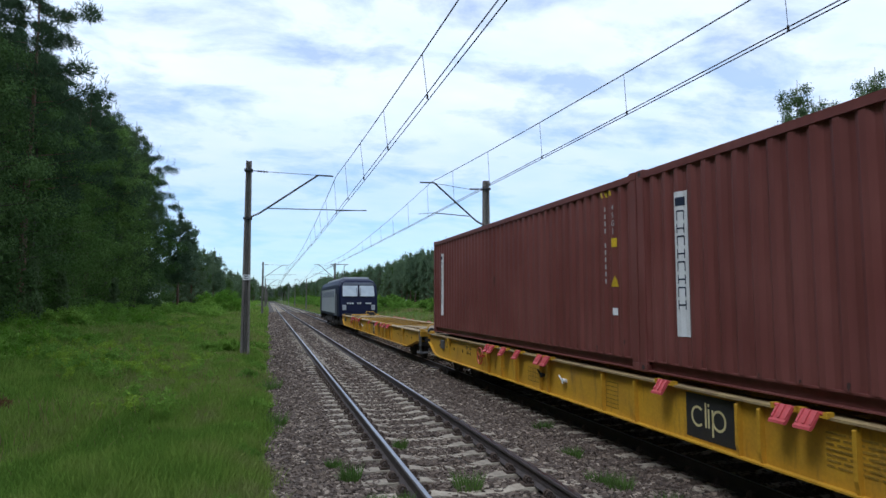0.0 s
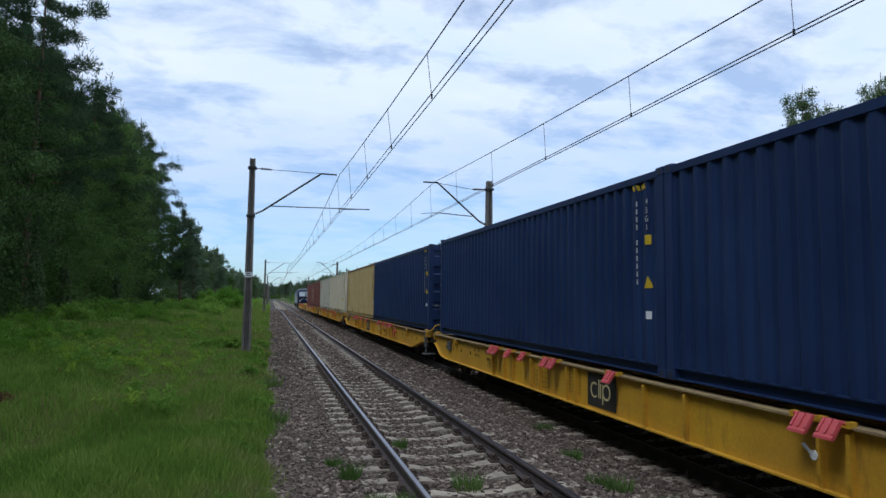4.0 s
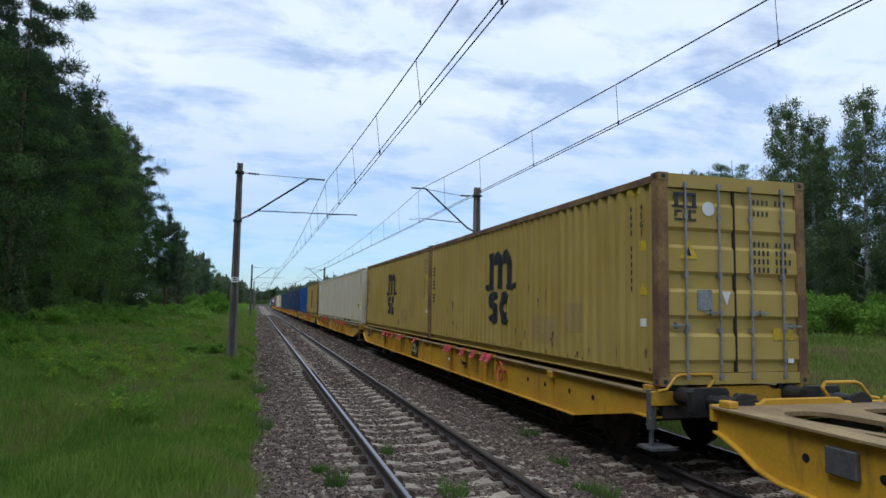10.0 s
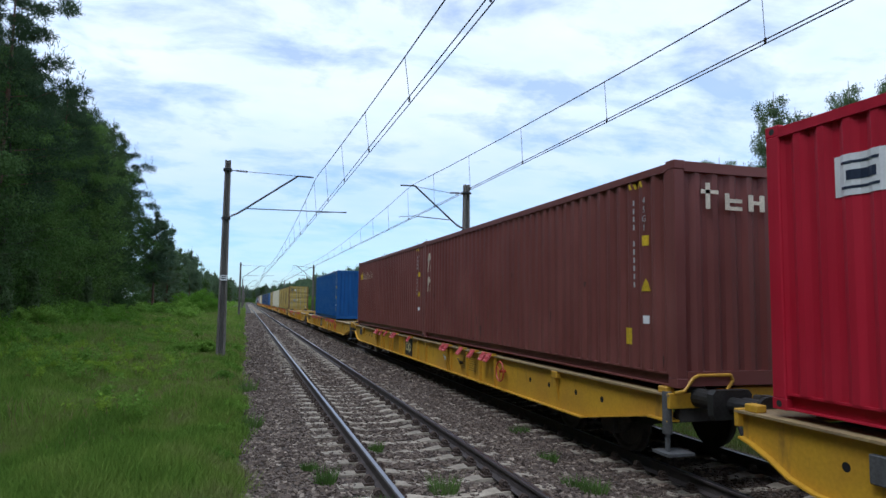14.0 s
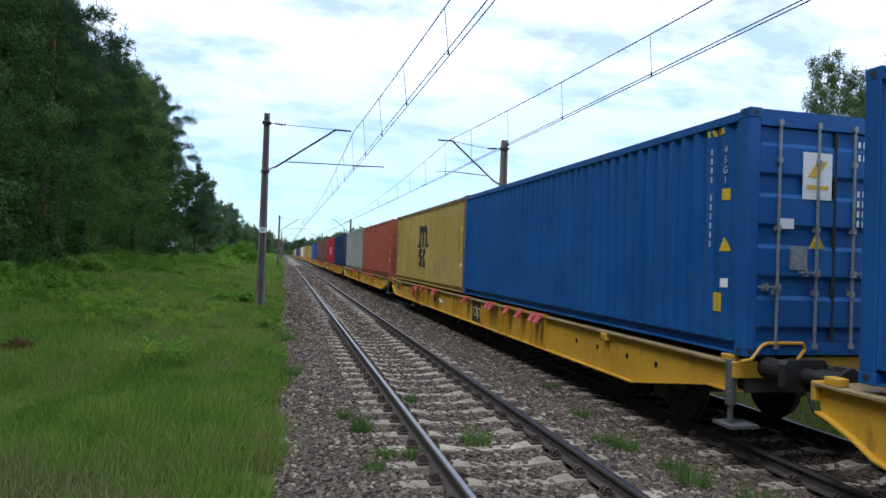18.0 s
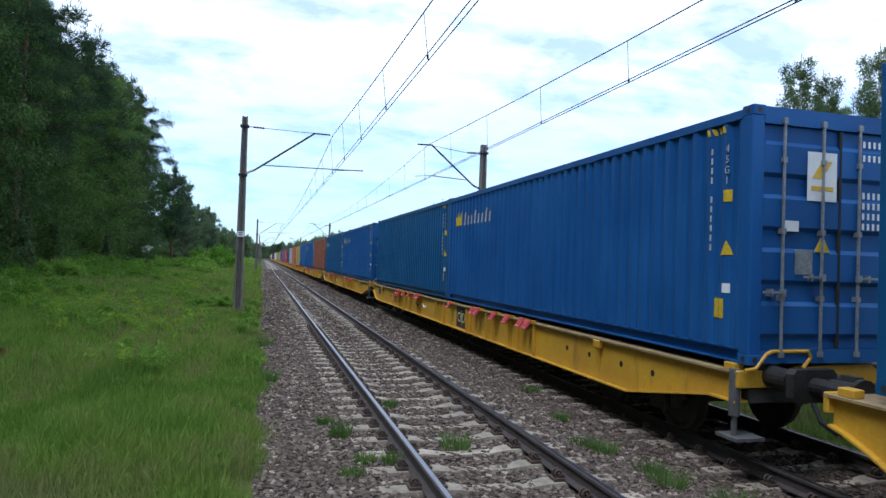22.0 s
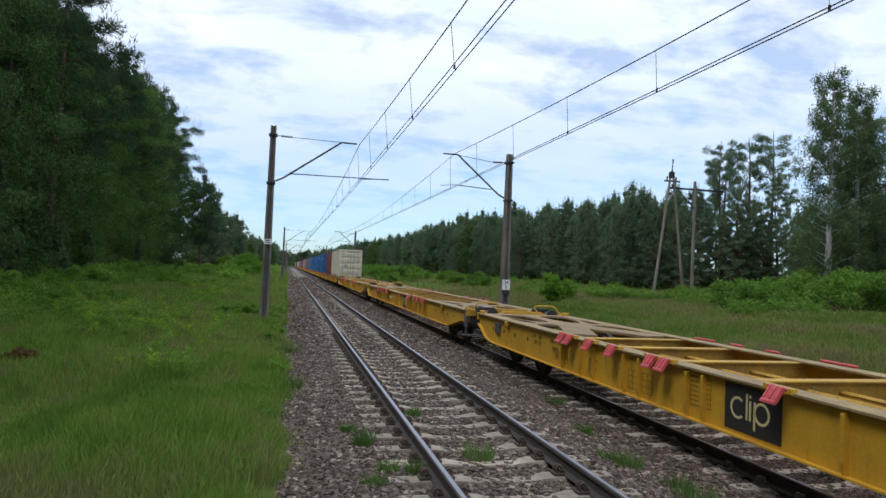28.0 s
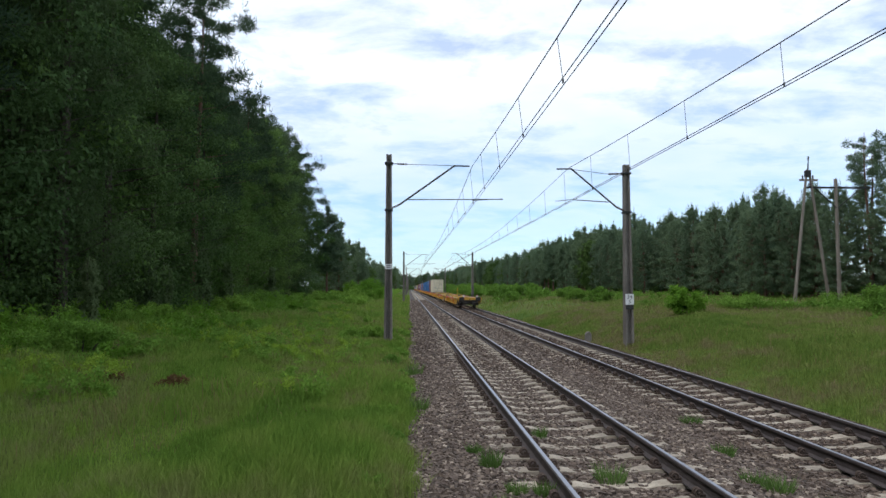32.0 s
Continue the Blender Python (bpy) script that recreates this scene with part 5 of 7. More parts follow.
def side_marks(parent, end, material, inset=0.70):
    """Number column, size code and warning labels near one end; end: +1 front, -1 rear."""
    y = end * (CL / 2 - inset)
    x = DX
    bm = bmesh.new()
    for i in range(11):
        z = 2.50 - i * 0.115
        if i != 4:
            box(bm, x - 0.002, x, y - 0.010, y + 0.010, z - 0.075, z)
    painted("number_column", bm, material, parent, "column of small painted characters")
    u = end * (CL / 2 - inset + 0.28)
    words("4\n5\nG\n1", 0.125, material, parent, pose(x - 0.002, u, 2.27, 90, 0, -90), "size_code")
    decal(parent, "warning_label", u - 0.055, u + 0.055, 1.84, 1.98, HAZARD, "small yellow label")
    bm = bmesh.new(); prism(bm, [(u - 0.085, 1.22), (u + 0.085, 1.22), (u, 1.39)], "x", x - 0.002, x)
    painted("warning_triangle", bm, HAZARD, parent, "yellow warning triangle")
    decal(parent, "small_label", u - 0.05, u + 0.05, 0.78, 0.89, WHITE, "small white label")
    stripes(parent, y - 0.05 if end > 0 else y - 0.25, CH - 0.24)


def emblem_bars(parent, y, z, w, h, material, count, accent=None, label="row of slanted letter-like shapes"):
    """A company mark as plain shapes: an accent block and a row of slanted strokes. +y is the reader's left."""
    x = DX
    if accent:
        bm = bmesh.new()
        prism(bm, [(y, z), (y - h * 0.5, z), (y - h * 0.9, z + h * 1.05), (y - h * 0.4, z + h * 1.05)], "x", x - 0.002, x)
        prism(bm, [(y - h * 0.75, z), (y - h * 1.25, z), (y - h * 1.65, z + h * 1.05), (y - h * 1.15, z + h * 1.05)], "x", x - 0.002, x)
        prism(bm, [(y + h * 0.05, z + h * 0.42), (y - h * 1.50, z + h * 0.42), (y - h * 1.60, z + h * 0.66), (y - h * 0.05, z + h * 0.66)], "x", x - 0.0028, x)
        painted("emblem_accent", bm, accent, parent)
        y -= h * 1.9
        w -= h * 1.9
    bm = bmesh.new()
    step = w / count
    for i in range(count):
        hh = h * (1.0 if i % 3 == 0 else 0.68)
        a, b = y - i * step, y - i * step - step * 0.68
        for u0, u1, v0, v1 in ((a, a - step * 0.22, 0, hh), (b + step * 0.22, b, 0, hh * 0.9), (a, b, hh * 0.62, hh * 0.85)):
            prism(bm, [(u0, z + v0), (u1, z + v0), (u1 - v1 * 0.15, z + v1), (u0 - v1 * 0.15, z + v1)], "x", x - 0.002, x)
    painted("emblem", bm, material, parent, label)


def big_monogram(parent, y, z, material):
    """Heavy dark monogram: three uprights joined by two arches, with flared feet, over a double hook and an open ring."""
    x = DX
    bm = bmesh.new()
    layer = iter(range(400))
    def flat(points):
        prism(bm, [(y - u, z + v) for u, v in points], "x", x - 0.002 - 0.00025 * next(layer), x)
    def arc(cu, cv, ru, rv, a0, a1, t, n=16):
        """A thick curve; u runs to the reader's right, angles in degrees."""
        for i in range(n):
            a, b = (radians(a0 + (a1 - a0) * k / n) for k in (i, i + 1))
            flat([(cu + (ru + k) * math.cos(c), cv + (rv + k) * math.sin(c)) for c, k in ((a, -t), (b, -t), (b, t), (a, t))])
    for u0, u1, top in ((-0.62, -0.36, 0.84), (-0.13, 0.13, 0.62), (0.40, 0.66, 0.62)):
        flat([(u0, 0.06), (u1, 0.06), (u1 + 0.02, top), (u0 + 0.02, top - 0.03)])
    for u in (-0.12, 0.41):
        arc(u, 0.58, 0.125, 0.20, -4, 184, 0.105, 12)
    flat([(-0.74, 0.72), (-0.40, 0.80), (-0.34, 0.86), (-0.62, 0.84), (-0.74, 0.80)])
    flat([(-0.88, 0.06), (-0.80, -0.02), (-0.30, 0.02), (-0.34, 0.10), (-0.62, 0.12), (-0.84, 0.13)])
    flat([(-0.16, 0.02), (0.16, 0.02), (0.14, 0.10), (-0.14, 0.10)])
    flat([(0.36, 0.02), (0.80, -0.02), (0.92, 0.04), (0.93, 0.14), (0.80, 0.10), (0.38, 0.12)])
    arc(-0.36, -0.24, 0.185, 0.105, 25, 270, 0.108)
    arc(-0.36, -0.52, 0.185, 0.13, 90, -155, 0.110)
    arc(0.36, -0.40, 0.20, 0.235, 48, 312, 0.124, 20)
    painted("monogram", bm, material, parent, "large dark monogram of heavy curved shapes")


def red_rings(parent, y, z):
    """A red company mark: two closed rings, an open ring and an angled bar."""
    bm = bmesh.new()
    for k, (a0, a1) in enumerate(((0, 360), (0, 360), (50, 310))):
        for i in range(16):
            a, b = (radians(a0 + (a1 - a0) * q / 16) for q in (i, i + 1))
            prism(bm, [(y - 0.16 - 0.31 * k - r * math.cos(c), z + 1.25 * r * math.sin(c)) for c, r in ((a, 0.085), (b, 0.085), (b, 0.155), (a, 0.155))], "x", DX - 0.002, DX)
    prism(bm, [(y - 0.96, z + 0.19), (y - 1.04, z + 0.19), (y - 1.04, z - 0.11), (y - 1.24, z - 0.11), (y - 1.24, z - 0.19), (y - 0.96, z - 0.19)], "x", DX - 0.002, DX)
    painted("emblem", bm, REDMARK, parent, "row of bold red rings and a bar")


def banner(parent, y, z, w, h):
    """An upright white strip with dark strokes down it."""
    b = decal(parent, "banner", y - w / 2, y + w / 2, z, z + h, WHITE, "upright white strip with dark characters")
    bm = bmesh.new()
    x = DX - 0.003
    for i in range(8):
        u = z + h * (0.80 - i * 0.088)
        box(bm, x - 0.002, x, y - 0.058, y - 0.043, u, u + 0.12); box(bm, x - 0.002, x, y + 0.043, y + 0.058, u, u + 0.12); box(bm, x - 0.002, x, y - 0.05, y + 0.05, u + (0.05 if i % 2 else 0.11), u + (0.07 if i % 2 else 0.13))
    box(bm, x - 0.002, x, y - 0.08, y + 0.08, z + h * 0.90, z + h * 0.96)
    painted("characters", bm, NAVYMARK, b)


NAVYMARK = mat("navy_mark", (0.02, 0.03, 0.06), rough=0.5)
CHARCOAL = mat("charcoal_mark", (0.022, 0.024, 0.028), (0.04, 0.04, 0.042), rough=0.55, scale=4)
REDMARK = mat("red_mark", (0.55, 0.05, 0.04), rough=0.5)
CREAMMARK = mat("cream_mark", (0.72, 0.66, 0.50), rough=0.5)
DULLWHITE = mat("dull_white_mark", (0.46, 0.46, 0.44), (0.36, 0.36, 0.35), rough=0.6)
LIGHTBLUE = mat("pale_blue_mark", (0.10, 0.42, 0.62), rough=0.5)

# wagon by wagon, front to rear: (side pattern, [(paint, doors to the rear, mark), ...])
TRAIN = [
    (0, []),
    (0, [("brown", 0, "banner_far"), ("brown", 1, "banner")]),
    (1, [("oldcream", 1, "redword"), ("cream", 1, "caution")]),
    (1, [("tan", 1, "olive"), ("navy", 1, "")]),
    (1, [("navy", 1, ""), ("navy", 1, "")]),
    (0, [("navy", 1, "goldword"), ("navy", 1, "goldword")]),
    (0, [("blue", 1, ""), ("mustard", 1, "monogram")]),
    (0, [("cream", 1, "card"), ("cream", 1, "caution")]),
    (1, [("mustard", 1, "monogram"), ("mustard", 1, "monogram")]),
    (0, []),
    (1, ["centre", ("blue", 0, "")]),
    (1, [("brown", 1, "word"), ("brown", 0, "tallword")]),
    (0, [("red", 1, "bigword"), ("navy", 1, "")]),
    (1, [("grey", 1, "patch"), ("orange", 1, "")]),
    (0, [("mustard", 1, "monogram"), ("blue", 1, "")]),
    (0, [("blue", 1, "word"), ("rustbrown", 1, "burn")]),
    (0, [("teal", 1, "word"), ("blue", 1, "bigword2")]),
    (0, [("teal", 1, ""), ("blue", 1, "bigword2")]),
    (0, [("teal", 1, "star"), ("blue", 1, "bigword2")]),
    (1, [("maroon", 1, ""), ("cream", 1, "")]),
    (2, []),
    (0, []),
    (1, []),
]
SPEED = 19.32
# the train runs not quite evenly: seconds, metres ahead of the even run
LEAD = [(0.0, 0.36), (4.0, 0.28), (8.0, 0.17), (12.0, 0.09), (16.0, 0.05), (20.0, 0.08), (23.0, 0.17), (25.0, 0.28), (27.5, 0.34), (30.0, 0.33), (32.0, 0.33)]
FRONT_Y = 47.30                     # front coupling of the first wagon at the start
MOVING = []                         # (thing, its place along the line at the start, height over rail, turn)


def decorate(c, key, mark, rear):
    pale = CREAMMARK if key in ("brown", "maroon", "navy", "blue", "teal", "red") else CHARCOAL
    side_marks(c, -1, DULLWHITE if pale is CREAMMARK else CHARCOAL, 0.96 if key == "brown" else 0.70)
    f = CL / 2
    if key in ("blue", "teal", "maroon") or mark == "tallword":
        at = 1.0 if key == "brown" else 0.44
        decal(c, "caution_label", -f + at, -f + at + 0.20, 0.48, 0.71, HAZARD, "yellow caution label low on the side")
    if key in ("oldcream", "tan", "mustard", "rustbrown", "grey", "orange"):
        rust_streaks(c, {"oldcream": 60, "tan": 60, "mustard": 40}.get(key, 26), len(MOVING) + 7, RUST, {"tan": 2.0, "mustard": 1.3}.get(key, 0.9))
        for k, (y0, n) in enumerate(((4.6, 5), (2.2, 7), (0.4, 6), (-1.6, 8), (-3.3, 16), (-5.0, 9)) if key == "oldcream" else ((3.4, 5), (-2.6, 6)) if key in ("tan", "mustard") else ()):
            stain(c, y0 - 0.25, y0 + 0.25, 0.24, 0.60, n, 70 + k, RUST, "brown rust blotches low on the side", 0.012, 0.050)
    if key in ("brown", "maroon"):
        rust_streaks(c, 14, len(MOVING) + 7, SOOT, 1.6)
    if rear:
        bm = bmesh.new()
        for r, (z, w) in enumerate(((2.52, 0.62), (2.36, 0.34), (1.92, 0.7), (1.80, 0.66), (1.68, 0.7), (1.56, 0.62))):
            for i in range(int(w / 0.075)):
                if i % 5 != 4:
                    box(bm, 0.32 + i * 0.075, 0.352 + i * 0.075, -f + 0.008, -f + 0.012, z, z + 0.075)
        part("door_print", bm, WHITE if pale is CREAMMARK else CHARCOAL, c, "rows of small unreadable print")
        part("door_plate", solid("door_plate", GALV, (-0.62, -0.38, -f + 0.006, -f + 0.012, 1.02, 1.30)), None, c, "grey data plate")
        if key in ("blue", "teal", "navy"):
            for nm, m_, lab, x0, x1, z0, z1 in (("door_label", WHITE, "small white label on the door", -0.80, -0.58, 1.50, 1.62), ("company_card", WHITE, "white card with an orange mark", -0.47, -0.06, 1.86, 2.42)) if key != "navy" else (("door_label", WHITE, "small white label on the door", -0.80, -0.58, 1.20, 1.30),):
                q = part(nm, solid(nm, m_, (x0, x1, -f + 0.004, -f + 0.010, z0, z1)), None, c, lab)
                if nm == "company_card":
                    bm = bmesh.new(); prism(bm, [(x0 + 0.06, z0 + 0.26), (x0 + 0.20, z0 + 0.26), (x0 + 0.34, z0 + 0.46), (x0 + 0.20, z0 + 0.46)], "y", -f + 0.001, -f + 0.004); box(bm, x0 + 0.05, x1 - 0.05, -f + 0.001, -f + 0.004, z0 + 0.12, z0 + 0.17)
                    part("mark", bm, LETTER_Y, q)
            bm = bmesh.new(); prism(bm, [(-0.36, 1.28), (-0.14, 1.28), (-0.25, 1.48)], "y", -f + 0.004, -f + 0.010)
            part("door_triangle", bm, HAZARD, c, "yellow warning triangle on the door")
        if mark == "monogram":
            for nm, m_, lab, quads in (("door_emblem", CHARCOAL, "dark emblem shapes on the door", ((-0.96, -0.90, 2.44, 2.60), (-0.82, -0.76, 2.44, 2.60), (-0.68, -0.62, 2.44, 2.60), (-0.98, -0.62, 2.58, 2.63), (-1.0, -0.60, 2.42, 2.45), (-0.96, -0.84, 2.36, 2.39), (-0.96, -0.92, 2.30, 2.36), (-0.96, -0.84, 2.24, 2.27), (-0.74, -0.70, 2.24, 2.39), (-0.70, -0.62, 2.24, 2.27), (-0.70, -0.62, 2.36, 2.39))),
                                       ("door_label", HAZARD, "yellow label on the door", ((0.62, 0.96, 0.62, 0.78),)), ("door_label", WHITE, "small white label", ((0.86, 0.96, 0.30, 0.36),))):
                bm = bmesh.new()
                for x0, x1, z0, z1 in quads:
                    box(bm, x0, x1, -f + 0.006, -f + 0.012, z0, z1)
                part(nm, bm, m_, c, lab)
            bm = bmesh.new(); prism(bm, [(-0.90, 1.72), (-0.60, 1.72), (-0.75, 1.98)], "y", -f + 0.006, -f + 0.012)
            q = part("door_triangle", bm, HAZARD, c, "yellow warning triangle")
            bm = bmesh.new(); prism(bm, [(-0.79, 1.76), (-0.71, 1.76), (-0.75, 1.88)], "y", -f + 0.003, -f + 0.006)
            part("mark", bm, BLACK, q)
            bm = bmesh.new(); tube(bm, (-0.42, -f + 0.006, 2.42), (-0.42, -f + 0.012, 2.42), 0.10, n=20)
            part("door_disc", bm, WHITE, c, "round white label")
            bm = bmesh.new(); prism(bm, [(-0.22, 1.28), (-0.08, 1.28), (-0.15, 1.08)], "y", -f + 0.006, -f + 0.012)
            part("door_triangle", bm, WHITE, c, "small white triangle label")
    if mark == "banner":
        banner(c, f - 1.02, 0.54, 0.28, 1.90)
    elif mark == "banner_far":
        banner(c, f - 0.95, 0.54, 0.28, 1.90)
    elif mark == "redword":
        red_rings(c, f - 0.75, 2.28)
    elif mark == "goldword":
        emblem_bars(c, f - 0.45, 2.22, 1.25, 0.36, LETTER_Y, 5)
    elif mark == "monogram":
        for y0, y1, z0, z1 in ((-1.9, -2.9, 0.35, 0.85), (-3.2, -3.9, 0.6, 1.1)):
            decal(c, "faded_patch", y0, y1, z0, z1, FADED, "dull repainted patch", DX + 0.001)
        big_monogram(c, 0.0, 1.40, CHARCOAL)
        bm = bmesh.new()
        for i in range(13):
            box(bm, DX - 0.002, DX, f - 0.62, f - 0.54, 0.62 + i * 0.13, 0.71 + i * 0.13)
            if i % 4:
                box(bm, DX - 0.002, DX, f - 0.50, f - 0.42, 1.02 + i * 0.10, 1.08 + i * 0.10)
        painted("upright_characters", bm, CHARCOAL, c, "upright row of dark characters")
    elif mark == "card":
        q = decal(c, "company_card", f - 0.35, f - 1.35, 2.05, 2.55, WHITE, "white card with blue mark")
        decal(q, "mark", f - 0.45, f - 0.65, 2.12, 2.46, NAVYMARK, "", DX - 0.003)
        decal(q, "mark", f - 0.75, f - 1.25, 2.26, 2.36, LIGHTBLUE, "", DX - 0.003)
    elif mark == "word":
        emblem_bars(c, f - 0.66, 2.06, 2.95, 0.34, CREAMMARK, 8, HAZARD)
    elif mark == "bigword2":
        emblem_bars(c, f - 0.66, 2.06, 2.95, 0.36, CREAMMARK, 8, HAZARD)
    elif mark == "tallword":
        emblem_bars(c, f - 0.35, 1.95, 0.32, 0.55, CREAMMARK, 1); emblem_bars(c, f - 0.35, 1.35, 0.32, 0.45, CREAMMARK, 1)
        bm = bmesh.new()
        for x0, x1, z0, z1 in ((-0.75, -0.68, 2.28, 2.62), (-0.82, -0.55, 2.48, 2.53), (-0.45, -0.38, 2.28, 2.5), (-0.38, -0.18, 2.28, 2.33), (-0.38, -0.18, 2.38, 2.43), (-0.08, 0.0, 2.28, 2.5), (0.1, 0.18, 2.28, 2.5), (0.0, 0.1, 2.37, 2.42)):
            box(bm, x0, x1, -f - 0.006, -f - 0.003, z0, z1)
        part("end_emblem", bm, CREAMMARK, c, "three pale shapes on the end wall")
    elif mark == "bigword":
        x = DX - 0.002
        bm = bmesh.new()
        for i in range(3):
            u = f - 4.55 - i * 1.25
            if i == 0:
                prism(bm, [(u, 1.06), (u - 0.2, 1.06), (u - 0.55, 1.84), (u - 0.40, 1.84)], "x", x - 0.002, x); prism(bm, [(u - 0.95, 1.06), (u - 0.75, 1.06), (u - 0.40, 1.84), (u - 0.55, 1.84)], "x", x - 0.003, x)
            elif i == 1:
                for z in (1.06, 1.39, 1.71):
                    box(bm, x - 0.002, x, u - 0.82, u, z, z + 0.13)
                box(bm, x - 0.002, x, u - 0.2, u, 1.5, 1.74); box(bm, x - 0.002, x, u - 0.82, u - 0.62, 1.15, 1.42)
            else:
                box(bm, x - 0.002, x, u - 0.22, u, 1.19, 1.84); box(bm, x - 0.002, x, u - 0.85, u, 1.06, 1.19)
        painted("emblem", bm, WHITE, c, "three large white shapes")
        q = decal(c, "company_card", f - 0.80, f - 1.38, 2.04, 2.42, WHITE, "white card with small dark marks")
        decal(q, "mark", f - 0.95, f - 1.25, 2.18, 2.27, NAVYMARK, "", DX - 0.003)
        decal(q, "mark", f - 0.88, f - 1.28, 2.33, 2.355, NAVYMARK, "", DX - 0.003)
        decal(q, "mark", f - 0.88, f - 1.28, 2.10, 2.125, NAVYMARK, "", DX - 0.003)
    elif mark == "star":
        emblem_bars(c, f - 0.5, 2.15, 2.3, 0.42, CREAMMARK, 6, LIGHTBLUE)
    elif mark == "olive":
        decal(c, "repainted_strip", f - 0.60, f - 1.06, 0.5, 2.32, OLIVE, "olive repainted strip")
    elif mark == "caution":
        q = decal(c, "caution_label", -f + 0.95, -f + 1.45, 0.82, 1.02, HAZARD, "yellow caution label")
        words("CAUTION", 0.11, BLACK, q, pose(DX - 0.0035, -f + 1.2, 0.97, 90, 0, -90))
        for y in (-1.2, -2.4):
            decal(c, "yellow_strip", y, y - 0.4, 0.24, 0.36, HAZARD, "yellow strip label")
        q = part("door_label", solid("door_label", HAZARD, (-0.95, -0.45, -f - 0.004, -f - 0.001, 1.60, 1.82)), None, c, "yellow caution label on the door")
        words("CAUTION", 0.10, BLACK, q, pose(-0.7, -f - 0.006, 1.75, 90, 0, 0))
    elif mark == "patch":
        decal(c, "repaired_patch", f - 2.4, f - 3.6, 0.9, 2.35, PATCH, "lighter repainted patch")
        stain(c, f - 2.2, f - 3.9, 0.8, 1.2, 14, 9, PATCH, "ragged edge of the repainted patch")
    elif mark == "burn":
        decal(c, "primer_patch", -0.42, -0.66, 1.76, 2.26, PRIMER, "orange-red primer patch")
        stain(c, -0.95, 0.75, 0.30, 0.80, 40, 5, SMUDGE, "scorched dark blotches low on the side")


OLIVE = mat("olive_repaint", (0.33, 0.27, 0.08), (0.28, 0.23, 0.07), rough=0.55, scale=2)
FADED = mat("dull_khaki_repaint", (0.40, 0.29, 0.10), (0.36, 0.26, 0.09), rough=0.6, scale=2)
PATCH = mat("pale_repaint", (0.42, 0.44, 0.40), (0.34, 0.35, 0.32), rough=0.6, scale=2)
PRIMER = mat("orange_primer", (0.45, 0.10, 0.05), (0.33, 0.09, 0.05), rough=0.6, scale=3)


def build_train():
    wagons = {0: build_wagon(0), 1: build_wagon(1), 2: build_wagon(2)}
    free = {0: True, 1: True, 2: True}
    for i, (pat, load) in enumerate(TRAIN):
        mid = FRONT_Y - PITCH * (i + 0.5)
        w = wagons[pat] if free[pat] else copy_thing(wagons[pat], pose(0, 0, 0))
        free[pat] = False
        MOVING.append((w, mid, 0.0, 0))
        centre = bool(load) and load[0] == "centre"
        boxes = [c for c in load if c != "centre"]
        for j, (key, rear, mark) in enumerate(boxes):
            if key not in PROTO:
                PROTO[key] = build_container(key)
                PROTO[key].location = (0, 0, -50)
            c = copy_thing(PROTO[key], pose(0, 0, 0))
            if not rear:
                for o in [o for o in c.children_recursive if o.parent == c]:
                    o.matrix_basis = pose(0, 0, 0, 0, 0, 180) @ o.matrix_basis
            decorate(c, key, mark, rear)
            y = mid - 0.2 if centre else mid + (5.85 if j == 0 else -6.36)
            MOVING.append((c, y, 1.155, 0))
    for p in PROTO.values():
        for o in (*p.children_recursive, p):
            bpy.data.objects.remove(o)


build_train()


# ---- tail of the train ----
def build_tail():
    last = MOVING[-1][0]
    for s in (-1, 1):
        bm = bmesh.new(); box(bm, -0.09, 0.09, -0.006, 0.006, 0.0, 0.29); bevelled(bm, 0.003)
        plate = part("tail_plate", bm, WHITE, last, "white tail signal plate with red triangles", pose(-0.58 if s < 0 else 0.80, -12.5, 1.14))
        bm = bmesh.new()
        prism(bm, [(-0.072, 0.035), (0.072, 0.035), (0, 0.142)], "y", -0.010, -0.007)
        prism(bm, [(-0.072, 0.255), (0.072, 0.255), (0, 0.148)], "y", -0.010, -0.007)
        part("red_triangle", bm, RED, plate)
        bm = bmesh.new(); box(bm, -0.03, 0.03, -0.02, 0.02, -0.14, 0.02)
        part("plate_bracket", bm, FLAP, plate)
    bm = bmesh.new()
    for x in (-1.315, -1.245):
        tube(bm, (x, -12.3, 1.58), (x, -12.3, 2.10), 0.019, n=8)
    for z in (1.58, 2.10):
        ring(bm, (-1.28, -12.3, z), 0.035, 0.019, "y", 14, 6)
    tube(bm, (-1.28, -12.3, 1.08), (-1.28, -12.3, 1.56), 0.022, n=8)
    part("lever_pole", bm, YELLOW, last, "tall yellow looped lever pole")


build_tail()


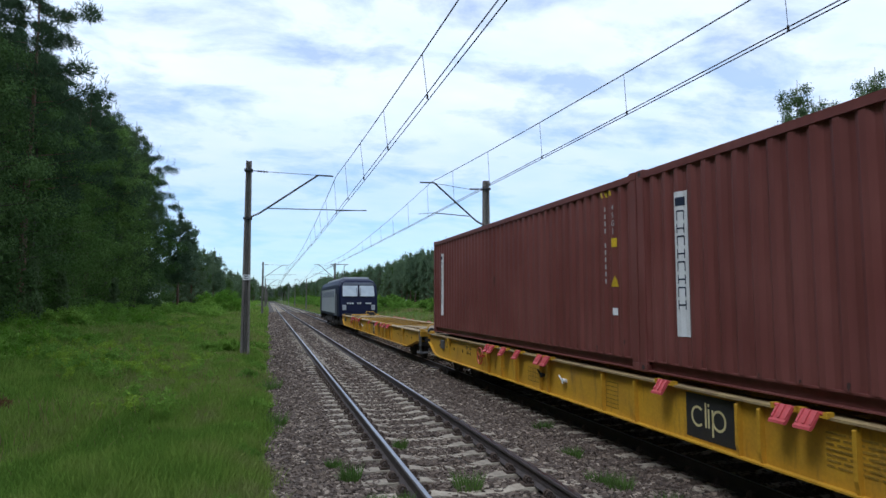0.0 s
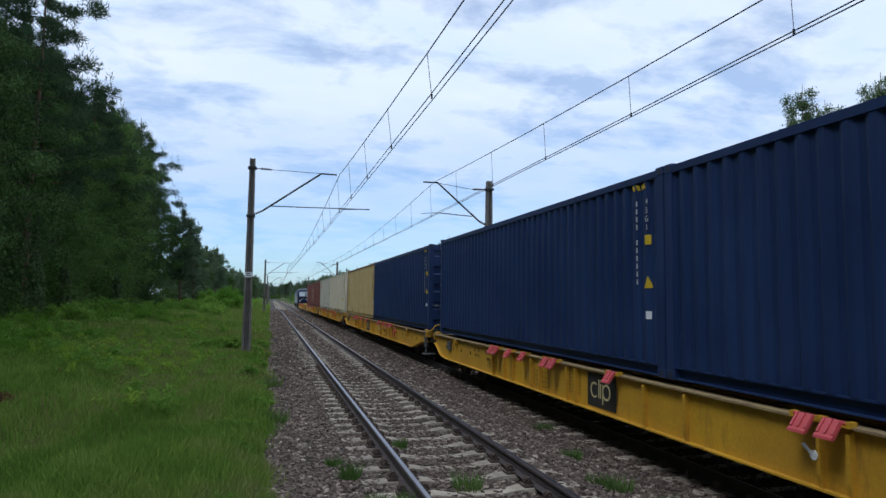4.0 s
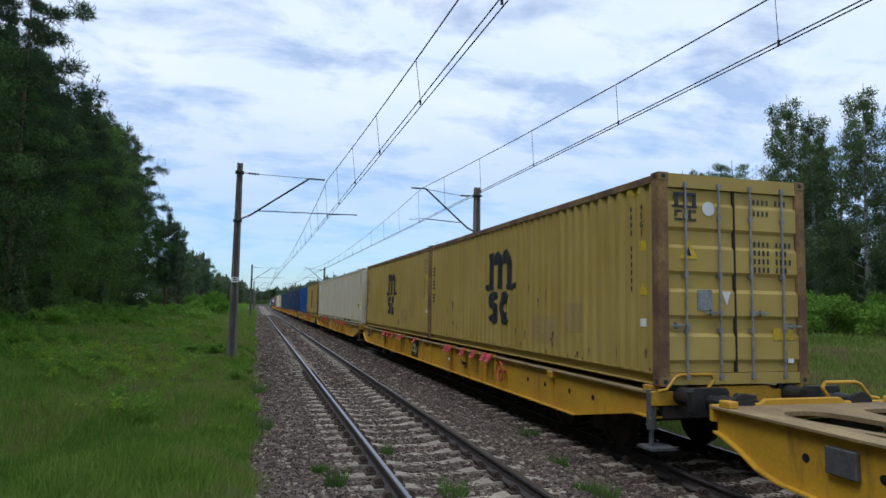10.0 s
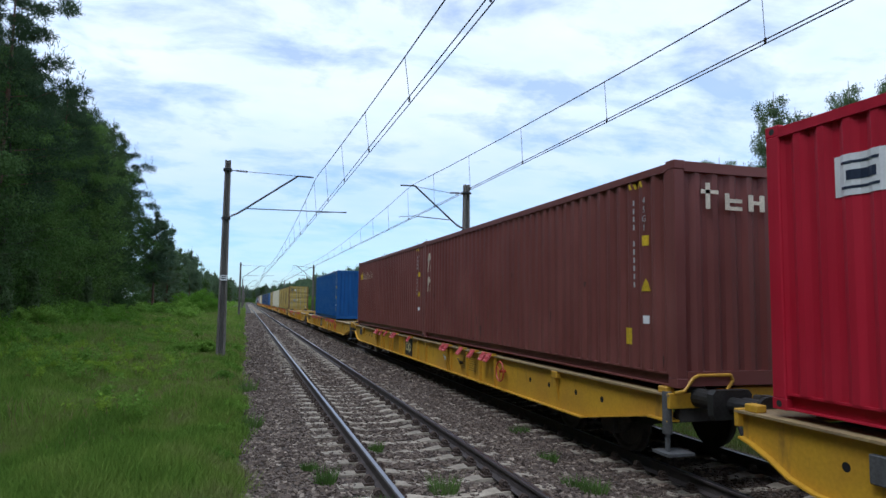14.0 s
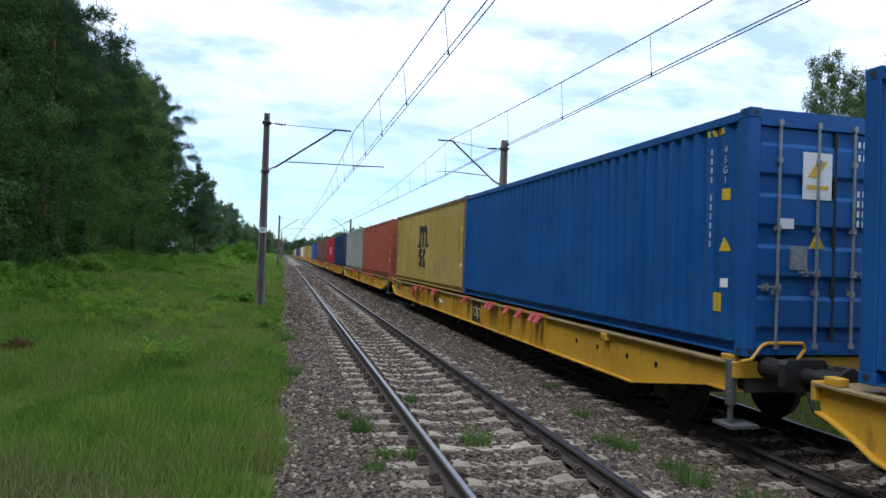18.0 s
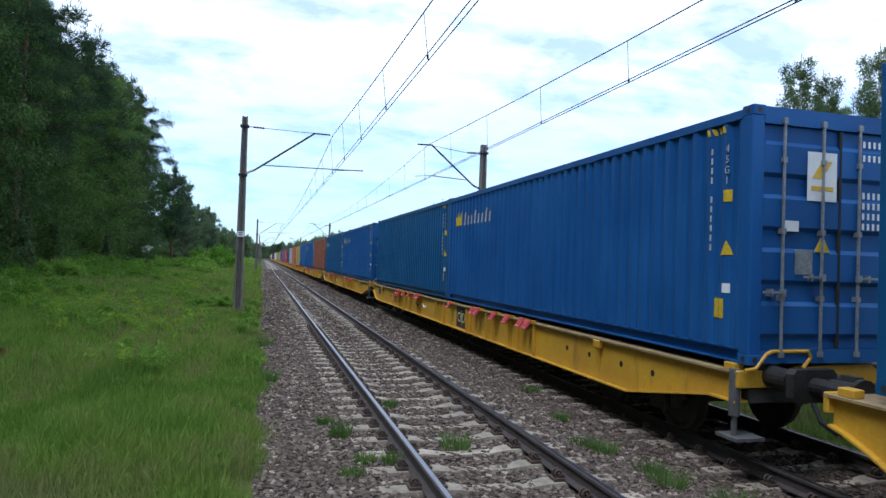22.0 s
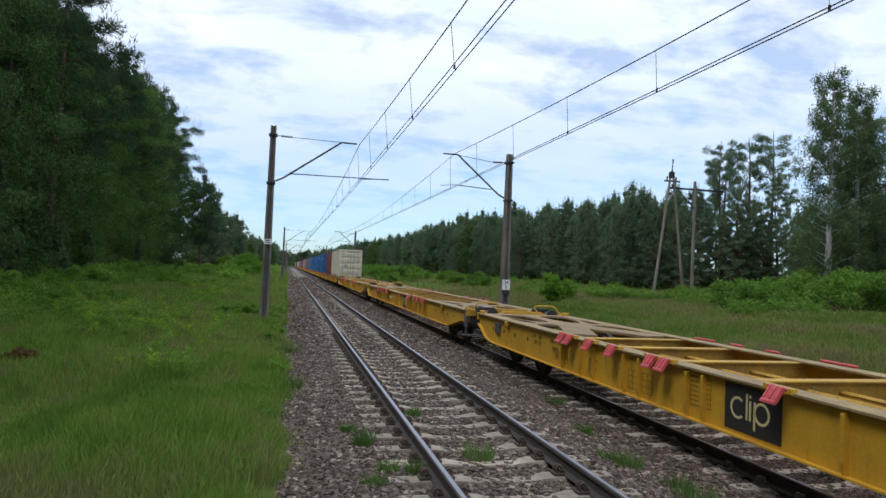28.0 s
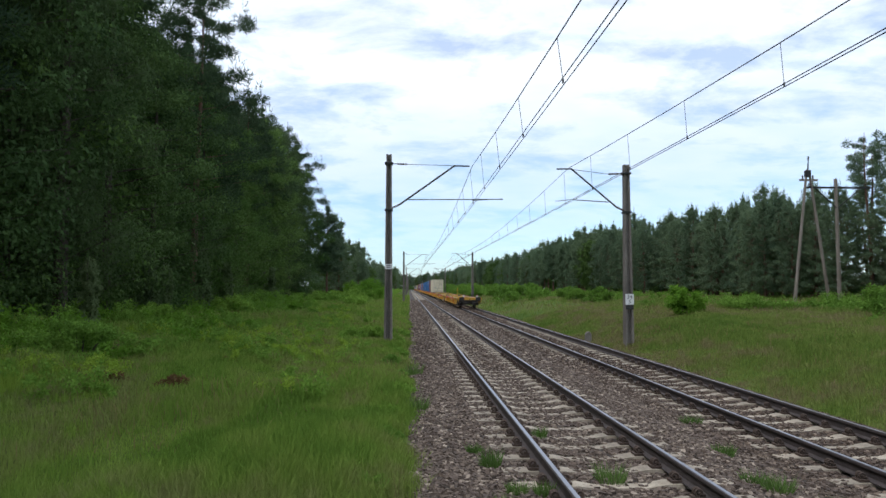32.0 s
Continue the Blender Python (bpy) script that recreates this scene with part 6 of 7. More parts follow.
# ---- locomotive ----
def build_loco():
    """A modern electric locomotive, navy with a pale side, seen from behind; its middle at the origin, rail level at zero."""
    lo = tagged(new("locomotive"), "dark blue electric locomotive with grey side and raised pantograph", "locomotive", "container train")
    prof = [(-1.44, 0.95), (-1.46, 1.6), (-1.46, 2.75), (-1.40, 3.30), (-1.24, 3.60), (-0.92, 3.74), (0.92, 3.74), (1.24, 3.60), (1.40, 3.30), (1.46, 2.75), (1.46, 1.6), (1.44, 0.95)]
    bm = bmesh.new()
    st = [(-9.1, 0.90, 0.90), (-8.95, 0.96, 0.95), (-8.3, 1.0, 0.975), (-7.6, 1.0, 1.0), (7.6, 1.0, 1.0), (8.3, 1.0, 0.975), (8.95, 0.96, 0.95), (9.1, 0.90, 0.90)]
    rows = []
    for y, sx, sz in st:
        rows.append([bm.verts.new((x * sx, y + (0.42 * max(0, z - 2.0) / 1.7 * (1 if y < 0 else -1) if abs(y) > 8 else 0), 0.95 + (z - 0.95) * sz)) for x, z in prof])
    for a, b in zip(rows, rows[1:]):
        for i in range(len(prof)):
            j = (i + 1) % len(prof)
            bm.faces.new((a[i], a[j], b[j], b[i]))
    bm.faces.new(rows[0]); bm.faces.new(rows[-1][::-1])
    part("body", bm, NAVYPAINT, lo, "navy painted body")
    for s in (-1, 1):
        for k in range(9):
            bm = bmesh.new(); box(bm, *sorted((s * 1.470, s * 1.480)), -5.6 + k * 1.3, -4.7 + k * 1.3, 2.35, 2.85)
            part("side_grille", bm, GREYBLUE, lo)
        bm = bmesh.new(); box(bm, *sorted((s * 1.47, s * 1.52)), -6.85, -6.80, 1.0, 2.6); box(bm, *sorted((s * 1.47, s * 1.52)), -7.70, -7.65, 1.0, 2.6)
        part("door_handrail", bm, GALV, lo)
        bm = bmesh.new(); box(bm, *sorted((s * 1.455, s * 1.472)), -6.3, 6.3, 1.15, 3.0)
        part("side_panel", bm, PALEGREY, lo, "pale grey side panel")
        bm = bmesh.new(); box(bm, *sorted((s * 1.455, s * 1.475)), -7.6, -6.9, 1.2, 3.0)
        part("cab_door", bm, NAVYPAINT, lo)
    for e in (-1, 1):
        for s in (-1, 1):
            bm = bmesh.new()
            x0, x1 = sorted((s * 0.07, s * 1.17))
            def ws(x, z, d):
                return (x, e * (9.1 - 0.42 * (z - 2.0) / 1.7 - 0.02 + d), z)
            q = [bm.verts.new(ws(x, z, d)) for d in (0.0, 0.05) for x, z in ((x0, 2.42), (x1, 2.42), (x1 * 0.95, 3.20), (x0, 3.20))]
            for f in ((0, 1, 2, 3), (4, 7, 6, 5), (0, 4, 5, 1), (1, 5, 6, 2), (2, 6, 7, 3), (3, 7, 4, 0)):
                bm.faces.new([q[i] for i in f])
            part("windscreen", bm, GLASSY, lo, "windscreen coloured pale like the sky it would mirror")
            bm = bmesh.new(); box(bm, s * 1.05 - 0.14, s * 1.05 + 0.14, *sorted((e * 9.08, e * 9.13)), 1.42, 1.80); bevelled(bm, 0.02)
            part("headlight", bm, PALEGREY, lo)
            part("buffer", M["buffer"], None, lo, "dark buffer", pose(s * 0.875, e * 8.9, 1.03, 0, 0, 0 if e > 0 else 180))
        bm = bmesh.new()
        for i, x in enumerate((-0.8, -0.62, -0.44, -0.05, 0.12, 0.55, 0.7, 0.85)):
            box(bm, x - 0.06, x + 0.06, *sorted((e * 9.09, e * 9.105)), 1.86, 1.96)
        part("marking", bm, WHITE, lo)
        bm = bmesh.new()
        for s in (-1, 1):
            tube(bm, (s * 0.10, e * 9.06, 2.44), (s * 0.16, e * 8.86, 3.05), 0.018, n=6); tube(bm, (s * 0.16, e * 8.92, 2.75), (s * 0.20, e * 8.84, 3.12), 0.012, n=5)
        part("wiper", bm, BLACK, lo, "pair of black wipers")
        bm = bmesh.new(); prism(bm, [(-1.18, 3.26), (1.18, 3.26), (1.02, 3.44), (-1.02, 3.44)], "y", *sorted((e * 8.70, e * 8.79)))
        part("brow", bm, GREYBLUE, lo, "grey-blue band over the windscreens")
        bm = bmesh.new(); box(bm, -1.2, 1.2, *sorted((e * 9.06, e * 9.12)), 1.05, 1.13)
        part("step_rail", bm, GALV, lo)
        bm = bmesh.new(); box(bm, -0.13, 0.13, *sorted((e * 8.52, e * 8.60)), 3.32, 3.46)
        part("top_lamp", bm, PALEGREY, lo)
        bm = bmesh.new(); box(bm, -1.35, 1.35, *sorted((e * 8.9, e * 9.0)), 0.35, 0.95); bevelled(bm, 0.03)
        part("snow_plough", bm, GRIME, lo)
    for i, y in enumerate((-6.5, -4.2, -1.8, 0.6, 3.0, 5.4)):
        bm = bmesh.new(); box(bm, -0.95, 0.95, y - 0.9, y + 0.9, 3.70, 3.86); bevelled(bm, 0.05)
        part("roof_unit", bm, PALEGREY, lo)
    for y in (-5.0, 5.0):
        bm = bmesh.new()
        for x in (-0.45, 0.45):
            tube(bm, (x, y, 3.95), (x * 0.8, y + 0.9, 4.75), 0.035, n=7) if y > 0 else tube(bm, (x, y, 3.95), (x * 0.8, y + 1.3, 4.05), 0.035, n=7)
            if y > 0:
                tube(bm, (x * 0.8, y + 0.9, 4.75), (x * 1.3, y + 0.1, 5.48), 0.025, n=7)
        if y > 0:
            tube(bm, (-0.85, y + 0.1, 5.49), (0.85, y + 0.1, 5.49), 0.03, n=7)
        for x in (-0.5, 0.5):
            tube(bm, (x, y, 3.85), (x, y, 4.0), 0.06, n=8)
        part("pantograph", bm, GRIME, lo, "raised dark pantograph" if y > 0 else "folded dark pantograph")
    for yb in (-4.75, 4.75):
        bogie = part("bogie", M["bogie"], None, lo, "dark bogie", pose(0, yb, 0) @ Matrix.Diagonal((1.15, 1.35, 1.0, 1)))
        for d in (-0.95, 0.95):
            part("wheelset", M["wheelset"], None, bogie, "", pose(0, d, 0.5))
    bm = bmesh.new(); box(bm, -1.3, 1.3, -2.6, 2.6, 0.4, 0.95); bevelled(bm, 0.05)
    part("transformer", bm, GRIME, lo)
    MOVING.append((lo, FRONT_Y + 9.55, 0.0, 0))


NAVYPAINT = mat("navy_gloss_paint", (0.008, 0.010, 0.032), (0.011, 0.014, 0.040), rough=0.5, grain=0.05, bump=0.0)
PALEGREY = mat("pale_grey_panel", (0.38, 0.40, 0.42), (0.30, 0.32, 0.35), rough=0.45, grain=0.06)
# pale base colour: the sky's reflection in the glass is painted in
GLASSY = mat("windscreen_glass", (0.52, 0.57, 0.60), (0.42, 0.47, 0.52), rough=0.15, grain=0.02, bump=0.0)
GREYBLUE = mat("grey_blue_trim", (0.20, 0.22, 0.27), (0.15, 0.165, 0.20), rough=0.5, grain=0.06)
for m_ in (NAVYPAINT, GREYBLUE):
    m_.node_tree.nodes["Principled BSDF"].inputs["Specular IOR Level"].default_value = 0.15
build_loco()

# ---- vegetation ----
def leaf_cloud(centres, per, radius, size, rs, flat=0.7, droop=0.0, aspect=1.7, spike=0.0):
    """Small pointed leaf sprays, one triangle each, scattered round clump centres."""
    c = np.repeat(np.asarray(centres), per, axis=0)
    n = len(c)
    rad = np.repeat(np.broadcast_to(radius, (len(centres),)), per)
    d = rs.normal(size=(n, 3)); d /= np.linalg.norm(d, axis=1)[:, None]
    p = c + d * (rad * rs.uniform(0.08, 1.15, n) ** 0.6)[:, None] * np.array([1, 1, flat])
    p[:, 2] -= droop * rs.uniform(0, 1, n) * rad
    if spike:
        # needle shoots point outwards and up
        u = rs.normal(size=(n, 3)) * 0.55 + d * 0.9 + np.array([0, 0, spike])
        side = rs.normal(size=(n, 3))
    else:
        # leaves lie like scales on their clump
        side = d + rs.normal(size=(n, 3)) * 0.42
        u = np.cross(side, rs.normal(size=(n, 3))) + d * 0.35
        u[:, 2] -= 1.2 * droop
    u /= np.linalg.norm(u, axis=1)[:, None]
    w = np.cross(u, side); w /= np.linalg.norm(w, axis=1)[:, None]
    s = (size * rs.uniform(0.6, 1.5, n))[:, None]
    v = np.stack([p - w * s / 2, p + w * s / 2, p + u * s * aspect], 1).reshape(-1, 3)
    return v, np.arange(n * 3).reshape(-1, 3)


def trunk_mesh(bm, h, r, lean, rs, n=8):
    pts = [Vector((lean * (k / 6) ** 2, lean * 0.4 * math.sin(k), h * k / 6)) for k in range(7)]
    for k in range(6):
        tube(bm, pts[k], pts[k + 1], r * (1 - k / 6.6), r * (1 - (k + 1) / 6.6), n, cap=False)
    return pts


def build_tree(name, kind, h, seed, label, bark, leaf, detail=1.0):
    """A tapered trunk with limbs, and a crown of many small sprays round the limb ends."""
    rs = np.random.RandomState(seed)
    tree = tagged(new(name), label, "tree")
    bm = bmesh.new()
    trunk_mesh(bm, h * 0.97, 0.011 * h + 0.04, rs.uniform(-0.4, 0.4), rs)
    centres, radii, candles = [], [], []
    if kind == "scots":
        lo, count, spread = 0.70, 17, 0.12
    elif kind == "pine":
        lo, count, spread = 0.36, 54, 0.17
    elif kind == "young":
        lo, count, spread = 0.08, 92, 0.28
    elif kind == "birch":
        lo, count, spread = 0.14, 84, 0.16
    elif kind == "edge":
        lo, count, spread = 0.05, 70, 0.22
    else:
        lo, count, spread = 0.12, 96, 0.25
    for i in range(count):
        f = lo + (1 - lo) * (i + rs.uniform(0, 1)) / count
        a = i * 2.399 + rs.uniform(-0.4, 0.4)
        if kind == "young":
            reach = h * spread * min(1.0, (1.04 - f) * 3.2) ** 0.8 * rs.uniform(0.4, 1.15) * 0.8
        elif kind in ("pine", "scots"):
            reach = h * spread * (0.55 + 0.6 * math.sin(math.pi * min(1, (f - lo) / (1 - lo) * 0.8 + 0.15))) * rs.uniform(0.5, 1.2)
        elif kind == "birch":
            reach = h * spread * (1.08 - f) ** 0.5 * rs.uniform(0.3, 1.15) * (1.0 if f > 0.3 else 0.7)
        else:
            reach = h * spread * math.sin(math.pi * min(0.97, 0.12 + 0.86 * ((f - lo) / (1 - lo)) ** 0.85)) ** 0.7 * rs.uniform(0.55, 1.2)
        z0 = h * (f - (0.03 if kind == "young" else 0.08))
        rise = {"pine": 0.25, "scots": 0.35, "young": 0.42, "birch": 0.5, "broad": 0.45, "edge": 0.22}[kind] * reach
        p0, p1 = Vector((0, 0, max(0.3, z0))), Vector((reach * math.cos(a), reach * math.sin(a), min(h * 1.0, z0 + rise)))
        if detail > 0.3:
            tube(bm, p0, p1, (0.0016 if kind == "birch" else 0.0028) * h * (1.1 - f) + 0.010, 0.006, 5, cap=False)
        if f > 0.45:
            candles.append((p1[0], p1[1], p1[2] + 0.03 * h))
        for q in ((0.55, 1.0) if reach > 1 else (0.9,)):
            centres.append(p0.lerp(p1, q)[:])
            radii.append({"young": 0.046, "broad": 0.075, "pine": 0.07, "scots": 0.050, "birch": 0.066, "edge": 0.104}[kind] * h ** 0.85 * (0.75 + 0.4 * rs.uniform()) * (1 if q == 1.0 else 0.85) * (1.25 - 0.75 * f if kind == "young" else 1.15 - 0.45 * f))
    if kind in ("young", "pine"):
        for q in (0.90, 0.94, 0.98, 1.01):
            centres.append((0, 0, h * q)); radii.append(0.02 * h ** 0.85 * (1.25 - q) * 4)
            candles.append((0, 0, h * q + 0.3))
    part("trunk", bm, bark, tree)
    per = int({"pine": 330, "scots": 170, "young": 150, "birch": 330, "broad": 220, "edge": 360}[kind] * detail)
    size = {"pine": 0.052, "scots": 0.046, "young": 0.050, "birch": 0.060, "broad": 0.086, "edge": 0.088}[kind] * (h / 18) ** 0.35 / detail ** 0.5
    v, f = leaf_cloud(centres, per, np.array(radii), size, rs, flat=0.5 if kind in ("pine", "young", "edge") else 0.8,
                      droop={"birch": 1.1, "edge": 0.6}.get(kind, 0.15), aspect=5.0 if kind in ("pine", "young", "scots") else 1.6, spike=0.45 if kind in ("pine", "young", "scots") else 0.0)
    if kind in ("young", "pine"):
        v2, f2 = leaf_cloud(candles, max(10, int(30 * detail)), 0.012 * h, size, rs, flat=4.0, aspect=5.0, spike=1.6)
        v, f = np.concatenate([v, v2]), np.concatenate([f, f2 + len(v)])
    part("crown", quick_mesh("crown", v, f, leaf), None, tree)
    return tree


def build_bush(name, h, w, seed, label, leaf, per=210):
    rs = np.random.RandomState(seed)
    bush = tagged(new(name), label, "bush")
    bm = bmesh.new()
    centres = []
    for i in range(26):
        a, r, z = rs.uniform(0, 6.28), w * rs.uniform(0, 1) ** 0.6, h * rs.uniform(0.2, 0.9)
        z *= 1 - 0.45 * (r / w) ** 2
        p = (r * math.cos(a), r * math.sin(a), z)
        tube(bm, (p[0] * 0.15, p[1] * 0.15, -0.1), p, 0.022, 0.008, 5, cap=False)
        centres.append(p)
    part("stem", bm, BARK, bush)
    v, f = leaf_cloud(centres, per, 0.22 * (h + w) / 2, 0.030 + 0.016 * h, rs, flat=0.85)
    part("foliage", quick_mesh("foliage", v, f, leaf), None, bush)
    return bush


def plant(proto, used, x, y, s, turn):
    z = float(ground_z(np.array(x), np.array(y))) - 0.05
    m = pose(x, y, z, 0, 0, turn)
    if proto not in used:
        used.add(proto)
        proto.matrix_basis = m @ Matrix.Diagonal((s, s, s, 1))
        return proto
    ob = copy_thing(proto, m)
    ob.scale = (s, s, s)
    return ob


def thicket(name, spots, per, size, seed, material, label, flat=0.75):
    """Undergrowth that nobody could count: rounded leafy mounds over the ground at (x, y, width, height)."""
    rs = np.random.RandomState(seed)
    centres, radii = [], []
    for x, y, w, h in spots:
        z = float(ground_z(np.array(x), np.array(y)))
        for k in range(5):
            a, r = rs.uniform(0, 6.28), w * 0.75 * rs.uniform(0, 1) ** 0.5
            centres.append((x + r * math.cos(a), y + r * math.sin(a), z + h * rs.uniform(0.15, 0.8) * (1 - 0.5 * (r / w) ** 2)))
            radii.append(0.42 * w * rs.uniform(0.6, 1.1))
    v, f = leaf_cloud(centres, per, np.array(radii), size, rs, flat=flat, aspect=2.2)
    tagged(new(name, quick_mesh(name, v, f, material)), label, "undergrowth", kind="stuff")


def build_left_forest():
    rs, used = np.random.RandomState(21), set()
    broad = [build_tree("broadleaf_tree", "edge", 22, 100 + i, "tall dark broadleaf tree in the dense forest edge", BARK, (LEAF_DARK, LEAF_EDGE, LEAF_DARK)[i]) for i in range(3)]
    birch = [build_tree("birch_tree", "birch", 22, 110 + i, "tall drooping birch at the forest edge", BARK, LEAF_BIRCH2) for i in range(2)]
    pine = [build_tree("pine_tree", "pine", 24, 120 + i, "tall dark pine behind the forest edge", PINEBARK, NEEDLE) for i in range(3)]
    for row, (x, step, kinds) in enumerate(((-17.5, 5.0, (broad, pine, broad, birch, broad)), (-21.5, 4.2, (pine, broad, pine)), (-26.5, 4.8, (pine, broad)), (-33, 6.0, (pine, broad)))):
        y = -14 + row * 1.7
        x0 = x
        i = 0
        while y < 92 + row * 6:
            group = kinds[i % len(kinds)]
            x = x0 - (0.9 if y > 48 else 0.0)
            s = rs.uniform(0.86, 1.14) * (0.92 if row == 0 else 1.04) * (1.06 if y < 38 else 0.93)
            if row < 2:
                plant(group[rs.randint(len(group))], used, x + rs.uniform(-1.2, 1.0), y + rs.uniform(-1, 1), s, rs.uniform(0, 360))
            else:
                plant(FAR_TREES[rs.randint(len(FAR_TREES))], FAR_USED, x + rs.uniform(-1.2, 1.0), y + rs.uniform(-1, 1), s * 2.3, rs.uniform(0, 360))
            y += step * rs.uniform(0.8, 1.2)
            i += 1
    # the birch that overtops the forest edge, and a thinner pine before it
    plant(birch[0], used, -17.6, 83.5, 1.06, 30)
    plant(birch[1], used, -18.2, 77.5, 1.0, 200)
    # beyond the tall part the wood falls back and is lower
    for i in range(80):
        y = 98 + 600 * (i / 80) ** 1.4
        x = -11 - rs.uniform(0, 26) ** 0.9 - max(0, 140 - y) * 0.06
        s = rs.uniform(0.85, 1.15) * (1.15 if y < 116 else 1.0) * (1 + max(0, y - 250) / 500)
        plant(FAR_TREES[rs.randint(len(FAR_TREES))], FAR_USED, x, y, s, rs.uniform(0, 360))
    # unseen trees added behind camera, both sides of the line, keep skylight off doors
    for i in range(44):
        side = i % 2
        plant(FAR_TREES[rs.randint(len(FAR_TREES))], FAR_USED, (-17 - rs.uniform(0, 9)) if side else (24 + rs.uniform(0, 9)), -17 - 2.6 * i, rs.uniform(1.3, 1.9), rs.uniform(0, 360))
    # the wood that closes the view down the line
    for i in range(70):
        y = rs.uniform(890, 980)
        plant(FAR_TREES[rs.randint(len(FAR_TREES))], FAR_USED, -75 + 150 * i / 70, y, rs.uniform(1.6, 2.4), rs.uniform(0, 360))
    # dark filler shrubs under the trees, and the lush belt of tall herbs and brambles at their foot
    # the shrubs are added in place of the deep shade below the crowns
    thicket("forest_shrubs", [(rs.uniform(-29, -18.5), -8 + 128 * i / 110, rs.uniform(1.6, 2.6), rs.uniform(1.8, 3.8)) for i in range(110)], 330, 0.075, 151, LEAF_DARK, "added dark shrubs that fill the gaps under the forest trees")
    belt = []
    for i in range(620):
        y = 3 + 150 * rs.uniform(0, 1) ** 1.25
        u = rs.uniform(0, 1) ** 0.7
        x = -8.6 - 8.2 * u + (0.045 * (y - 60) if y > 60 else 0) - 1.2 * math.sin(y * 0.21)
        belt.append((x, y, rs.uniform(0.45, 1.0) * (0.7 + 0.5 * u), (0.30 + 1.0 * u) * rs.uniform(0.5, 1.3)))
    thicket("tall_herb_belt", belt[::2], 78, 0.048, 152, LEAF_LUSH, "lush green belt of nettles and tall herbs at the forest foot")
    thicket("tall_herb_belt", belt[1::2], 78, 0.052, 153, LEAF_BUSH, "bright green brambles and herbs at the forest foot")
    thicket("far_thicket", [(-6.6 - rs.uniform(0, 7), 70 + 190 * i / 90, rs.uniform(0.9, 2.0), rs.uniform(0.8, 2.2)) for i in range(90)], 90, 0.11, 154, LEAF_LUSH, "green scrub along the line in the distance")
    thicket("far_thicket", [(rs.uniform(-70, 70), rs.uniform(850, 880), rs.uniform(4, 7), rs.uniform(3, 7)) for i in range(60)], 60, 0.5, 155, LEAF_MID, "scrub under the wood that closes the line")
    dome = build_bush("willow_bush", 4.3, 3.6, 146, "large domed bright green willow bush", LEAF_BUSH, 420)
    plant(dome, used, -8.8, 100, 0.74, 10)
    plant(dome, used, -11.6, 108, 0.7, 130)
    plant(dome, used, -10.4, 136, 0.9, 250)
    edge = [build_bush("forest_edge_bush", 1.5, 1.4, 140 + i, "mid green bush at the forest foot", LEAF_LUSH, 300) for i in range(2)]
    for x, y, s in ((-10.9, 17.6, 0.8), (-13.5, 42, 0.9), (-14.2, 55, 1.0), (-12.0, 70, 0.9), (-13.6, 30, 0.7), (-3.9, 27.5, 0.4), (-4.6, 26.6, 0.35)):
        plant(edge[rs.randint(2)], used, x, y, s, rs.uniform(0, 360))
    sapling = [build_tree("sapling", "birch", 4.2, 160 + i, "young grey-green sapling before the dark forest", BARK, LEAF_BIRCH, 0.16) for i in range(2)]
    for x, y, s in ((-15.2, 33, 0.9), (-15.6, 36.5, 0.75), (-14.9, 40.5, 1.0), (-15.5, 48, 0.85), (-15.2, 62, 0.9), (-14.2, 25, 0.7)):
        plant(sapling[rs.randint(2)], used, x, y, s, rs.uniform(0, 360))


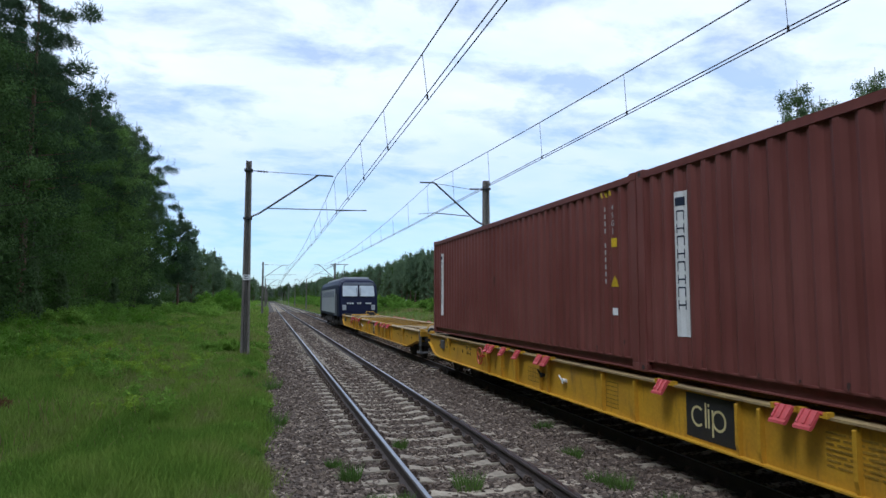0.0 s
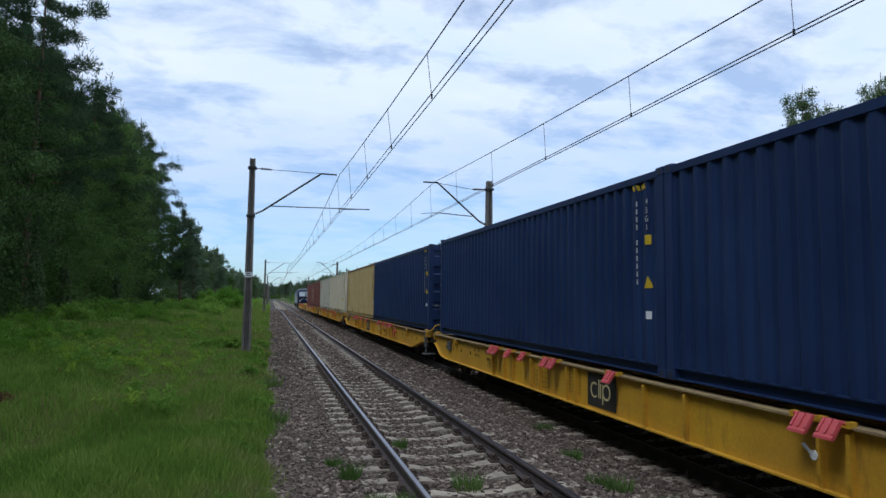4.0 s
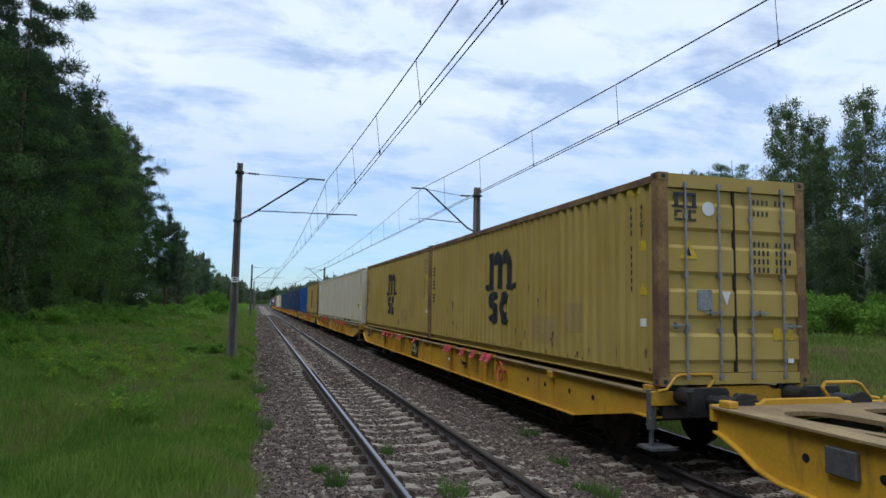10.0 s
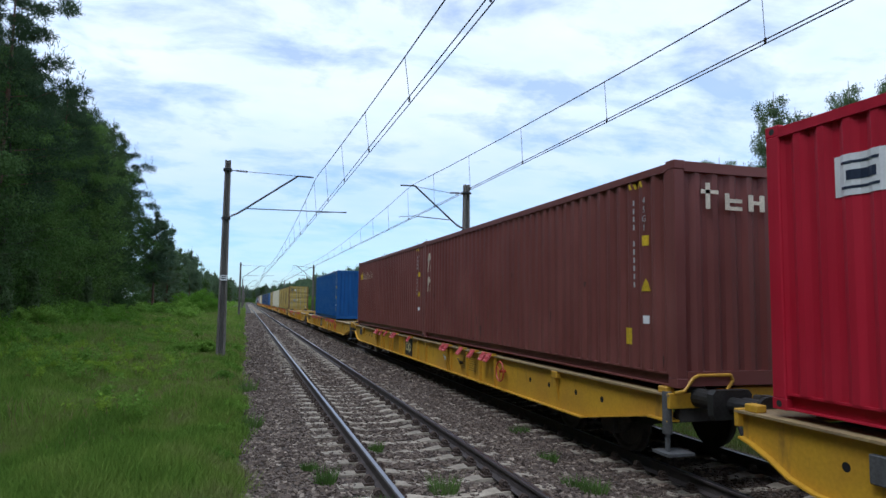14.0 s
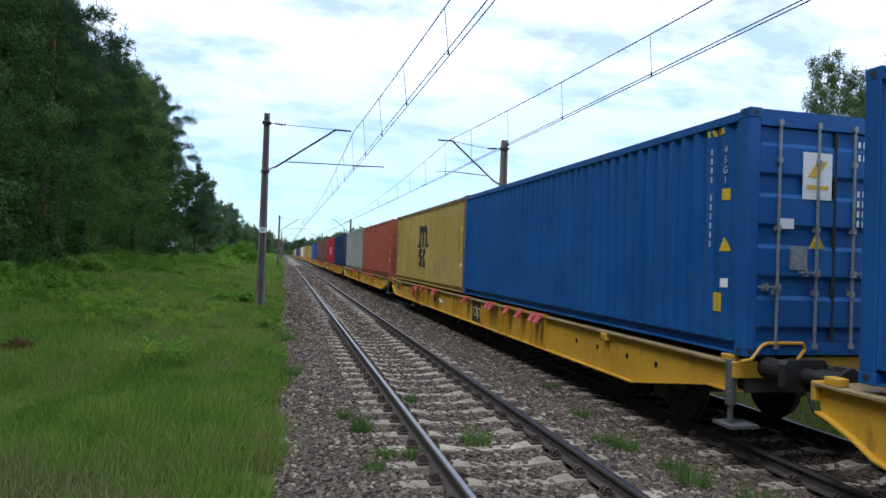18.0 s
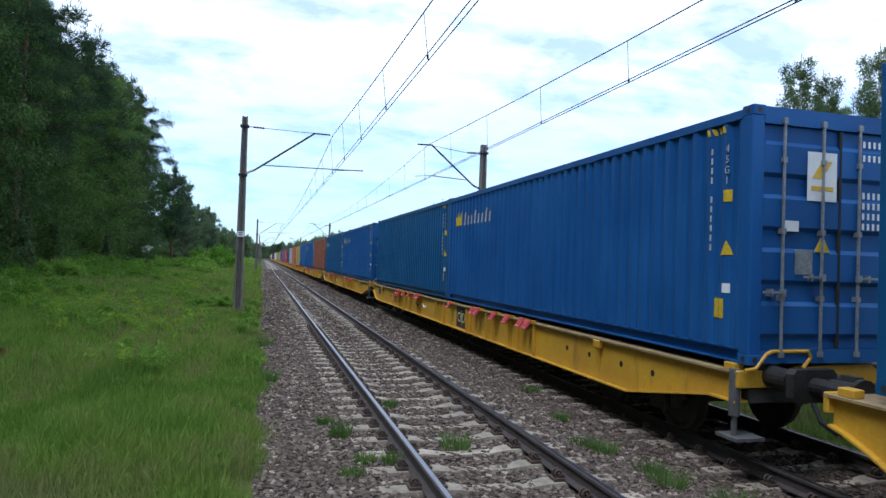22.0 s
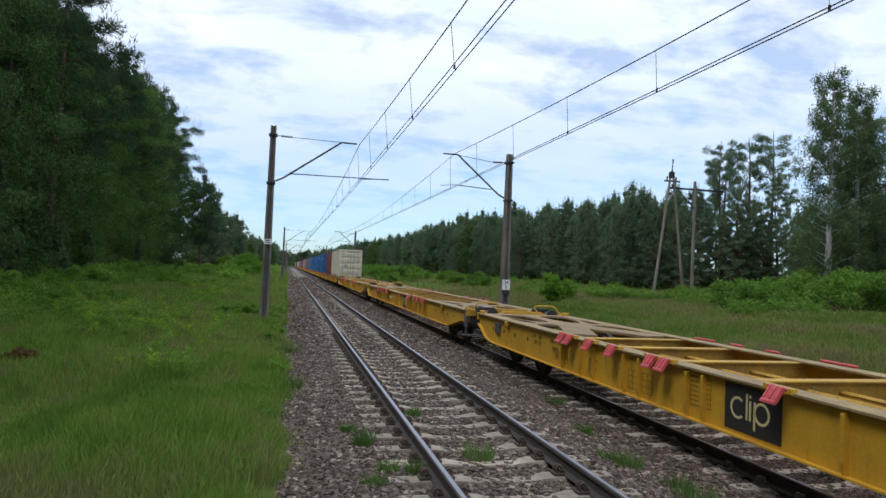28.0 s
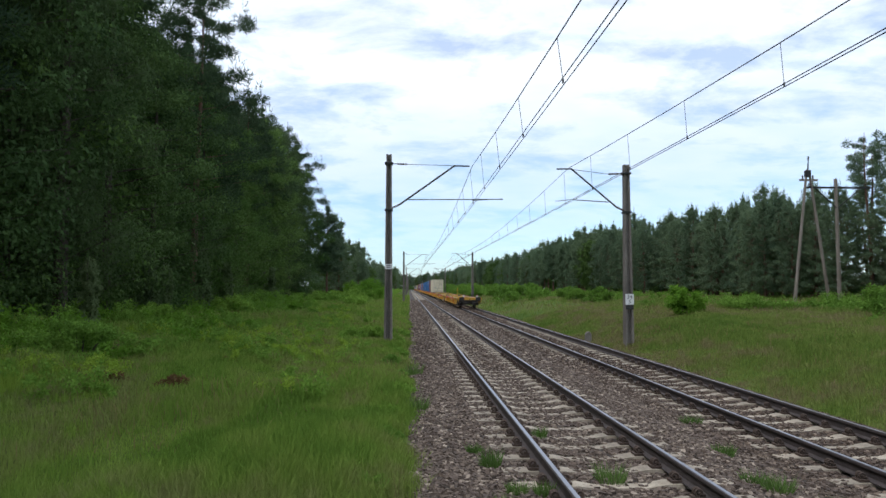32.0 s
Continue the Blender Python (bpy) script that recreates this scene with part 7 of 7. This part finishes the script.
def build_right_forest():
    rs, used = np.random.RandomState(31), set()
    young = [build_tree("young_pine", "young", 10, 200 + i, "young dark green pine in the plantation", PINEBARK, NEEDLE2) for i in range(4)]
    tall = [build_tree("pine_tree", "scots", 14, 210 + i, "slender tall pine above the plantation", PINEBARK, NEEDLE2) for i in range(2)]
    birch = [build_tree("birch_tree", "birch", 14.5, 220 + i, "grey-green birch at the wood's edge", BIRCHBARK, LEAF_BIRCH) for i in range(2)]
    mixed = [build_tree("broadleaf_tree", "broad", 11, 230 + i, "green broadleaf tree at the wood's edge", BARK, LEAF_MID) for i in range(2)]
    for i, proto in enumerate(mixed):
        plant(proto, used, 35 + 3 * i, 66 + 5 * i, 0.9, 40 * i)
    y = 44.0
    while y < 700:
        step = 2.2 + y * 0.012
        for row in range(3 if y < 200 else 2):
            x = 30.5 + row * 3.2 + rs.uniform(-1.2, 1.2) - (min(y, 500) - 130) * 0.035 * (y > 130) - 5.0 * max(0, 1 - abs(y - 52) / 16)
            if y < 110:
                plant(young[rs.randint(4)] if rs.uniform() < (1.0 if y < 62 else 0.94) else mixed[rs.randint(2)], used, x, y + rs.uniform(-1, 1), rs.uniform(0.74, 1.02) * (0.86 if y < 66 else 1.05) * (1 + 0.05 * row), rs.uniform(0, 360))
            else:
                plant(FAR_TREES[rs.randint(len(FAR_TREES))], FAR_USED, x, y + rs.uniform(-1, 1), rs.uniform(0.85, 1.2) * (1 + 0.05 * row), rs.uniform(0, 360))
        y += step
    for x, y, s in ((30.3, 45.0, 0.88), (31.6, 46.5, 0.86), (32.6, 44.6, 0.93), (34.9, 44.8, 0.98), (38.5, 38.0, 1.0)):
        plant(tall[rs.randint(2)], used, x, y, s, rs.uniform(0, 360))
    for x, y, s in ((24.3, 28.0, 0.89), (26.4, 28.4, 0.86), (29.5, 28.0, 0.97), (27.9, 29.6, 0.8), (33.2, 28.5, 1.04), (31.0, 25.5, 0.98), (31.4, 21.5, 1.0), (34, 24, 1.1), (33, 19, 1.0), (36, 14, 1.0), (31, 10, 1.0)):
        plant(birch[rs.randint(2)], used, x, y, s, rs.uniform(0, 360))
    for i in range(34):
        plant(young[rs.randint(4)], used, 29.5 + rs.uniform(0, 10), rs.uniform(24, 46) if i % 3 else rs.uniform(4, 24), rs.uniform(0.46, 0.66), rs.uniform(0, 360))
    bushes = [build_bush("bush", 1.6, 1.5, 240 + i, "green leafy bush in the meadow beyond the tracks", LEAF_HERB, 260) for i in range(3)]
    spots = [(18.6, 20.6, 1.1), (21.5, 24.5, 1.3), (23.5, 27.5, 1.4), (20, 17.5, 1.2), (26, 31, 1.2), (15.6, 22.8, 0.8), (17.0, 24.6, 0.95), (18.4, 26.5, 0.9), (12.6, 52, 0.9), (23, 31.5, 0.7),
             (25, 24, 1.3), (12.5, 58, 0.7), (14, 66, 0.9), (16, 74, 0.8), (13, 84, 1.3), (11, 100, 1.1), (14, 118, 1.3), (12, 140, 1.4), (10, 165, 1.5), (13, 190, 1.6), (9.5, 75, 0.8), (10.5, 88, 1.0), (9, 112, 1.1), (9, 130, 1.2), (12.5, 155, 1.6), (9.5, 210, 1.6), (12, 235, 1.9), (9, 260, 1.8), (16, 100, 1.2), (18, 130, 1.4), (17, 170, 1.6)]
    plant(build_bush("bush", 2.1, 0.9, 247, "single upright bright green bush on the bank", LEAF_BUSH, 260), used, 10.6, 30.4, 0.84, 0)
    for x, y, s in spots:
        plant(bushes[rs.randint(3)], used, x, y, s, rs.uniform(0, 360))
    # added shrubs close bright gaps between trunks, where deep shade belongs
    thicket("plantation_shrubs", [(34 + rs.uniform(-3, 5), 12 + 120 * i / 44, rs.uniform(1.6, 2.6), rs.uniform(1.4, 2.6)) for i in range(44)], 260, 0.075, 260, LEAF_MID, "added dark shrubs that fill the gaps under the plantation pines")
    thicket("far_thicket", [(8.2 + rs.uniform(0, 9) ** 0.9, 70 + 330 * i / 130, rs.uniform(0.9, 2.0) * (1 + i / 130), rs.uniform(0.8, 2.0) * (1 + i / 110)) for i in range(130)], 80, 0.13, 156, LEAF_HERB, "bright scrub beside the far track in the distance")
    low = [(rs.uniform(12.5, 28), 20 + 110 * rs.uniform(0, 1) ** 1.5, rs.uniform(0.5, 1.1), rs.uniform(0.3, 0.9)) for i in range(170)]
    low += [(13.2 + 6.5 * u + rs.uniform(-0.6, 0.6), 31 - 3.0 * u + rs.uniform(-1.5, 1.5), rs.uniform(0.5, 0.9), rs.uniform(0.5, 0.95)) for u in rs.uniform(0, 1, 40)]
    thicket("low_herbs", low, 70, 0.055, 262, LEAF_HERB, "low green herbs and brambles before the plantation")


LEAF_LUSH = leafy("tall_herb_leaf", (0.115, 0.225, 0.034), (0.235, 0.380, 0.058))
# birch leaf once more, with the left wood's shade put into the colour
LEAF_BIRCH2 = leafy("shaded_birch_leaf", (0.052, 0.090, 0.034), (0.120, 0.170, 0.066))
LEAF_MID = leafy("mid_green_leaf", (0.050, 0.095, 0.024), (0.11, 0.175, 0.045))
NEEDLE2 = leafy("plantation_pine_needle", (0.092, 0.142, 0.082), (0.190, 0.250, 0.135))
LEAF_HERB = leafy("meadow_herb_leaf", (0.085, 0.175, 0.024), (0.180, 0.300, 0.046))
FAR_USED = set()
FAR_TREES = [build_tree("far_pine", "young", 9.5, 300, "dark pine in the distant wood", PINEBARK, NEEDLE2, 0.45),
             build_tree("far_tree", "broad", 9.0, 301, "mid green broadleaf tree in the distant wood", BARK, LEAF_MID, 0.4),
             build_tree("far_pine", "young", 10.0, 302, "dark pine in the distant wood", PINEBARK, NEEDLE2, 0.45),
             build_tree("far_pine", "pine", 10.5, 303, "dark pine in the distant wood", PINEBARK, NEEDLE2, 0.4)]
build_left_forest()
build_right_forest()


def build_grass(name, n, x0, x1, y0, y1, h, seed, material, label, power=1.6, patch=0.0, mind=None):
    """Separate bent blades, denser towards the camera's end of the strip."""
    rs = np.random.RandomState(seed)
    x = rs.uniform(x0, x1, n)
    y = y0 + (y1 - y0) * rs.uniform(0, 1, n) ** power
    if patch:
        f = np.sin(x * 0.9 + 2.1 * np.sin(y * 0.31)) + np.sin(y * 0.57 + 1.4 * np.sin(x * 0.7)) + 0.7 * np.sin(x * 2.3 + y * 1.7)
        keep = f + rs.uniform(-0.9, 0.9, n) > patch
        x, y = x[keep], y[keep]
    edge = -2.44 + 0.18 * np.sin(y * 1.7) + 0.12 * np.sin(y * 4.3 + 1) + 0.08 * np.sin(y * 9.1) + rs.normal(size=len(x)) * 0.13
    keep = (x < edge) | (x > 5.35 + 0.1 * np.sin(y * 1.3) + 0.012 * np.clip(y, 0, 40) + np.abs(rs.normal(size=len(x))) * 0.14)
    x, y = x[keep], y[keep]
    n = len(x)
    z = ground_z(x, y) - 0.02
    dist = np.hypot(x - EYE[0], y)
    tuft = np.clip(0.5 + 0.35 * np.sin(x * 1.7 + 1.3 * np.sin(y * 0.9)) + 0.35 * np.sin(y * 1.1 + 1.7 * np.sin(x * 0.8 + 0.4)), 0, 1.2)
    hh = h * rs.uniform(0.45, 1.2, n) * (0.65 + 0.8 * tuft)
    wd = 0.0018 + 0.00042 * dist
    a, bend, lean = rs.uniform(0, 6.28, n), rs.uniform(0.1, 0.65, n) * hh, rs.uniform(0, 6.28, n)
    px, py = np.cos(a) * wd, np.sin(a) * wd
    lx, ly = np.cos(lean) * bend, np.sin(lean) * bend
    v = np.empty((n, 5, 3))
    v[:, 0] = np.stack([x - px, y - py, z], 1); v[:, 1] = np.stack([x + px, y + py, z], 1)
    v[:, 2] = np.stack([x + px * 0.8 + lx * 0.3, y + py * 0.8 + ly * 0.3, z + hh * 0.6], 1); v[:, 3] = np.stack([x - px * 0.8 + lx * 0.3, y - py * 0.8 + ly * 0.3, z + hh * 0.6], 1)
    v[:, 4] = np.stack([x + lx, y + ly, z + hh], 1)
    k = (np.arange(n) * 5)[:, None]
    tri = np.concatenate([k + [0, 1, 2], k + [0, 2, 3], k + [3, 2, 4]])
    tagged(new(name, quick_mesh(name, v.reshape(-1, 3), tri, material)), label, "grass", kind="stuff")


build_grass("meadow_grass", 215000, -12.5, -2.1, 4.2, 45, 0.17, 41, BLADE, "lush green meadow grass beside the ballast", 1.7)
build_grass("meadow_grass", 60000, -5.4, -2.1, 4.6, 17, 0.20, 51, BLADE, "long soft grass along the ballast's edge", 1.3)
build_grass("meadow_grass", 90000, -18, -8, 8, 100, 0.30, 42, BLADE, "lush green meadow grass below the forest", 1.5)
build_grass("meadow_grass", 26000, -14, -2.15, -8, 4.3, 0.16, 49, BLADE, "lush green meadow grass beside the ballast", 1.0)
build_grass("meadow_grass", 26000, -12, -2.3, 44, 190, 0.26, 46, BLADE, "lush green meadow grass along the line", 1.2)
build_grass("meadow_grass", 190000, 5.2, 17, 6.5, 48, 0.17, 43, BLADE_BANK, "green and dry grass on the bank beyond the tracks", 1.35)
build_grass("meadow_grass", 70000, 11, 29, 15, 80, 0.24, 50, BLADE_BANK, "green grass in front of the plantation", 1.1)
build_grass("meadow_grass", 30000, 5.6, 28, 46, 260, 0.26, 47, BLADE_BANK, "green grass on the far bank", 1.4)
build_grass("dry_grass", 9000, -10, -2.4, 4.0, 40, 0.26, 44, BLADE_DRY, "thin dry seed stalks in the meadow", 1.8, 0.6)
build_grass("dry_grass", 14000, 5.9, 13, 6, 45, 0.22, 45, BLADE_DRY, "pale dry grass on the bank", 1.3, 0.9)


def build_herbs():
    """Leafy weeds: lime and mid green patches out in the meadow, withered clumps, and single weeds along the ballast's edge."""
    rs, used = np.random.RandomState(61), set()
    lime, mid = [], []
    for cx, cy, n in ((-6.6, 19.5, 16), (-7.8, 21.5, 14), (-5.6, 17.6, 10), (-9.2, 14.0, 12), (-10.5, 12.2, 10), (-8.6, 11.4, 8), (-5.0, 22.5, 8), (-8.4, 27, 12), (-6.5, 31, 10), (-10.5, 24, 12), (-4.6, 13.0, 5), (-6.0, 38, 10), (-8.0, 47, 12)):
        for i in range(n):
            q = (cx + rs.normal() * 0.8, cy + rs.normal() * 0.9, rs.uniform(0.22, 0.48), rs.uniform(0.40, 0.85))
            (lime if rs.uniform() < 0.45 else mid).append(q)
    thicket("meadow_herbs", lime, 46, 0.026, 250, LEAF_LIME, "lime-green flowering weeds in the meadow")
    thicket("meadow_herbs", mid, 46, 0.030, 251, LEAF_LUSH, "mid green leafy weeds in the meadow")
    weed = build_bush("withered_weed", 0.34, 0.42, 254, "withered red-brown weed clump in the meadow", LEAF_BROWN, 40)
    for x, y, s in ((-8.3, 13.4, 0.9), (-9.0, 13.8, 0.8), (-6.9, 13.0, 0.8), (-9.5, 13.2, 0.7), (-6.9, 16.9, 0.6)):
        plant(weed, used, x, y, s, rs.uniform(0, 360))
    herb = build_bush("meadow_herb", 0.5, 0.4, 253, "mid green leafy weed clump at the ballast's edge", LEAF_LUSH, 90)
    for i in range(12):
        plant(herb, used, -2.55 - 0.45 * rs.uniform(0, 1), 5.2 + i * 2.3 + rs.uniform(-0.6, 0.6), rs.uniform(0.35, 0.75), rs.uniform(0, 360))
    # a short old stone post beside the second track
    bm = bmesh.new(); prism(bm, [(-0.16, -0.3), (0.16, -0.3), (0.13, 0.36), (0.05, 0.47), (-0.07, 0.45), (-0.14, 0.36)], "y", -0.11, 0.11); bevelled(bm, 0.02)
    post = tagged(new("stone_post", mesh_of("stone_post", bm, CONCRETE)), "short weathered grey stone post in the grass", "marker post")
    post.location = (5.85, 30.0, float(ground_z(np.array(5.85), np.array(30.0))) + 0.02)


LEAF_LIME = leafy("lime_weed_leaf", (0.210, 0.330, 0.034), (0.370, 0.480, 0.070))
LEAF_BROWN = leafy("withered_leaf", (0.130, 0.070, 0.032), (0.200, 0.125, 0.060))
build_herbs()
BLADE_WEED = leafy("weed_blade", (0.075, 0.145, 0.030), (0.150, 0.240, 0.060), island=0.3)
WEEDS = [(-1.36, 8.2, 0.10, 0.24), (-0.06, 7.6, 0.16, 0.22), (-0.44, 9.8, 0.08, 0.18), (-1.5, 8.9, 0.08, 0.14), (-1.22, 7.15, 0.10, 0.13), (-0.92, 7.1, 0.09, 0.17), (-1.42, 6.75, 0.10, 0.12),
         (1.6, 7.5, 0.12, 0.14), (1.7, 7.2, 0.14, 0.2), (1.9, 6.5, 0.15, 0.18), (1.8, 6.05, 0.18, 0.2), (2.0, 9.1, 0.14, 0.16), (2.6, 11.5, 0.15, 0.15), (-2.2, 12.5, 0.18, 0.3), (-2.25, 17.5, 0.2, 0.35), (2.3, 5.6, 0.2, 0.2)]


def build_weed(x, y, w, h, seed):
    """A tuft of bright grass that grows through the ballast."""
    rs = np.random.RandomState(seed)
    n = 170
    r, a = w * rs.uniform(0, 1, n) ** 0.5, rs.uniform(0, 6.28, n)
    bx, by = r * np.cos(a), r * np.sin(a)
    hh = h * rs.uniform(0.5, 1.2, n)
    k, wd = rs.uniform(0, 6.28, n), 0.007
    px, py = np.cos(k) * wd, np.sin(k) * wd
    lx, ly = bx * 0.7 + rs.normal(size=n) * 0.03, by * 0.7 + rs.normal(size=n) * 0.03
    v = np.stack([np.stack([bx - px, by - py, np.zeros(n)], 1), np.stack([bx + px, by + py, np.zeros(n)], 1), np.stack([bx + lx, by + ly, hh], 1)], 1).reshape(-1, 3)
    ob = tagged(new("weed_tuft", quick_mesh("weed_tuft", v, np.arange(n * 3).reshape(-1, 3), BLADE_WEED)), "bright green weed tuft growing in the ballast", "weed", "weeds in the ballast")
    ob.location = (x, y, float(bed_z(np.array(x))) - 0.01)


for i, (x, y, w, h) in enumerate(WEEDS):
    build_weed(x, y, w, h, 500 + i)


# ---- what moves ----
def motions():
    for thing, y, z, turn in MOVING:
        walk(thing, [(t, pose(X2, y + SPEED * t + lead, Z2 + z, 0, 0, turn)) for t, lead in LEAD])


motions()
